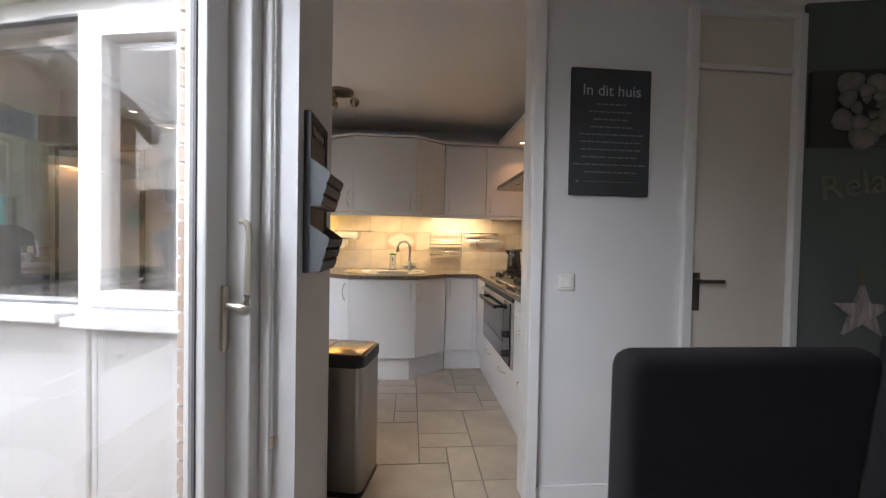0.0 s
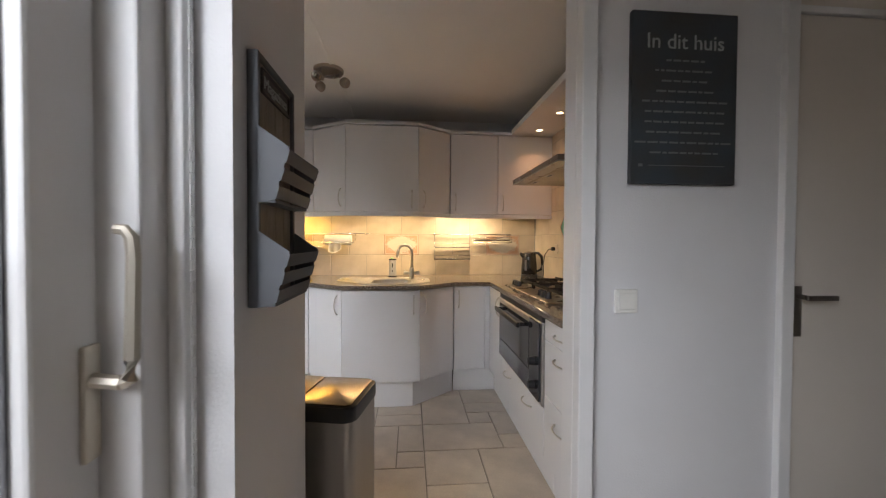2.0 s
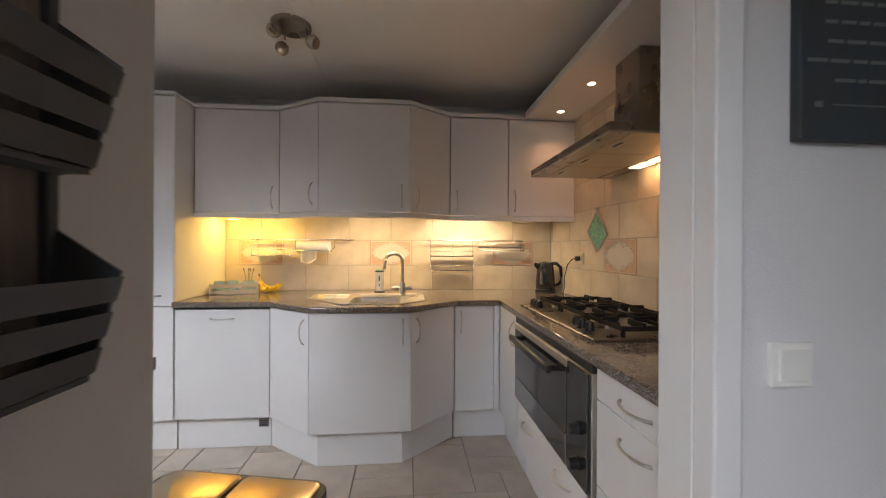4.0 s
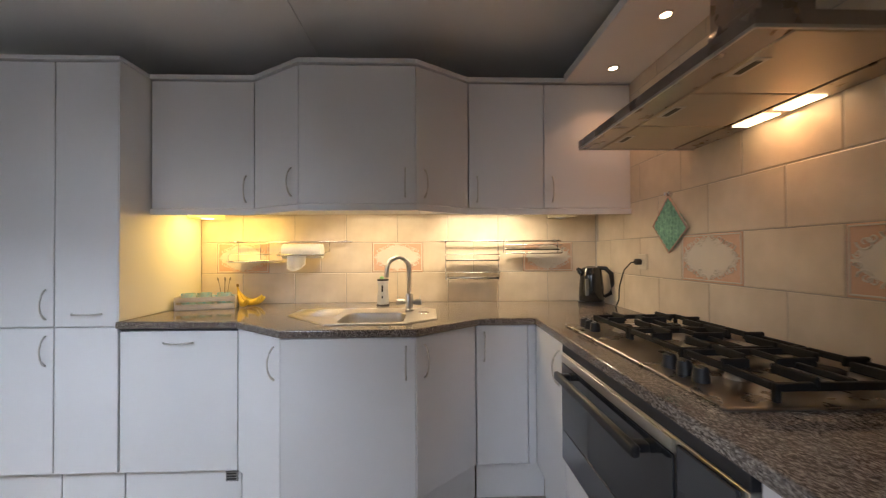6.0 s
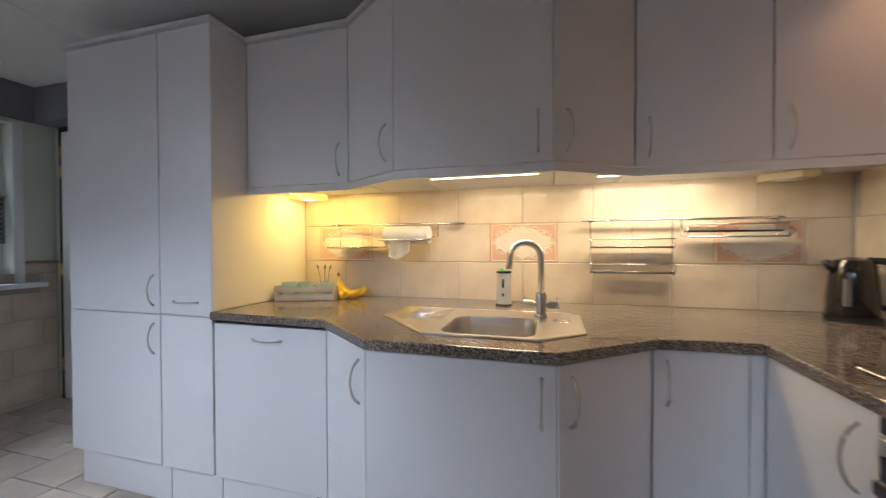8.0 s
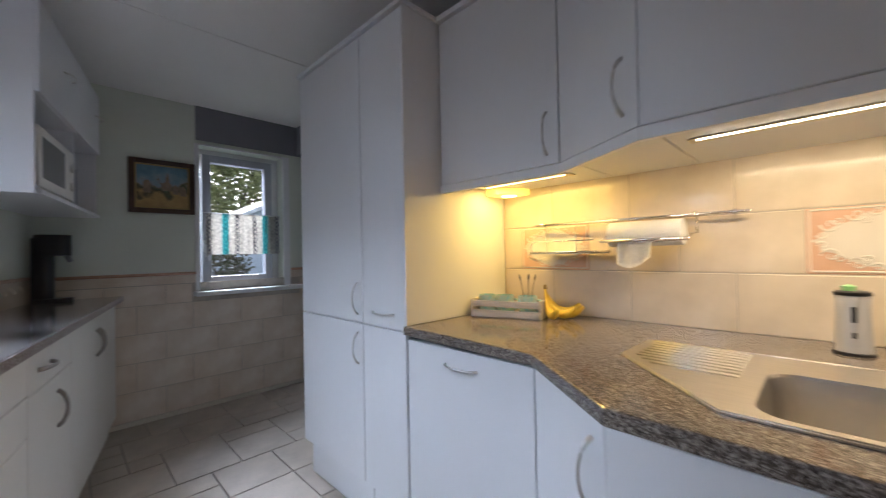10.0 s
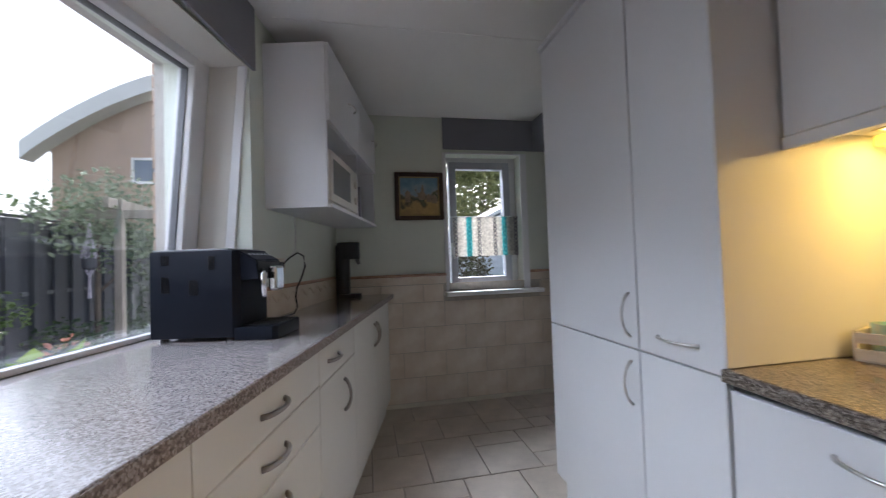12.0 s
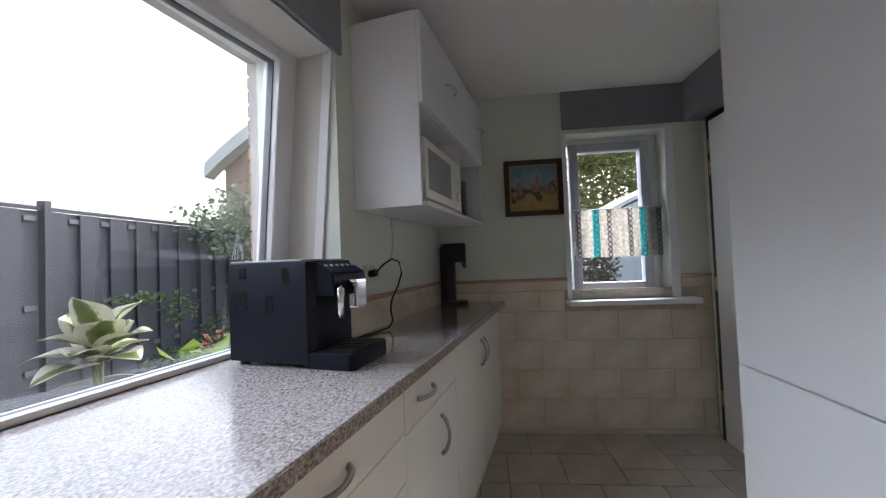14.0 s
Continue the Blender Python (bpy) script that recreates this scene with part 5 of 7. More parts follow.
# crate with jars, bananas
CRM = Matrix.Translation((-0.945, 4.40, WT)) @ Matrix.Rotation(radians(16), 4, "Z")
cr = thing("crate", "small grey-washed wooden crate with slatted sides", "crate", m=CRM)
CW = mat("grey_washed_wood", (0.58, 0.52, 0.44), 0.7, var=0.15, scale=10, stretch=(1, 8, 8), bump=0.2)
for y in (-0.065, 0.065):
    for z in (0.006, 0.046):
        b = B()
        box(b, -0.15, 0.15, y - 0.004, y + 0.004, z, z + 0.026, 0.001)
        part("slat", b, CW, cr)
for x in (-0.15, 0.15):
    b = B()
    box(b, x - 0.005, x + 0.005, -0.06, 0.06, 0.0, 0.075, 0.001)
    part("end_board", b, CW, cr)
b = B()
box(b, -0.145, 0.145, -0.06, 0.06, 0.0, 0.006)
part("base_board", b, CW, cr)
GT_ = mat("patterned_mug", (0.16, 0.38, 0.42), 0.3, var=0.5, scale=45, stain=(0.55, 0.58, 0.45), coat=0.3)
for x, y in ((-0.10, 0.0), (-0.02, 0.01), (0.085, 0.0)):
    g = thing("mug", "teal and green patterned mug in the crate", "mug", "mugs in the crate", m=CRM @ Matrix.Translation((x, y, 0.0062)))
    b = B()
    lathe(b, [(0.034, 0), (0.037, 0.01), (0.038, 0.085), (0.035, 0.085), (0.034, 0.02)], 20)
    part("body", b, GT_, g, smooth=40)
    b = B()
    tube(b, [(0.036, 0, 0.07), (0.06, 0, 0.066), (0.062, 0, 0.035), (0.037, 0, 0.02)], 0.005, 8)
    part("handle", b, GT_, g, smooth=True)
cut = thing("cutlery_bunch", "bunch of teaspoons standing in a mug", "cutlery", m=CRM @ Matrix.Translation((0.085, 0.0, 0.03)))
for i in range(4):
    a = i * 1.7
    b = B()
    tip = Vector((0.03 * math.cos(a), 0.03 * math.sin(a), 0.13))
    tube(b, [(0.01 * math.cos(a), 0.01 * math.sin(a), 0.0), tip * 0.8, tip, tip * 1.06, tip * 1.18], [0.0015, 0.0015, 0.002, 0.0055, 0.002], 7)
    part("spoon", b, mat("dark_steel", (0.25, 0.22, 0.18), 0.35, 1.0), cut, smooth=True)
ban = thing("bananas", "bunch of ripe yellow bananas on the worktop", "bananas", m=Matrix.Translation((-0.765, 4.47, WT)) @ Matrix.Diagonal((0.84, 0.84, 0.95, 1)))
YEL = mat("banana_skin", (0.72, 0.50, 0.03), 0.45, var=0.12, scale=12, stain=(0.55, 0.36, 0.03))
for ang, rise in ((-48, 0.0), (-16, 0.004), (16, 0.0), (44, 0.003)):
    b = B()
    pts, rad = [], []
    for k in range(15):
        t = k / 14
        a = radians(212 + 106 * t)
        u_, w_ = 0.118 * math.cos(a) + 0.045, 0.118 * math.sin(a) + 0.136 + rise
        pts.append((-0.052 + (u_ + 0.055) * math.cos(radians(ang)), (u_ + 0.055) * math.sin(radians(ang)) * 0.8, w_ + 0.052 * (1 - t) ** 3))
        rad.append(0.0055 + 0.0135 * math.sin(math.pi * max(0.0, min(1.0, (t - 0.12) / 0.9))) ** 0.6)
    tube(b, pts, rad, 8)
    part("banana", b, YEL, ban, smooth=True)
b = B()
tube(b, [(-0.052, 0, 0.145), (-0.048, 0, 0.126)], [0.007, 0.010], 8)
part("stalk", b, mat("banana_stalk", (0.28, 0.18, 0.05), 0.7), ban, "brown stalk", smooth=True)

# toe-kick vent
b = B()
vt = thing("plinth_vent", "small dark square vent in the plinth", "vent")
b = B()
box(b, -0.625, -0.565, FY + 0.034, FY + 0.040, 0.125, 0.175, 0.002)
part("plate", b, mat("grey_vent", (0.25, 0.25, 0.26), 0.5), vt)
for i in range(3):
    b = B()
    box(b, -0.618, -0.572, FY + 0.031, FY + 0.0345, 0.134 + i * 0.013, 0.141 + i * 0.013, 0.001)
    part("slat", b, BLACK, vt)

# pedal-free double bin, standing along the window wall
bn = thing("waste_bin", "tall brushed steel double bin with black rims and bronze lids", "bin", m=W @ Matrix.Translation((2.192, 0.21, 0)))
LL, DD = 0.215, 0.14
b = B()
prism(b, rrect(-LL, LL, -DD, DD, 0.035, 5), 0.022, 0.615)
part("body", b, mat("bin_steel", (0.42, 0.39, 0.36), 0.32, 1.0, var=0.05, scale=3, stretch=(8, 8, 0.5)), bn, "brushed steel body", smooth=40)
b = B()
prism(b, rrect(-LL - 0.002, LL + 0.002, -DD - 0.002, DD + 0.002, 0.036, 5), 0.0, 0.024)
part("base_ring", b, BLACK, bn, "black base", smooth=40)
b = B()
prism(b, rrect(-LL - 0.004, LL + 0.004, -DD - 0.004, DD + 0.004, 0.036, 5), 0.615, 0.668, 0.006)
part("rim", b, BLACK, bn, "black rim", smooth=40)
for x0, x1 in ((-LL + 0.012, -0.004), (0.004, LL - 0.012)):
    b = B()
    prism(b, rrect(x0, x1, -DD + 0.012, DD - 0.010, 0.02, 4), 0.668, 0.676, 0.003)
    part("lid", b, mat("bronze_lid", (0.55, 0.42, 0.26), 0.22, 1.0), bn, "polished bronze lid", smooth=40)

# ceiling lamp with three ball spots
lm = thing("ceiling_lamp", "round nickel ceiling lamp with three unlit ball spots", "lamp", m=Matrix.Translation((-0.31, 3.56, CEIL)))
NI = mat("brushed_nickel", (0.42, 0.36, 0.30), 0.28, 1.0, var=0.06)
b = B()
lathe(b, [(0.10, 0.0), (0.10, -0.012), (0.096, -0.020), (0.0, -0.022)][::-1], 32)
part("ceiling_plate", b, NI, lm, smooth=40)
for ang in (132, 0, 239):
    x, y = 0.075 * math.cos(radians(ang)), 0.075 * math.sin(radians(ang))
    b = B()
    tube(b, [(x, y, -0.02), (x, y, -0.05)], 0.006)
    part("arm", b, NI, lm, smooth=True)
    cx, cy, cz = 0.108 * math.cos(radians(ang)), 0.108 * math.sin(radians(ang)), -0.084
    b = B()
    dirv = Vector((math.cos(radians(ang)) * 0.8, math.sin(radians(ang)) * 0.8 - 0.3, -0.45)).normalized()
    q = dirv.to_track_quat("Z", "Y").to_matrix().to_4x4()
    lathe(b, [(0.0, -0.036), (0.02, -0.030), (0.032, -0.015), (0.036, 0.0), (0.034, 0.014), (0.029, 0.024), (0.026, 0.022)], 20, (cx, cy, cz), q)
    h_ = part("ball_spot", b, NI, lm, "nickel ball spot", smooth=40)
    b = B()
    lathe(b, [(0.026, 0.021), (0.0, 0.022)], 20, (cx, cy, cz), q)
    part("bulb", b, mat("spot_glass", (0.6, 0.6, 0.58), 0.15), h_)

# ---- window side things ----
cm = thing("coffee_machine", "dark navy-black automatic coffee machine on the worktop", "coffee machine", m=W @ Matrix.Translation((0.36, 0.0, CT)))
NAVY = mat("navy_black_plastic", (0.006, 0.009, 0.018), 0.45, spec=0.2, var=0.08, scale=4, bump=0.06, bscale=300)
hw = 0.118
b = B()
prism(b, [(-hw, -0.18), (hw, -0.18), (hw, 0.115), (hw - 0.02, 0.135), (-hw + 0.02, 0.135), (-hw, 0.115)], 0.012, 0.325, 0.006)
part("body", b, NAVY, cm, "dark plastic housing", smooth=30)
b = B()
prism(b, [(-hw + 0.004, -0.176), (hw - 0.004, -0.176), (hw - 0.004, 0.10), (-hw + 0.004, 0.10)], 0.325, 0.331, 0.002)
part("top_cover", b, mat("grey_top", (0.35, 0.36, 0.38), 0.4), cm, "grey top cover")
b = B()
bmv = [(-hw + 0.02, 0.135, 0.21), (hw - 0.02, 0.135, 0.21), (hw - 0.02, 0.205, 0.215), (-hw + 0.02, 0.205, 0.215), (-hw + 0.02, 0.12, 0.328), (hw - 0.02, 0.12, 0.328), (hw - 0.02, 0.195, 0.285), (-hw + 0.02, 0.195, 0.285)]
vv = [b.verts.new(p) for p in bmv]
for f in ((0, 1, 2, 3), (4, 5, 6, 7), (0, 1, 5, 4), (3, 2, 6, 7), (0, 3, 7, 4), (1, 2, 6, 5)):
    b.faces.new([vv[i] for i in f])
bmesh.ops.bevel(b, geom=b.edges[:], offset=0.005, segments=2, affect="EDGES")
head_ = part("control_head", b, NAVY, cm, "sloping control head", smooth=30)
for i in range(6):
    b = B()
    lathe(b, [(0.006, 0), (0.006, 0.003), (0.0, 0.0035)], 10, (-0.075 + i * 0.03, 0.158, 0.3075), Matrix.Rotation(radians(-30), 4, "X"))
    part("button", b, mat("silver_button", (0.6, 0.6, 0.6), 0.3, 0.8), head_)
b = B()
box(b, -0.035, 0.035, 0.205, 0.238, 0.17, 0.262, 0.008)
part("coffee_spout", b, CHROME, cm, "chrome coffee spout")
b = B()
tube(b, [(0.072, 0.20, 0.245), (0.085, 0.215, 0.235), (0.088, 0.215, 0.15)], [0.012, 0.012, 0.009], 10)
part("steam_wand", b, CHROME, cm, "chrome steam wand", smooth=True)
b = B()
prism(b, [(-hw, 0.12), (hw, 0.12), (hw, 0.255), (hw - 0.02, 0.268), (-hw + 0.02, 0.268), (-hw, 0.255)], 0.0, 0.048, 0.005)
tray_ = part("drip_tray", b, NAVY, cm, "drip tray", smooth=30)
for i in range(9):
    b = B()
    box(b, -0.09 + i * 0.021, -0.078 + i * 0.021, 0.14, 0.25, 0.048, 0.051, 0.001)
    part("grille_bar", b, BLACK, tray_)
for y0, z0, w_, h_ in ((-0.14, 0.275, 0.03, 0.035), (-0.14, 0.175, 0.03, 0.06), (-0.04, 0.165, 0.035, 0.055), (0.03, 0.255, 0.025, 0.05)):
    for i in range(5):
        b = B()
        box(b, hw - 0.001, hw + 0.0015, y0 + i * w_ / 5, y0 + (i + 0.55) * w_ / 5, z0, z0 + h_)
        part("vent_slot", b, BLACK, cm)
for x in (-0.09, 0.09):
    for y in (-0.15, 0.09):
        b = B()
        lathe(b, [(0.014, 0), (0.014, 0.013)], 12, (x, y, 0))
        part("foot", b, BLACK, cm)

ds = socket("cream double wall socket on the pale green wall", W @ Matrix.Translation((-0.11, 0.0, 1.195)), name="wall_socket")
b = B()
box(b, -0.115, -0.045, 0, 0.010, -0.04, 0.04, 0.004)
part("plate", b, MATS["cream_plastic"], ds)
cc = thing("power_cable", "black cord looping from socket to worktop", "cable", m=W)
b = B()
tube(b, [(-0.11, 0.010, 1.195), (-0.11, 0.045, 1.20)], 0.017, 12)
part("plug", b, BLACK, cc, smooth=40)
b = B()
tube(b, [(-0.11, 0.043, 1.20), (-0.12, 0.075, 1.235), (-0.16, 0.10, 1.26), (-0.22, 0.11, 1.245), (-0.265, 0.10, 1.19), (-0.24, 0.09, 1.13), (-0.17, 0.09, 1.075), (-0.15, 0.09, 1.03), (-0.17, 0.09, 0.975), (-0.15, 0.08, 0.945), (-0.08, 0.06, 0.9395), (0.10, 0.03, 0.9395), (0.24, 0.0, 0.9395)], 0.0045, 8)
part("lead", b, BLACK, cc, smooth=True)
wl_ = thing("power_cable", "thin white cord running up the wall to the cabinet", "cable", m=W)
b = B()
tube(b, [(-0.19, 0.006, 1.22), (-0.26, 0.02, 1.235), (-0.34, 0.016, 1.28), (-0.38, 0.006, 1.36), (-0.37, 0.005, 1.476)], 0.003, 6)
part("lead", b, TRIM, wl_, smooth=True)

so_ = thing("soda_maker", "slim matt black soda maker on the worktop", "soda maker", m=W @ Matrix.Translation((-1.10, 0.13, CT)))
b = B()
prism(b, rrect(-0.06, 0.06, -0.10, 0.085, 0.04, 5), 0.0, 0.025, 0.003)
part("base", b, BLACK, so_, smooth=40)
b = B()
prism(b, rrect(-0.055, 0.055, -0.10, 0.0, 0.04, 5), 0.025, 0.40, 0.006)
part("tower", b, BLACK, so_, "tall black tower", smooth=40)
b = B()
prism(b, rrect(-0.055, 0.055, -0.09, 0.08, 0.045, 5), 0.29, 0.42, 0.008)
part("head", b, BLACK, so_, "black head", smooth=40)
b = B()
tube(b, [(0.0, 0.06, 0.29), (0.0, 0.075, 0.25)], [0.018, 0.012], 10)
part("nozzle", b, mat("grey_nozzle", (0.2, 0.2, 0.2), 0.4), so_, smooth=True)

# microwave and books in the wall cabinet
mw = thing("microwave", "small cream-white microwave on the cabinet shelf", "microwave", m=W @ Matrix.Translation((-0.34, 0.0, 1.4952)))
MWM = mat("cream_enamel", (0.70, 0.67, 0.60), 0.35)
b = B()
box(b, -0.285, 0.285, 0.015, 0.30, 0.012, 0.285, 0.006)
part("body", b, MWM, mw, "cream housing")
b = B()
box(b, -0.15, 0.28, 0.30, 0.318, 0.018, 0.28, 0.006)
d_ = part("door", b, MWM, mw, "cream door")
b = B()
box(b, -0.10, 0.24, 0.317, 0.3195, 0.06, 0.24, 0.001)
part("door_window", b, mat("grey_mesh_glass", (0.30, 0.30, 0.29), 0.15), d_, "grey mesh window")
b = B()
box(b, -0.283, -0.155, 0.30, 0.316, 0.018, 0.28, 0.005)
cp_ = part("control_panel", b, MWM, mw)
for z in (0.09, 0.19):
    b = B()
    lathe(b, [(0.024, 0), (0.022, 0.012), (0.0, 0.013)], 18, (-0.22, 0.316, z), Matrix.Rotation(radians(-90), 4, "X"))
    part("dial", b, MWM, cp_, smooth=40)
for x in (-0.25, 0.25):
    b = B()
    box(b, x - 0.02, x + 0.02, 0.04, 0.28, 0.0, 0.012)
    part("foot", b, BLACK, mw)
rb = random.Random(4)
x = -0.675
bc = [(0.25, 0.06, 0.07), (0.40, 0.30, 0.22), (0.12, 0.10, 0.12), (0.45, 0.10, 0.08), (0.2, 0.2, 0.24), (0.5, 0.42, 0.30), (0.1, 0.14, 0.2), (0.35, 0.08, 0.1)]
for i in range(15):
    w_ = rb.uniform(0.016, 0.034)
    if x - w_ < C0 + 0.022:
        break
    h_ = rb.uniform(0.22, 0.31)
    c_ = bc[i % 8]
    bk = thing("book", "upright cookbook on the open shelf", "book", "books on the shelf", m=W @ Matrix.Translation((x - w_ / 2, 0.0, 1.4952)))
    b = B()
    d0 = rb.uniform(0.20, 0.25)
    box(b, -w_ / 2, w_ / 2, d0, d0 + 0.004, 0, h_, 0.001)
    box(b, -w_ / 2, -w_ / 2 + 0.002, 0.05, d0, 0, h_)
    box(b, w_ / 2 - 0.002, w_ / 2, 0.05, d0, 0, h_)
    part("cover", b, mat("book_cloth_%d" % (i % 8), c_, 0.6, var=0.1), bk)
    b = B()
    box(b, -w_ / 2 + 0.0022, w_ / 2 - 0.0022, 0.055, d0 - 0.001, 0.003, h_ - 0.004)
    part("pages", b, mat("paper_pages", (0.65, 0.6, 0.5), 0.9), bk)
    x -= w_ + 0.001

# painting on the west wall
pt = thing("painting", "small framed oil painting of a village street", "painting", m=Matrix.Translation((-3.5, 3.565, 1.735)))
FRM = mat("dark_brown_frame", (0.06, 0.03, 0.02), 0.35, var=0.2, scale=12)
b = B()
ring(b, -0.205, 0.205, -0.20, 0.20, 0.036, 0.0, 0.028, "y", 0.006)
part("frame", b, FRM, pt, "dark brown frame")
b = B()
ring(b, -0.169, 0.169, -0.164, 0.164, 0.010, 0.002, 0.020, "y", 0.003)
part("gilt_slip", b, mat("gilt", (0.42, 0.30, 0.12), 0.4, 0.7), pt, "gilt inner slip")


def canvas_material():
    m = bpy.data.materials.new("village_canvas")
    m.use_nodes = True
    n, l = m.node_tree.nodes, m.node_tree.links
    tc = n.new("ShaderNodeTexCoord")
    sp = n.new("ShaderNodeSeparateXYZ")
    l.new(tc.outputs["Object"], sp.inputs[0])
    nz = n.new("ShaderNodeTexNoise")
    nz.inputs["Scale"].default_value, nz.inputs["Detail"].default_value = 16, 6
    l.new(tc.outputs["Object"], nz.inputs["Vector"])
    ad = n.new("ShaderNodeMath")
    ad.operation = "MULTIPLY_ADD"
    ad.inputs[1].default_value = 0.30
    l.new(nz.outputs["Fac"], ad.inputs[0])
    l.new(sp.outputs["Z"], ad.inputs[2])
    mr = n.new("ShaderNodeMapRange")
    mr.inputs["From Min"].default_value, mr.inputs["From Max"].default_value = -0.02, 0.32
    l.new(ad.outputs[0], mr.inputs["Value"])
    r = n.new("ShaderNodeValToRGB")
    e = r.color_ramp.elements
    e[0].position, e[0].color = 0.0, (0.38, 0.25, 0.10, 1)
    e[1].position, e[1].color = 1.0, (0.12, 0.22, 0.30, 1)
    for p, c in ((0.25, (0.50, 0.34, 0.13)), (0.38, (0.10, 0.08, 0.04)), (0.47, (0.07, 0.11, 0.05)), (0.55, (0.25, 0.20, 0.14)), (0.62, (0.30, 0.38, 0.42)), (0.8, (0.18, 0.30, 0.38))):
        k = e.new(p)
        k.color = (*c, 1)
    l.new(mr.outputs[0], r.inputs[0])
    l.new(r.outputs[0], n["Principled BSDF"].inputs["Base Color"])
    n["Principled BSDF"].inputs["Roughness"].default_value = 0.4
    bp = n.new("ShaderNodeBump")
    bp.inputs["Strength"].default_value = 0.4
    bp.inputs["Distance"].default_value = 0.003
    l.new(nz.outputs["Fac"], bp.inputs["Height"])
    l.new(bp.outputs[0], n["Principled BSDF"].inputs["Normal"])
    return m


b = B()
box(b, 0.001, 0.012, -0.1595, 0.1595, -0.1545, 0.1545)
canvas = part("canvas", b, canvas_material(), pt, "painted village scene")
PH = mat("painted_house", (0.30, 0.23, 0.16), 0.5, var=0.25, scale=40)
for (y0, y1, z0, z1, rf) in ((-0.12, -0.075, -0.05, 0.03, 0.02), (-0.005, 0.055, -0.03, 0.02, 0.03), (0.06, 0.10, -0.05, 0.0, 0.025), (0.105, 0.15, -0.06, -0.01, 0.03), (0.015, 0.04, 0.02, 0.06, 0.05)):
    b = B()
    p_ = [(y0, z0), (y1, z0), (y1, z1), ((y0 + y1) / 2, z1 + rf), (y0, z1)]
    b.faces.new([b.verts.new((0.0135, y, z)) for y, z in p_])
    part("painted_house", b, PH, canvas)
b = B()
tube(b, [(0.006, -0.01, 0.20), (0.006, 0.0, 0.213), (0.006, 0.01, 0.20)], 0.003, 6)
part("hanger", b, mat("brass", (0.5, 0.4, 0.2), 0.3, 1.0), pt)

# half curtain in the west window
ct = thing("half_curtain", "short crocheted half curtain with teal and grey stripes", "curtain")
COLS = [((0.20, 0.19, 0.23), 0.045), ((0.60, 0.59, 0.55), 0.075), ((0.17, 0.46, 0.46), 0.05), ((0.60, 0.59, 0.55), 0.045), ((0.21, 0.20, 0.24), 0.04), ((0.56, 0.53, 0.48), 0.105),
        ((0.22, 0.21, 0.25), 0.04), ((0.60, 0.59, 0.55), 0.045), ((0.17, 0.46, 0.46), 0.05), ((0.60, 0.59, 0.55), 0.055), ((0.23, 0.22, 0.26), 0.045)]
yy = 3.86
ks = 0.595 / sum(w for _, w in COLS)
for i, (c_, w_) in enumerate(COLS):
    y0, y1 = yy, yy + w_ * ks
    yy = y1
    yarn = mat("crochet_yarn_%d" % int(c_[0] * 1000), c_, 0.95, var=0.3, scale=50, bump=0.9, bscale=90)
    base = MATS["crochet_yarn_600"] if "crochet_yarn_600" in MATS else yarn
    b = B()
    n1, n2 = 5, 14
    g_ = [[b.verts.new((-3.556 + 0.006 * math.sin((y0 + (y1 - y0) * a / n1) * 60), y0 + (y1 - y0) * a / n1 - 0.0, 1.22 + 0.345 * k / n2)) for k in range(n2 + 1)] for a in range(n1 + 1)]
    for a in range(n1):
        for k in range(n2):
            b.faces.new((g_[a][k], g_[a + 1][k], g_[a + 1][k + 1], g_[a][k + 1]))
    bmesh.ops.solidify(b, geom=b.faces[:], thickness=0.003)
    cloth = mat("crochet_yarn_600", (0.56, 0.53, 0.48), 0.95, var=0.3, scale=50, bump=0.9, bscale=90)
    dark = c_[0] < 0.5
    st = part("stripe", b, yarn if (dark and c_[1] > 0.3) else cloth, ct)
    if dark:
        b = B()
        for ph_ in (0, math.pi):
            ym, am = (y0 + y1) / 2, (y1 - y0) * 0.36
            tube(b, [(-3.549 + 0.006 * math.sin(ym * 60), ym + am * math.sin(k * 0.75 + ph_), 1.222 + 0.34 * k / 40) for k in range(41)], 0.0042, 5)
        part("cable_stitch", b, yarn if c_[1] < 0.3 else mat("teal_dark_yarn", (0.08, 0.36, 0.36), 0.95), st, smooth=True)
b = B()
tube(b, [(-3.556, 3.84, 1.566), (-3.556, 4.465, 1.566)], 0.004, 8)
part("rod", b, TRIM, ct, smooth=True)

# ---- passage and living room things ----
mr_ = thing("magazine_rack", "grey metal and wood wall rack with two slatted pockets", "rack", m=Matrix.Translation((-0.088, 1.70, 1.105)))
RKW = mat("rack_wood", (0.23, 0.20, 0.17), 0.6, var=0.2, scale=8, stretch=(1, 12, 1), bump=0.3)
RKM = mat("rack_grey_metal", (0.10, 0.105, 0.115), 0.6, 0.0, spec=0.35, var=0.12, scale=9)
RW, RH = 0.248, 0.535
for i in range(4):
    b = B()
    box(b, 0.002, 0.016, 0.012 + i * (RW - 0.024) / 4, 0.010 + (i + 1) * (RW - 0.024) / 4, 0.01, RH - 0.01, 0.001)
    part("plank", b, RKW, mr_)
b = B()
ring(b, 0, RW, 0, RH, 0.014, 0.0, 0.024, "y", 0.003)
part("frame", b, RKM, mr_, "dark metal frame")
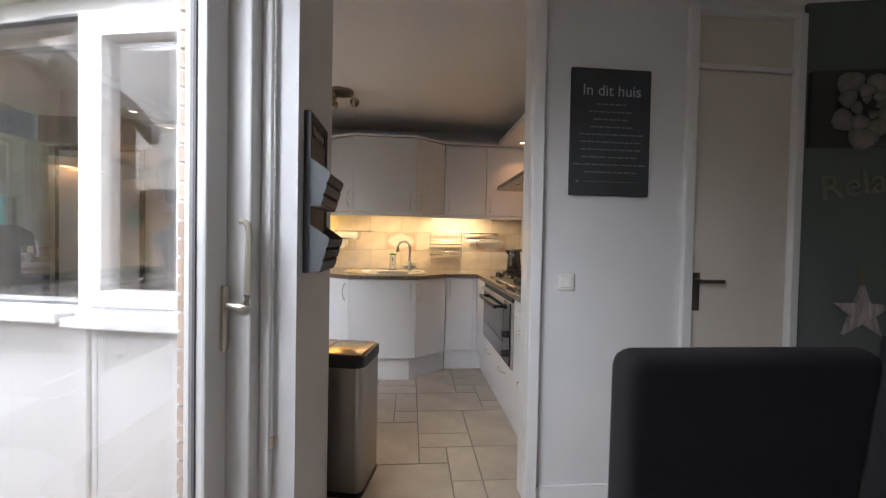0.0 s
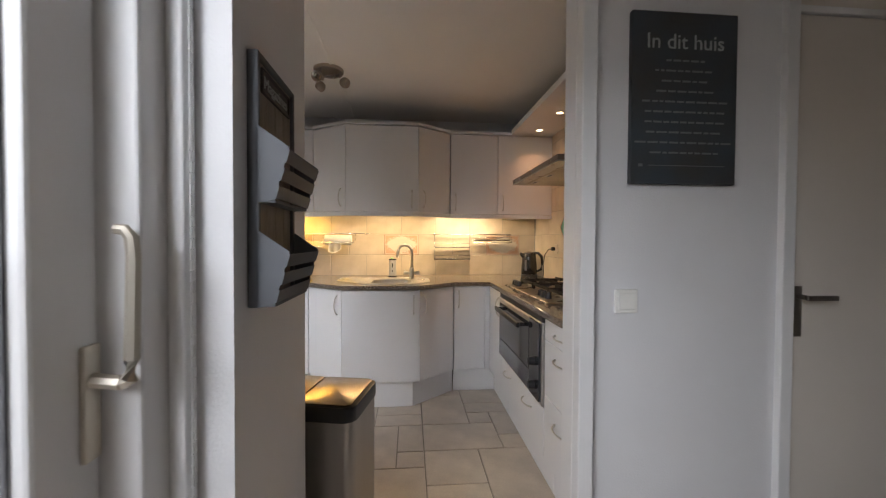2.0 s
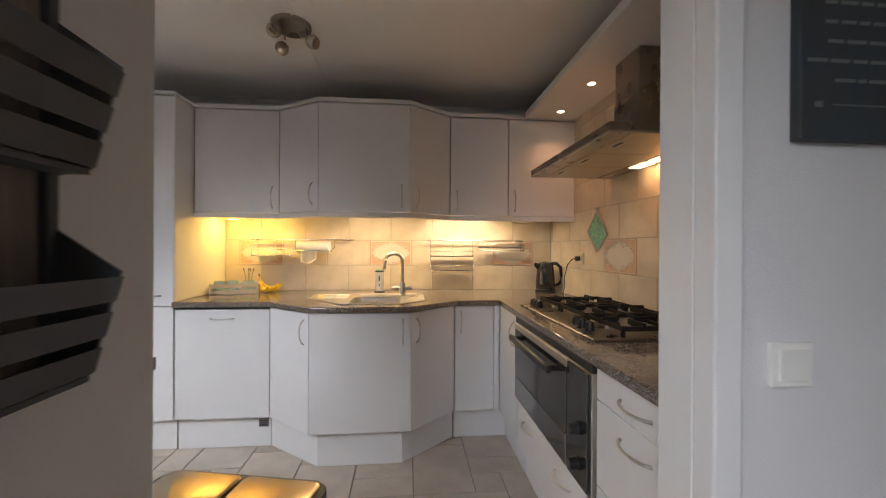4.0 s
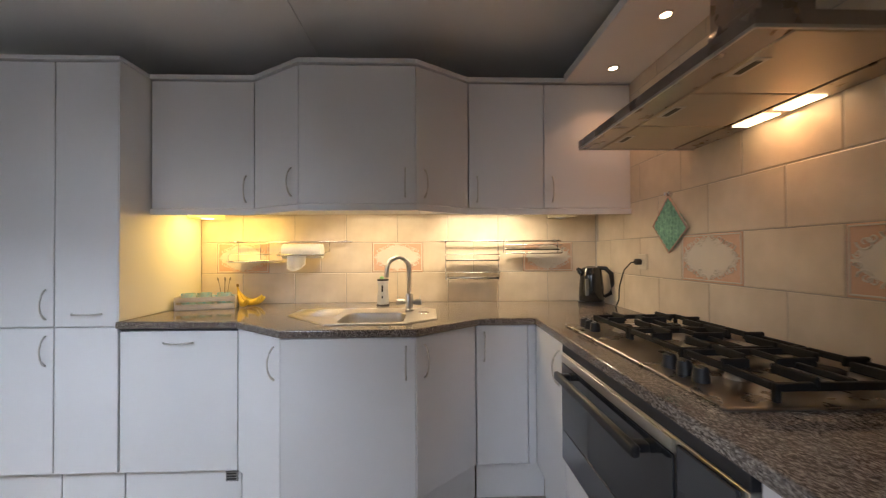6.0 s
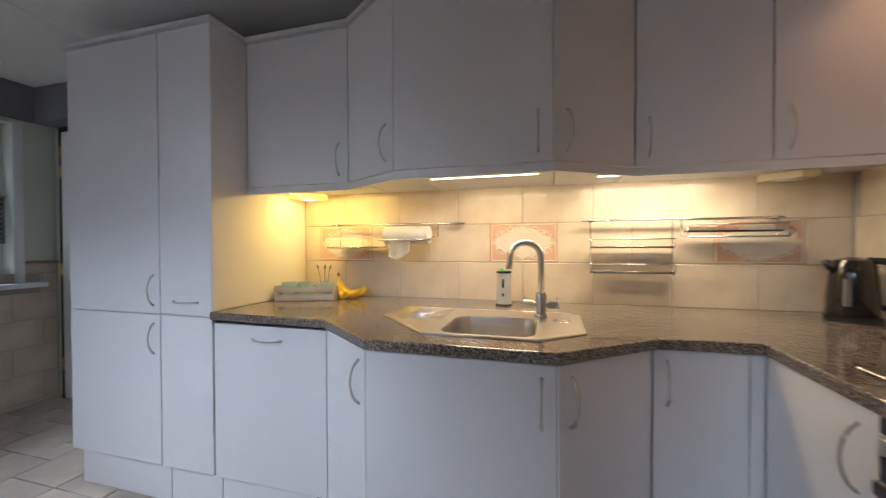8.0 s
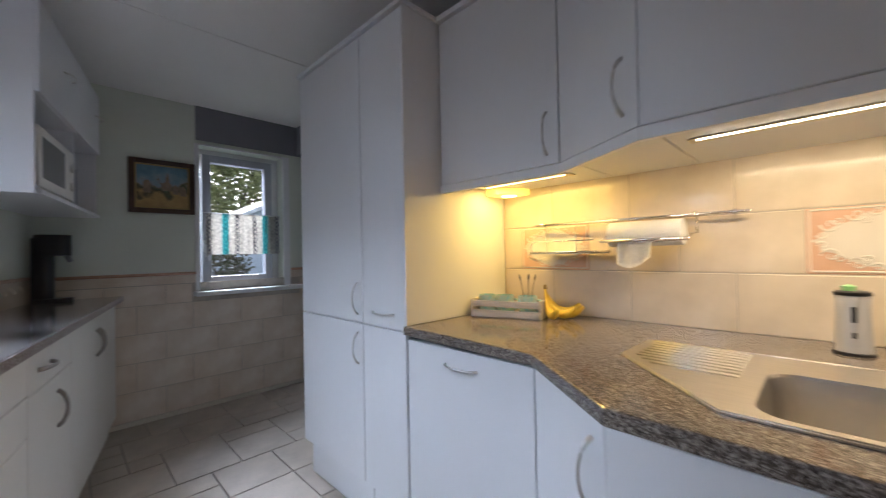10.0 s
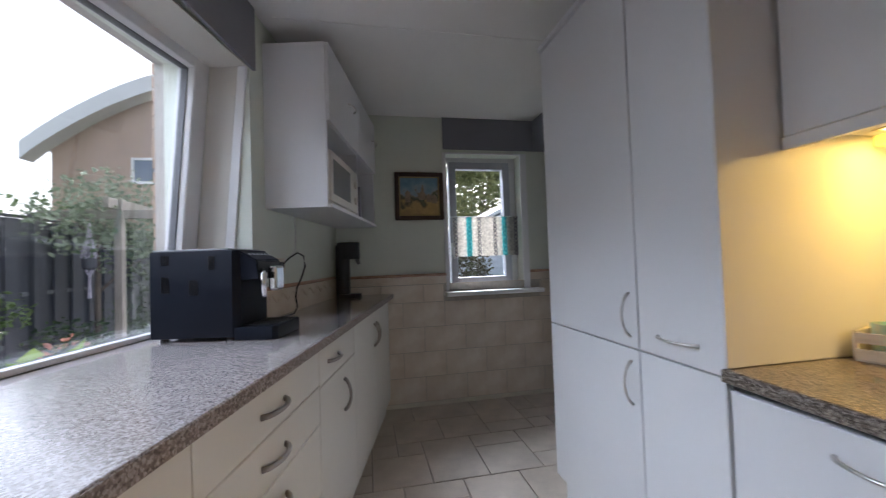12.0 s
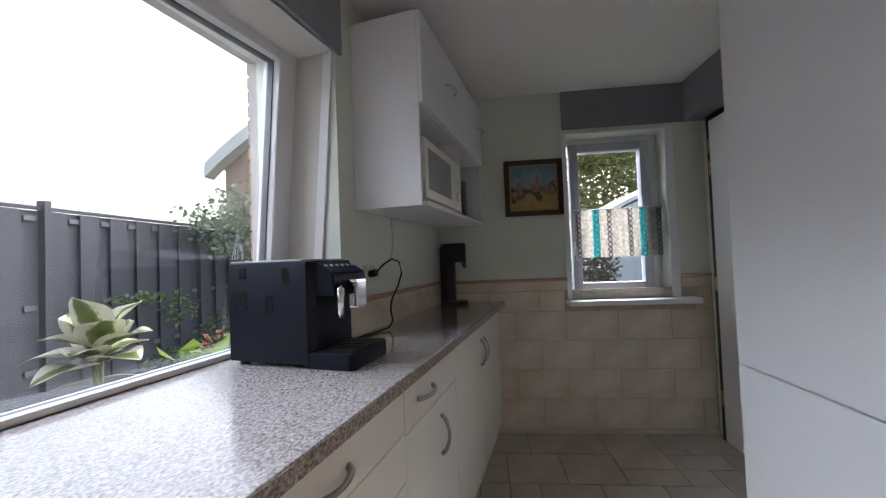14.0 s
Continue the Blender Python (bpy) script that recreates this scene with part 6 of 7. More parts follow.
for z0 in (0.0, 0.218):
    sides = [(0.018, z0), (0.055, z0 + 0.008), (0.086, z0 + 0.118), (0.018, z0 + 0.165)]
    for y0 in (0.0, RW - 0.004):
        b = B()
        v0 = [b.verts.new((x, y0, z)) for x, z in sides]
        v1 = [b.verts.new((x, y0 + 0.004, z)) for x, z in sides]
        b.faces.new(v0)
        b.faces.new(v1)
        for i in range(4):
            b.faces.new((v0[i], v0[(i + 1) % 4], v1[(i + 1) % 4], v1[i]))
        pk = part("pocket_side", b, RKM, mr_, "grey metal pocket side")
    for k in range(3):
        t0, t1 = 0.02 + k * 0.345, 0.26 + k * 0.345
        b = B()
        q0 = (0.055 + 0.031 * t0, z0 + 0.008 + 0.11 * t0)
        q1 = (0.055 + 0.031 * t1, z0 + 0.008 + 0.11 * t1)
        prof = [(q0[0], q0[1]), (q0[0] + 0.003, q0[1]), (q1[0] + 0.003, q1[1]), (q1[0], q1[1])]
        a_ = [b.verts.new((x, 0.0, z)) for x, z in prof]
        c_ = [b.verts.new((x, RW, z)) for x, z in prof]
        b.faces.new(a_)
        b.faces.new(c_)
        for i in range(4):
            b.faces.new((a_[i], a_[(i + 1) % 4], c_[(i + 1) % 4], c_[i]))
        part("slat", b, RKM, pk)
    b = B()
    box(b, 0.018, 0.056, 0.004, RW - 0.004, z0 + 0.002, z0 + 0.008)
    part("pocket_floor", b, RKM, pk)
b = B()
ring(b, 0.032, RW - 0.032, 0.458, 0.512, 0.007, 0.016, 0.022, "y", 0.002)
box(b, 0.015, 0.018, 0.038, RW - 0.038, 0.463, 0.507)
lp = part("label_plate", b, mat("dark_plate", (0.03, 0.025, 0.025), 0.5), mr_, "dark label plate")


def lettering(body, size, m, material, parent, extrude=0.001, name="lettering", align="CENTER"):
    cu = bpy.data.curves.new(name, "FONT")
    cu.body, cu.size, cu.extrude, cu.align_x, cu.align_y = body, size, extrude, align, "CENTER"
    cu.materials.append(material)
    ob = new(name, cu)
    ob.parent = parent
    ob.matrix_local = m
    return ob


PALE = mat("pale_lettering", (0.40, 0.42, 0.42), 0.7)
lettering("Magazines", 0.038, Matrix.Translation((0.0185, RW / 2, 0.485)) @ Matrix.Rotation(radians(90), 4, "Z") @ Matrix.Rotation(radians(90), 4, "X"), PALE, lp)

sg = thing("wall_sign", "dark blue-grey house rules sign board with white lettering", "sign", m=Matrix.Translation((1.19, 2.15, 1.742)))
b = B()
box(b, -0.192, 0.192, -0.022, 0, -0.294, 0.294, 0.003)
board = part("board", b, mat("slate_board", (0.035, 0.048, 0.06), 0.55, var=0.25, scale=5, stain=(0.05, 0.045, 0.04), bump=0.15), sg, "dark slate-coloured board")
RX = Matrix.Rotation(radians(90), 4, "X")
lettering("In dit huis", 0.072, Matrix.Translation((0, -0.0225, 0.19)) @ RX, PALE, sg)
rl = random.Random(3)
for i in range(10):
    w_ = (0.07, 0.11, 0.085, 0.105, 0.155, 0.145, 0.145, 0.14, 0.18, 0.125)[i]
    b = B()
    x = -w_
    while x < w_ - 0.01:
        k = rl.uniform(0.012, 0.04)
        box(b, x, min(x + k, w_), -0.0232, -0.0222, 0.125 - i * 0.035, 0.131 - i * 0.035)
        x += k + 0.007
    part("text_line", b, mat("faint_lettering", (0.19, 0.20, 0.205), 0.7), board, "faint pale line of small text")
b = B()
box(b, -0.13, 0.15, -0.0232, -0.0222, -0.232, -0.230)
box(b, -0.165, -0.150, -0.0232, -0.0222, -0.236, -0.226)
part("rule_line", b, MATS["faint_lettering"], board)

sw = thing("light_switch", "white square rocker light switch", "switch", m=Matrix.Translation((0.997, 2.15, 1.041)))
b = B()
box(b, -0.041, 0.041, -0.012, 0, -0.041, 0.041, 0.004)
part("plate", b, mat("white_plastic", (0.84, 0.83, 0.79), 0.3), sw)
b = B()
box(b, -0.029, 0.029, -0.018, -0.011, -0.029, 0.029, 0.003)
part("rocker", b, MATS["white_plastic"], sw)

# bead chain of a blind
ch = thing("blind_chain", "white bead chain of a roller blind with a weight", "chain")
b = B()
for yo in (1.612, 1.622):
    tube(b, [(-0.150, yo, 0.60), (-0.150, yo, 2.30)], 0.0012, 5)
part("cord", b, TRIM, ch)
BEAD = B()
for i in range(85):
    for yo in (1.612, 1.622):
        lathe(BEAD, [(0.0, -0.003), (0.0028, 0.0), (0.0, 0.003)], 6, (-0.150, yo, 0.61 + i * 0.02))
tagged(part("beads", BEAD, TRIM, ch), kind="stuff")
b = B()
box(b, -0.156, -0.144, 1.606, 1.628, 0.57, 0.605, 0.002)
part("weight", b, mat("beige_weight", (0.45, 0.36, 0.26), 0.5), ch)

# dining chairs
VEL = mat("black_velvet", (0.008, 0.008, 0.010), 0.9, var=0.2, scale=5, bump=0.2, bscale=300, spec=0.08)


def dining_chair(m, label):
    c = thing("dining_chair", label, "chair", "dining chairs", m=m)
    b = B()
    box(b, -0.185, 0.185, -0.028, 0.028, 0.44, 1.065, 0.026, 4)
    for v in b.verts:
        t = (v.co.z - 0.44) / 0.625
        v.co.x *= 0.86 + 0.14 * t
        v.co.y += -0.05 * t * t + 0.018 * math.cos(v.co.x / 0.185 * 1.4) - 0.02
    part("backrest", b, VEL, c, "black upholstered backrest", smooth=40)
    b = B()
    box(b, -0.20, 0.20, 0.0, 0.43, 0.40, 0.48, 0.03, 4)
    part("seat", b, VEL, c, "black upholstered seat", smooth=40)
    for x in (-0.17, 0.17):
        for y in (0.03, 0.39):
            b = B()
            tube(b, [(x, y, 0.41), (x * 1.1, y + (0.02 if y > 0.2 else -0.03), -0.018)], [0.016, 0.011], 10)
            part("leg", b, BLACK, c, "black leg", smooth=True)
    return c


dining_chair(Matrix.Translation((0.719, 0.945, 0.018)) @ Matrix.Rotation(radians(0), 4, "Z"), "black velvet dining chair with a high upholstered back")
dining_chair(Matrix.Translation((1.25, 1.05, 0.018)) @ Matrix.Rotation(radians(4), 4, "Z"), "black velvet dining chair beside another one")

# decorations on the dark green wall
GWM = gw
rp = thing("rose_relief_picture", "square dark canvas with a pale carved rose", "picture", m=GWM @ Matrix.Translation((0.29, 0, 1.89)))
b = B()
box(b, -0.28, 0.28, -0.03, 0, -0.18, 0.18, 0.004)
part("canvas", b, mat("dark_canvas", (0.05, 0.05, 0.05), 0.7, var=0.15), rp, "dark canvas")
PET = mat("pale_carved_petal", (0.42, 0.38, 0.35), 0.7, var=0.2, scale=20, bump=0.4)
for i in range(17):
    a = i * 2.4
    r0 = 0.018 + 0.007 * i
    L = 0.03 + 0.0052 * i
    b = B()
    g_ = []
    for u_ in range(5):
        row = []
        for v_ in range(5):
            s_, t_ = (u_ / 4 - 0.5), v_ / 4
            wd = L * 1.25 * math.sin(math.pi * (0.15 + 0.8 * t_)) ** 0.7
            px, pz = s_ * wd, t_ * L
            out_ = -0.034 - 0.03 * (1 - i / 17) - 0.014 * math.sin(math.pi * t_) + 0.02 * s_ * s_
            ca, sa = math.cos(a), math.sin(a)
            rr = r0 * 0.75 + pz
            row.append(b.verts.new((-0.05 + ca * rr - sa * px, out_, sa * rr + ca * px)))
        g_.append(row)
    for u_ in range(4):
        for v_ in range(4):
            b.faces.new((g_[u_][v_], g_[u_ + 1][v_], g_[u_ + 1][v_ + 1], g_[u_][v_ + 1]))
    bmesh.ops.solidify(b, geom=b.faces[:], thickness=0.004)
    part("petal", b, PET, rp, "pale carved petal", smooth=True)
rw = thing("word_ornament", "grey wooden script word ornament on the wall", "ornament", m=GWM @ Matrix.Translation((0.15, -0.008, 1.50)))
WOODG = mat("grey_green_wood", (0.20, 0.20, 0.15), 0.7, var=0.15)
lettering("Relax", 0.17, Matrix.Rotation(radians(-10), 4, "Y") @ RX, WOODG, rw, 0.006, align="LEFT").location.x -= 0.08
st_ = thing("star_ornament", "weathered whitewashed wooden star hanging on a ribbon", "ornament", m=GWM @ Matrix.Translation((0.265, -0.012, 0.915)))
STARW = mat("whitewashed_driftwood", (0.38, 0.34, 0.33), 0.8, var=0.3, scale=9, stretch=(6, 1, 1), stain=(0.18, 0.15, 0.14), bump=0.6, bscale=60)
for k in range(5):
    b = B()
    a0 = radians(90 + 72 * k)
    P0, P1 = (0.135 * math.cos(a0), 0.135 * math.sin(a0)), (0.055 * math.cos(a0 + radians(36)), 0.055 * math.sin(a0 + radians(36)))
    P2 = (0.055 * math.cos(a0 - radians(36)), 0.055 * math.sin(a0 - radians(36)))
    f0 = [b.verts.new((x, -0.018 - 0.003 * (k % 2), z)) for x, z in (P0, P1, (0, 0), P2)]
    f1 = [b.verts.new((x, 0.0, z)) for x, z in (P0, P1, (0, 0), P2)]
    b.faces.new(f0)
    b.faces.new(f1)
    for i in range(4):
        b.faces.new((f0[i], f0[(i + 1) % 4], f1[(i + 1) % 4], f1[i]))
    part("star_arm", b, STARW, st_)
b = B()
tube(b, [(0, -0.008, 0.13), (-0.01, -0.006, 0.19), (-0.012, 0.004, 0.23), (0.004, -0.004, 0.19), (0.004, -0.008, 0.13)], 0.004, 6)
part("ribbon", b, mat("jute_ribbon", (0.20, 0.14, 0.09), 0.9), st_)

# ---- outside: brickwork beside the windows ----
b = B()
box(b, -0.30, S0 - 0.002, -0.445, -0.40, 0, 2.6)
box(b, S1 + 0.002, 2.25, -0.445, -0.40, 0, 2.6)
box(b, S0 - 0.002, S1 + 0.002, -0.445, -0.40, SZ1 + 0.002, 2.6)
part("mortar_bed", b, MORTAR, ww, "pale mortar")
BRK = {}


def brick_mesh(L):
    if L not in BRK:
        bm = B()
        box(bm, 0.0, L, -0.014, 0.045, 0.0, 0.052, 0.003, 1)
        BRK[L] = finish("brick", bm, BRICK)
    return BRK[L]


for k in range(38):
    z = 0.01 + k * 0.0635
    for s0, L in (((S1 + 0.004, 0.10), (S1 + 0.114, 0.205), (S1 + 0.329, 0.10)) if k % 2 else ((S1 + 0.004, 0.205), (S1 + 0.219, 0.205))):
        lay(brick_mesh(L), ww, (s0, -0.446, z), "brick")
    for s0, L in (((S0 - 0.104, 0.10),) if k % 2 else ((S0 - 0.209, 0.205),)):
        lay(brick_mesh(L), ww, (s0, -0.446, z), "brick")

# ---- garden ----
GZ = -0.10
single("ground", box(B(), -400, 400, -400, 400, GZ - 0.3, GZ - 0.02), mat("garden_soil_grass", (0.07, 0.085, 0.04), 0.95, var=0.3, scale=0.8, fine=0.3, bscale=12), "grass and soil reaching the horizon", "ground", kind="structure")
pv = single("pavement", box(B(), -6.2, -0.42, -0.45, 2.6, GZ - 0.02, GZ), mat("grey_paving", (0.22, 0.21, 0.20), 0.85, var=0.12, scale=3, fine=0.12, bscale=60, bump=0.3), "grey paved garden terrace", "pavement", kind="structure")

FEN = mat("anthracite_fence_board", (0.058, 0.061, 0.075), 0.6, var=0.12, scale=3, stretch=(6, 6, 0.6), island=0.1)
FPO = mat("anthracite_fence_post", (0.058, 0.061, 0.073), 0.5, var=0.08)
FCL = mat("grey_fence_clip", (0.13, 0.135, 0.15), 0.5)
bmF, bmC = B(), B()
box(bmF, 0, 0.178, -0.010, 0.010, 0.04, 1.89, 0.002, 1)
F_ME = finish("fence_board", bmF, FEN)
box(bmC, 0, 0.09, -0.006, 0.006, 0, 0.045, 0.001, 1)
C_ME = finish("clip", bmC, FCL)
FYY = -0.55
fence_first = thing("fence_panel", "anthracite vertical board garden fence panel", "fence", "fence panels", m=Matrix.Translation((-3.62, FYY, GZ)))
for i in range(12):
    lay(F_ME, fence_first, (0.03 + i * 0.145, 0.016 if i % 2 else -0.016, 0.0), "fence_board")
for i in range(0, 12, 2):
    for z in (0.52, 1.05, 1.80):
        lay(C_ME, fence_first, (0.03 + i * 0.145 + 0.03, 0.012, z), "clip")
b = B()
box(b, 0.02, 1.78, -0.02, 0.02, 1.90, 1.93, 0.003)
part("top_rail", b, FPO, fence_first, "grey top rail")
b = B()
box(b, -0.035, 0.02, -0.035, 0.045, 0, 1.98, 0.004)
part("post", b, FPO, fence_first, "grey post")
for i in (-3, -2, -1, 1, 2, 3, 4):
    copy_thing(fence_first, Matrix.Translation((-3.62 + 1.8 * i, FYY, GZ)))


def leaves(name, label, category, blobs, count, size, colors, seed, kind="", spread=1.0, parent=None):
    """A crown of many small leaves in uneven clumps. blobs: (x, y, z, rx, ry, rz)."""
    r = random.Random(seed)
    verts, faces = [], []
    for i in range(count):
        x, y, z, rx, ry, rz = blobs[r.randrange(len(blobs))]
        d = Vector((r.gauss(0, 1), r.gauss(0, 1), r.gauss(0, 1))).normalized() * (r.random() ** 0.45)
        c = Vector((x + d.x * rx, y + d.y * ry, z + d.z * rz))
        a = Vector((r.gauss(0, 1), r.gauss(0, 1), r.gauss(0, 0.6))).normalized()
        n = a.cross(Vector((r.gauss(0, 1), r.gauss(0, 1), r.gauss(0, 1)))).normalized()
        L = size * r.uniform(0.6, 1.3)
        w = L * 0.28
        up = a.cross(n) * (L * 0.08)
        k = len(verts)
        verts += [tuple(c), tuple(c + a * L * 0.5 + n * w + up), tuple(c + a * L), tuple(c + a * L * 0.5 - n * w + up)]
        faces += [(k, k + 1, k + 2), (k, k + 2, k + 3)]
    me = bpy.data.meshes.new(name)
    me.from_pydata(verts, [], faces)
    m = bpy.data.materials.new(name + "_leaf")
    m.use_nodes = True
    nn, l = m.node_tree.nodes, m.node_tree.links
    g = nn.new("ShaderNodeNewGeometry")
    rp_ = nn.new("ShaderNodeValToRGB")
    rp_.color_ramp.elements[0].color = (*colors[0], 1)
    rp_.color_ramp.elements[1].color = (*colors[-1], 1)
    if len(colors) > 2:
        e = rp_.color_ramp.elements.new(0.5)
        e.color = (*colors[1], 1)
    l.new(g.outputs["Random Per Island"], rp_.inputs[0])
    pb = nn["Principled BSDF"]
    l.new(rp_.outputs[0], pb.inputs["Base Color"])
    pb.inputs["Roughness"].default_value = 0.55
    tr = nn.new("ShaderNodeBsdfTranslucent")
    l.new(rp_.outputs[0], tr.inputs[0])
    mx = nn.new("ShaderNodeMixShader")
    mx.inputs[0].default_value = 0.3
    l.new(pb.outputs[0], mx.inputs[1])
    l.new(tr.outputs[0], mx.inputs[2])
    l.new(mx.outputs[0], nn["Material Output"].inputs[0])
    me.materials.append(m)
    ob = new("crown" if parent else name, me)
    if parent:
        ob.parent = parent
        return ob
    return tagged(ob, label, category, kind=kind)


BARK = mat("grey_brown_bark", (0.12, 0.095, 0.075), 0.9, var=0.25, scale=14, bump=0.6, bscale=40)


def limbs(parent, base, top, blobs, r0, seed):
    r = random.Random(seed)
    base, top = Vector(base), Vector(top)
    b = B()
    pts = [base.lerp(top, t) + Vector((r.uniform(-1, 1), r.uniform(-1, 1), 0)) * 0.04 * (top - base).length * t for t in (0, 0.25, 0.5, 0.75, 1)]
    tube(b, pts, [r0, r0 * 0.8, r0 * 0.65, r0 * 0.5, r0 * 0.35], 8)
    part("trunk", b, BARK, parent, "tapered trunk", smooth=True)
    for x, y, z, rx, ry, rz in blobs:
        st = base.lerp(top, r.uniform(0.45, 0.95))
        e = Vector((x, y, z))
        b = B()
        mid = st.lerp(e, 0.5) + Vector((r.uniform(-1, 1), r.uniform(-1, 1), r.uniform(0, 1))) * 0.08 * (e - st).length
        tube(b, [st, mid, e], [r0 * 0.4, r0 * 0.25, r0 * 0.1], 6)
        part("limb", b, BARK, parent, smooth=True)


def tree(name, label, base, top, blobs, count, size, colors, r0, seed):
    t = thing(name, label, "tree")
    limbs(t, base, top, blobs, r0, seed)
    leaves(name, "", "", blobs, count, size, colors, seed, parent=t)
    return t


GREENS = [(0.10, 0.15, 0.08), (0.19, 0.24, 0.15), (0.32, 0.37, 0.26)]
tree("garden_tree", "loose grey-green garden shrub tree by the fence", (-5.7, -0.05, GZ), (-5.75, -0.15, 2.1),
     [(-5.8, 0.0, 2.1, 0.5, 0.45, 0.42), (-6.2, -0.2, 1.9, 0.6, 0.5, 0.5), (-5.2, 0.0, 1.8, 0.45, 0.4, 0.45), (-5.9, 0.2, 1.5, 0.5, 0.5, 0.5), (-6.5, 0.1, 1.4, 0.6, 0.5, 0.6)],
     2300, 0.075, GREENS, 0.045, 11)
tree("garden_tree", "tall thin leafy shrub behind the pergola", (-7.0, 0.5, GZ), (-7.0, 0.5, 2.3),
     [(-7.0, 0.5, 2.4, 0.6, 0.6, 0.5), (-7.3, 0.1, 1.9, 0.6, 0.6, 0.6), (-6.8, 0.9, 1.8, 0.6, 0.6, 0.7), (-7.2, 0.6, 3.0, 0.4, 0.4, 0.4), (-6.8, 0.5, 1.2, 0.6, 0.6, 0.6)],
     3400, 0.085, [(0.09, 0.13, 0.06), (0.17, 0.21, 0.11), (0.26, 0.30, 0.18)], 0.05, 12)
leaves("low_shrub", "low dark green ground shrub along the fence", "shrub", [(-4.6, -0.25, 0.15, 0.5, 0.2, 0.25), (-5.3, -0.1, 0.3, 0.5, 0.35, 0.4), (-6.0, 0.2, 0.4, 0.6, 0.5, 0.55)], 2600, 0.06, [(0.03, 0.06, 0.03), (0.06, 0.10, 0.04), (0.10, 0.15, 0.07)], 13)
leaves("bright_leaf_plant", "bright yellow-green large-leaved plant", "plant", [(-4.35, 0.32, 0.30, 0.28, 0.25, 0.22)], 46, 0.24, [(0.14, 0.26, 0.02), (0.22, 0.36, 0.03), (0.30, 0.42, 0.06)], 14)
leaves("flowering_plant", "small plant with orange-pink flowers", "plant", [(-4.7, 0.25, 0.42, 0.22, 0.2, 0.14)], 60, 0.07, [(0.55, 0.16, 0.08), (0.6, 0.3, 0.25), (0.10, 0.18, 0.05)], 15)
leaves("climbing_twig", "thin leafy twigs growing along the fence", "shrub", [(-4.3, -0.40, 0.95, 0.6, 0.06, 0.08), (-4.9, -0.38, 0.8, 0.3, 0.06, 0.25), (-5.3, -0.4, 1.9, 0.5, 0.1, 0.15)], 320, 0.065, [(0.10, 0.16, 0.05), (0.16, 0.22, 0.08)], 16)

# pergola with a hanging macrame ornament
pg = thing("pergola", "weathered grey wooden pergola post and beam", "pergola")
PGW = mat("weathered_grey_wood", (0.26, 0.23, 0.20), 0.85, var=0.2, scale=8, stretch=(8, 8, 0.8), bump=0.4)
b = B()
box(b, -5.45, -5.37, 0.28, 0.36, GZ, 2.02, 0.005)
part("post", b, PGW, pg)
b = B()
box(b, -6.6, -5.2, 0.27, 0.33, 1.90, 2.02, 0.005)
part("beam", b, PGW, pg)
b = B()
box(b, -5.47, -5.41, -0.5, 1.3, 1.80, 1.90, 0.005)
part("beam", b, PGW, pg)
mc = thing("macrame_hanger", "lilac macrame plant hanger on the pergola", "ornament", m=Matrix.Translation((-5.40, 0.02, 1.79)))
b = B()
for k in range(5):
    a = k * math.tau / 5
    tube(b, [(0, 0, 0), (0.02 * math.cos(a), 0.02 * math.sin(a), -0.2), (0.07 * math.cos(a), 0.07 * math.sin(a), -0.42), (0.05 * math.cos(a + 1), 0.05 * math.sin(a + 1), -0.55), (0, 0, -0.66), (0.015 * math.cos(a), 0.015 * math.sin(a), -0.9)], 0.008, 5)
part("cords", b, mat("lilac_cord", (0.42, 0.38, 0.46), 0.9), mc)
b = B()
lathe(b, [(0.04, -0.58), (0.065, -0.55), (0.07, -0.45), (0.06, -0.44)], 14)
part("pot", b, mat("dark_pot", (0.05, 0.05, 0.06), 0.5), mc)

# hosta in a pot, on the terrace close to the window
hs = thing("hosta_plant", "potted hosta with broad white-edged green leaves", "plant", m=Matrix.Translation((-2.86, 0.80, GZ)))
b = B()
lathe(b, [(0.16, 0.0), (0.20, 0.40), (0.22, 0.62), (0.225, 0.66), (0.20, 0.66), (0.19, 0.60)], 28)
part("pot", b, mat("grey_clay_pot", (0.20, 0.19, 0.18), 0.8, var=0.15), hs, "tall grey pot", smooth=40)
b = B()
lathe(b, [(0.198, 0.58), (0.0, 0.60)], 20)
part("soil", b, mat("dark_soil", (0.04, 0.03, 0.025), 0.95), hs)


def hosta_material():
    m = bpy.data.materials.new("hosta_leaf")
    m.use_nodes = True
    n, l = m.node_tree.nodes, m.node_tree.links
    at = n.new("ShaderNodeUVMap")
    sp = n.new("ShaderNodeSeparateXYZ")
    l.new(at.outputs[0], sp.inputs[0])
    nz = n.new("ShaderNodeTexNoise")
    nz.inputs["Scale"].default_value, nz.inputs["Detail"].default_value = 7, 5
    l.new(at.outputs[0], nz.inputs["Vector"])
    ad = n.new("ShaderNodeMath")
    ad.operation = "MULTIPLY_ADD"
    ad.inputs[1].default_value = 0.55
    l.new(nz.outputs["Fac"], ad.inputs[0])
    l.new(sp.outputs["X"], ad.inputs[2])
    r = n.new("ShaderNodeValToRGB")
    e = r.color_ramp.elements
    e[0].position, e[0].color = 0.58, (0.10, 0.15, 0.03, 1)
    e[1].position, e[1].color = 0.86, (0.70, 0.69, 0.58, 1)
    k = e.new(0.78)
    k.color = (0.24, 0.29, 0.08, 1)
    l.new(ad.outputs[0], r.inputs[0])
    l.new(r.outputs[0], n["Principled BSDF"].inputs["Base Color"])
    n["Principled BSDF"].inputs["Roughness"].default_value = 0.45
    return m


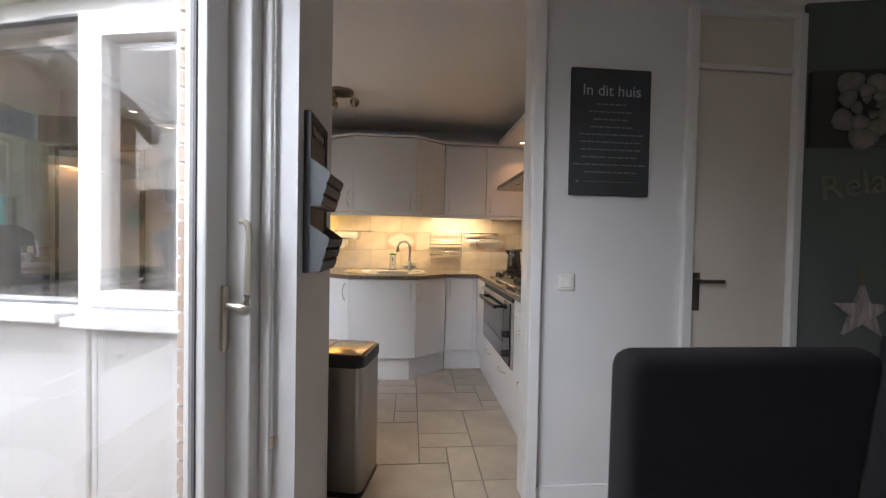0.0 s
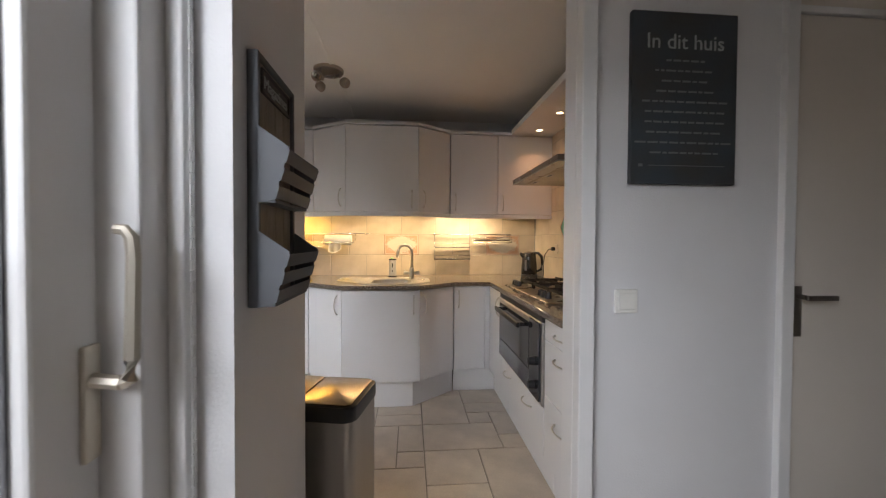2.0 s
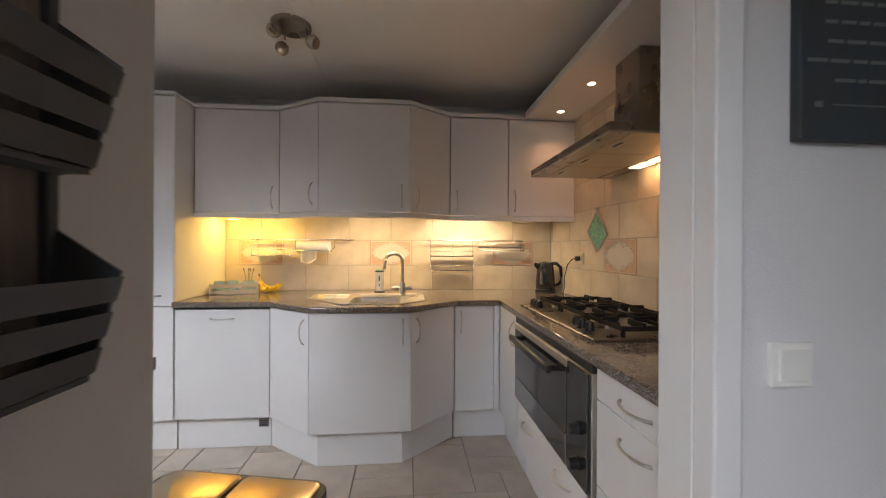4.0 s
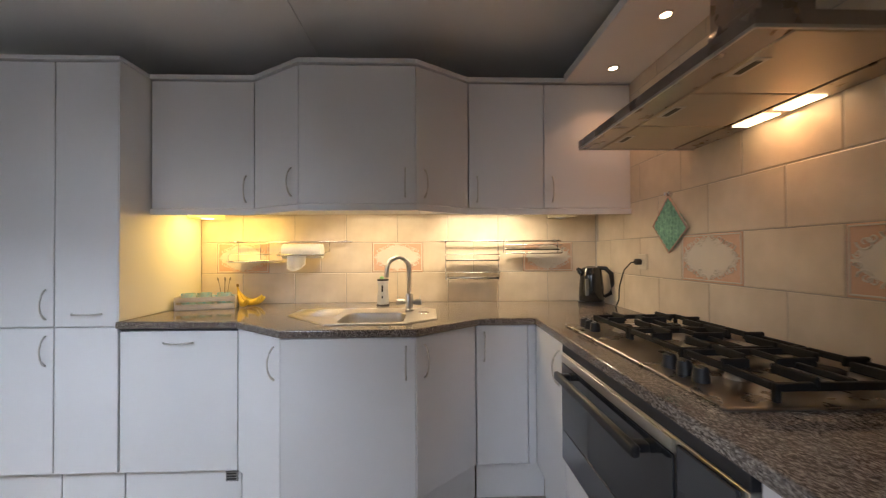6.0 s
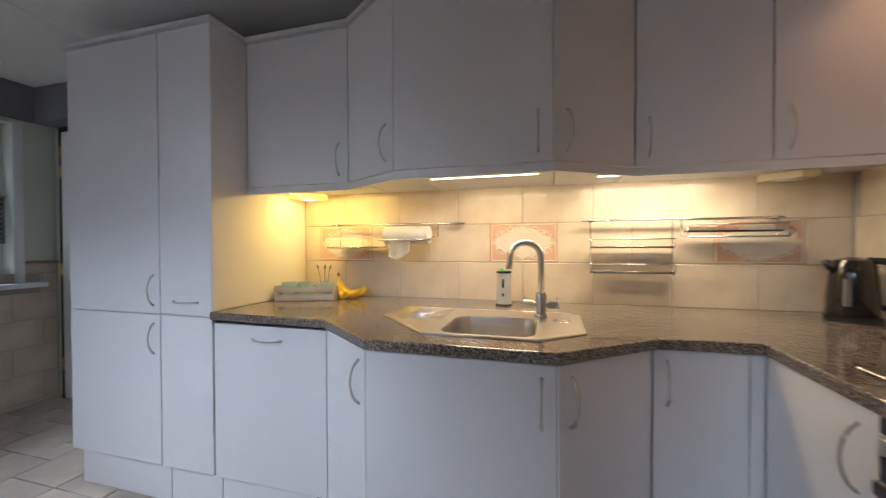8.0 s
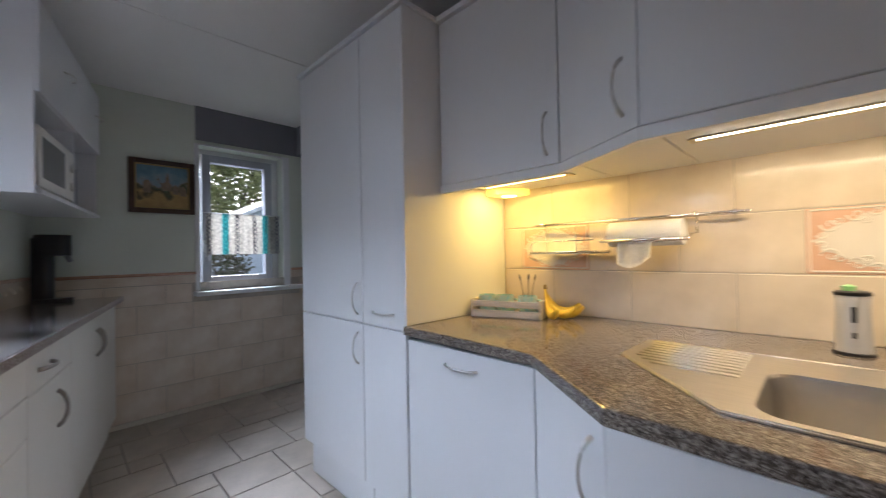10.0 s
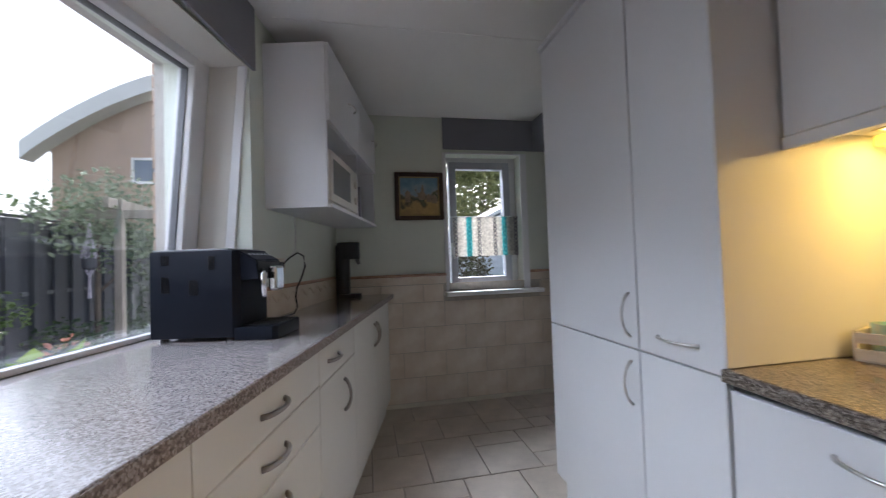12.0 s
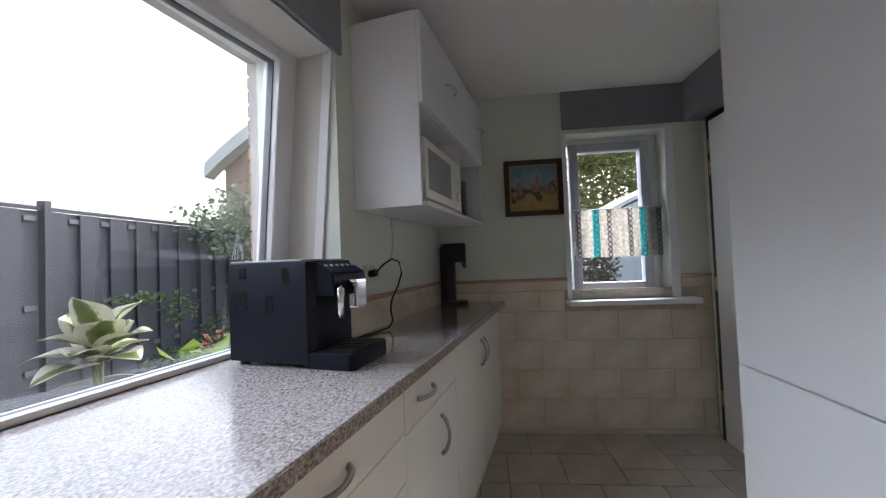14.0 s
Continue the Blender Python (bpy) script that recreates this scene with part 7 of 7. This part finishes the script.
HOSTA = hosta_material()
rh = random.Random(5)
for i in range(14):
    a = i * 2.39996 + rh.uniform(-0.2, 0.2)
    tilt = 0.15 + 1.12 * (i / 13) ** 0.55
    L, wmax = rh.uniform(0.26, 0.33), rh.uniform(0.115, 0.15)
    n1, n2 = 10, 8
    verts, faces, uvs = [], [], []
    h0 = Vector((0.03 * math.cos(a), 0.03 * math.sin(a), 0.78 + 0.16 * (1 - i / 13)))
    for u_ in range(n1 + 1):
        t = u_ / n1
        wd = wmax * (math.sin(math.pi * min(1, 0.06 + 0.94 * t) ** 0.75) ** 0.85 if t < 1 else 0.0)
        el = tilt + 0.55 * t
        cx = L * t * math.sin(tilt + 0.25 * t)
        cz = L * t * math.cos(tilt + 0.35 * t)
        for v_ in range(n2 + 1):
            s_ = v_ / n2 * 2 - 1
            lift = 0.30 * wd * s_ * s_ + 0.008 * math.sin(9 * t + 3 * s_)
            lx, ly, lz = cx - lift * math.cos(el) * 0.6, s_ * wd, cz + lift * 0.8
            verts.append((h0.x + math.cos(a) * lx - math.sin(a) * ly, h0.y + math.sin(a) * lx + math.cos(a) * ly, h0.z + lz))
            uvs.append((abs(s_), t + i))
    for u_ in range(n1):
        for v_ in range(n2):
            p = u_ * (n2 + 1) + v_
            faces.append((p, p + 1, p + n2 + 2, p + n2 + 1))
    me = bpy.data.meshes.new("leaf")
    me.from_pydata(verts, [], faces)
    lay_ = me.uv_layers.new(name="UVMap")
    for lp_ in me.loops:
        lay_.data[lp_.index].uv = uvs[lp_.vertex_index]
    me.shade_smooth()
    me.materials.append(HOSTA)
    ob = new("leaf", me)
    ob.parent = hs
    b = B()
    tube(b, [(0.02 * math.cos(a + 1), 0.02 * math.sin(a + 1), 0.60), tuple(h0)], [0.007, 0.005], 6)
    part("stem", b, mat("pale_stem", (0.25, 0.28, 0.12), 0.6), hs, smooth=True)

# wicker garden table
tb = thing("wicker_table", "round dark grey woven wicker garden table", "table", m=Matrix.Translation((-2.05, 1.42, GZ)))
WICK = mat("dark_wicker", (0.045, 0.048, 0.055), 0.6, var=0.3, scale=60, bump=1.0, bscale=70)
b = B()
lathe(b, [(0.0, 0.80), (0.36, 0.80), (0.375, 0.79), (0.375, 0.76), (0.34, 0.755)], 40)
part("top", b, WICK, tb, "woven round top", smooth=40)
for k in range(16):
    b = B()
    rr = 0.02 + k * 0.0225
    tube(b, [(rr * math.cos(a * math.tau / 36), rr * math.sin(a * math.tau / 36), 0.801 + 0.003 * (a % 2)) for a in range(36)], 0.008, 5, True)
    part("weave_ring", b, WICK, tb)
b = B()
lathe(b, [(0.22, 0.0), (0.18, 0.02), (0.10, 0.4), (0.16, 0.755)], 24)
part("pedestal", b, WICK, tb, smooth=40)

# neighbour's house with an arched roof
nh = thing("neighbour_house", "neighbour's pale brick house with a white arched roof edge", "house")
HX0_, HYA, HYB = -15.0, -7.4, 4.3
NBR = mat("far_pale_brick", (0.46, 0.33, 0.25), 0.9, var=0.10, scale=1.5, fine=0.15, bscale=20)
arcp = []
for i in range(25):
    t = i / 24
    arcp.append((HYA + (HYB - HYA) * t, 5.2 + 2.75 * math.sin(math.pi * t) ** 0.9))
b = B()
prof = [(HYA + 0.5, GZ)] + [(min(max(y, HYA + 0.5), HYB - 0.5), z - 0.3) for y, z in arcp] + [(HYB - 0.5, GZ)]
f0 = [b.verts.new((HX0_, y, z)) for y, z in prof]
f1 = [b.verts.new((HX0_ - 8, y, z)) for y, z in prof]
b.faces.new(f0)
b.faces.new(f1)
for i in range(len(prof)):
    b.faces.new((f0[i], f0[(i + 1) % len(prof)], f1[(i + 1) % len(prof)], f1[i]))
hw_ = part("wall", b, NBR, nh, "pale brick wall")
b = B()
for (ya, za), (yb, zb) in zip(arcp, arcp[1:]):
    for x0, x1, t0, t1 in ((HX0_, HX0_ + 0.55, -0.42, 0.12),):
        q = [b.verts.new(p) for p in ((x1, ya, za + t1), (x1, yb, zb + t1), (x1, yb, zb + t0), (x1, ya, za + t0), (x0, ya, za + t1), (x0, yb, zb + t1), (x0, yb, zb + t0), (x0, ya, za + t0))]
        for f in ((0, 1, 2, 3), (4, 5, 6, 7), (0, 1, 5, 4), (3, 2, 6, 7)):
            b.faces.new([q[k] for k in f])
part("fascia", b, TRIM, nh, "white arched roof edge")
b = B()
for (ya, za), (yb, zb) in zip(arcp, arcp[1:]):
    q = [b.verts.new(p) for p in ((HX0_ + 0.5, ya, za + 0.13), (HX0_ + 0.5, yb, zb + 0.13), (HX0_ - 8, yb, zb + 0.13), (HX0_ - 8, ya, za + 0.13))]
    b.faces.new(q)
bmesh.ops.solidify(b, geom=b.faces[:], thickness=0.05)
part("roof", b, mat("grey_roofing", (0.22, 0.22, 0.23), 0.7), nh, "grey arched roof")
for y0 in (-4.6, -0.6):
    b = B()
    ring(b, y0, y0 + 1.5, 4.1, 5.0, 0.09, HX0_ - 0.05, HX0_ + 0.05, "y", 0.0)
    w_ = part("window", b, TRIM, nh, "white window")
    b = B()
    box(b, HX0_ - 0.02, HX0_ + 0.02, y0 + 0.09, y0 + 1.41, 4.19, 4.91)
    part("pane", b, mat("far_blue_glass", (0.12, 0.17, 0.25), 0.1), w_)

# shed, tree and hedge behind the west window
sh = thing("garden_shed", "pale blue-white clapboard shed with a gable roof", "shed")
SID = mat("pale_blue_siding", (0.50, 0.55, 0.62), 0.6, var=0.04)
SXX, SYC, SHW = -9.4, 7.45, 1.75
b = B()
prof = [(SYC - SHW, GZ), (SYC + SHW, GZ), (SYC + SHW, 1.95), (SYC, 2.75), (SYC - SHW, 1.95)]
f0 = [b.verts.new((SXX, y, z)) for y, z in prof]
f1 = [b.verts.new((SXX - 3.5, y, z)) for y, z in prof]
b.faces.new(f0)
b.faces.new(f1)
for i in range(5):
    b.faces.new((f0[i], f0[(i + 1) % 5], f1[(i + 1) % 5], f1[i]))
swl = part("wall", b, SID, sh, "pale clapboard wall")
for k in range(14):
    z = GZ + k * 0.15
    b = B()
    vs = [b.verts.new(p) for p in ((SXX + 0.03, SYC - SHW, z), (SXX + 0.03, SYC + SHW, z), (SXX + 0.006, SYC + SHW, z + 0.148), (SXX + 0.006, SYC - SHW, z + 0.148), (SXX, SYC - SHW, z), (SXX, SYC + SHW, z))]
    b.faces.new(vs[:4])
    b.faces.new((vs[0], vs[1], vs[5], vs[4]))
    part("siding_board", b, SID, swl)
b = B()
box(b, SXX, SXX + 0.06, SYC - SHW - 0.02, SYC - SHW + 0.10, GZ, 1.95)
part("corner_trim", b, TRIM, sh)
for sgn in (-1, 1):
    b = B()
    y0, z0, y1, z1 = SYC + sgn * (SHW + 0.25), 1.87, SYC, 2.82
    vs = [b.verts.new((x, y, z + o)) for x in (SXX + 0.2, SXX - 3.7) for (y, z) in ((y0, z0), (y1, z1)) for o in (0, 0.09)]
    for f in ((0, 2, 3, 1), (4, 6, 7, 5), (0, 2, 6, 4), (1, 3, 7, 5), (0, 1, 5, 4), (2, 3, 7, 6)):
        b.faces.new([vs[i] for i in f])
    part("roof", b, mat("pale_roof_edge", (0.55, 0.58, 0.62), 0.5), sh, "pale roof slope")
tree("street_tree", "large light green tree behind the shed", (-17.5, 8.5, GZ), (-17.5, 8.5, 3.6),
     [(-17.5, 8.5, 4.4, 1.5, 1.6, 1.0), (-17.0, 7.0, 3.6, 1.3, 1.3, 0.9), (-17.5, 10.0, 4.0, 1.4, 1.4, 1.0), (-17.2, 7.7, 5.1, 0.8, 0.9, 0.6), (-17.6, 9.4, 5.4, 0.9, 1.0, 0.7), (-17.0, 8.3, 2.8, 1.5, 2.0, 0.8)],
     9000, 0.20, [(0.16, 0.18, 0.07), (0.24, 0.26, 0.10), (0.34, 0.34, 0.15)], 0.16, 21)
leaves("hedge", "dark clipped hedge beside the shed", "hedge", [(-8.2, 5.2, 0.5, 0.4, 0.35, 0.7), (-8.3, 5.5, 0.9, 0.35, 0.3, 0.6), (-8.4, 5.1, 1.2, 0.35, 0.4, 0.5)], 1800, 0.09, [(0.06, 0.05, 0.03), (0.12, 0.10, 0.06), (0.09, 0.12, 0.05)], 22)
leaves("hedge", "green shrub in front of the shed", "hedge", [(-8.6, 6.6, 0.5, 0.3, 0.25, 0.6), (-8.6, 6.55, 1.0, 0.22, 0.2, 0.5)], 900, 0.09, [(0.05, 0.08, 0.03), (0.10, 0.14, 0.06)], 23)
tree("far_tree", "distant dark tree above the fence", (-27, -26, GZ), (-27, -26, 3.6),
     [(-27, -26, 4.2, 1.5, 1.5, 0.9), (-29.5, -26, 3.8, 1.6, 1.6, 0.8), (-31.5, -26, 3.6, 1.4, 1.4, 0.9), (-25, -26.5, 4.0, 1.2, 1.2, 0.8)], 3000, 0.3, [(0.05, 0.07, 0.05), (0.10, 0.12, 0.09)], 0.2, 24)
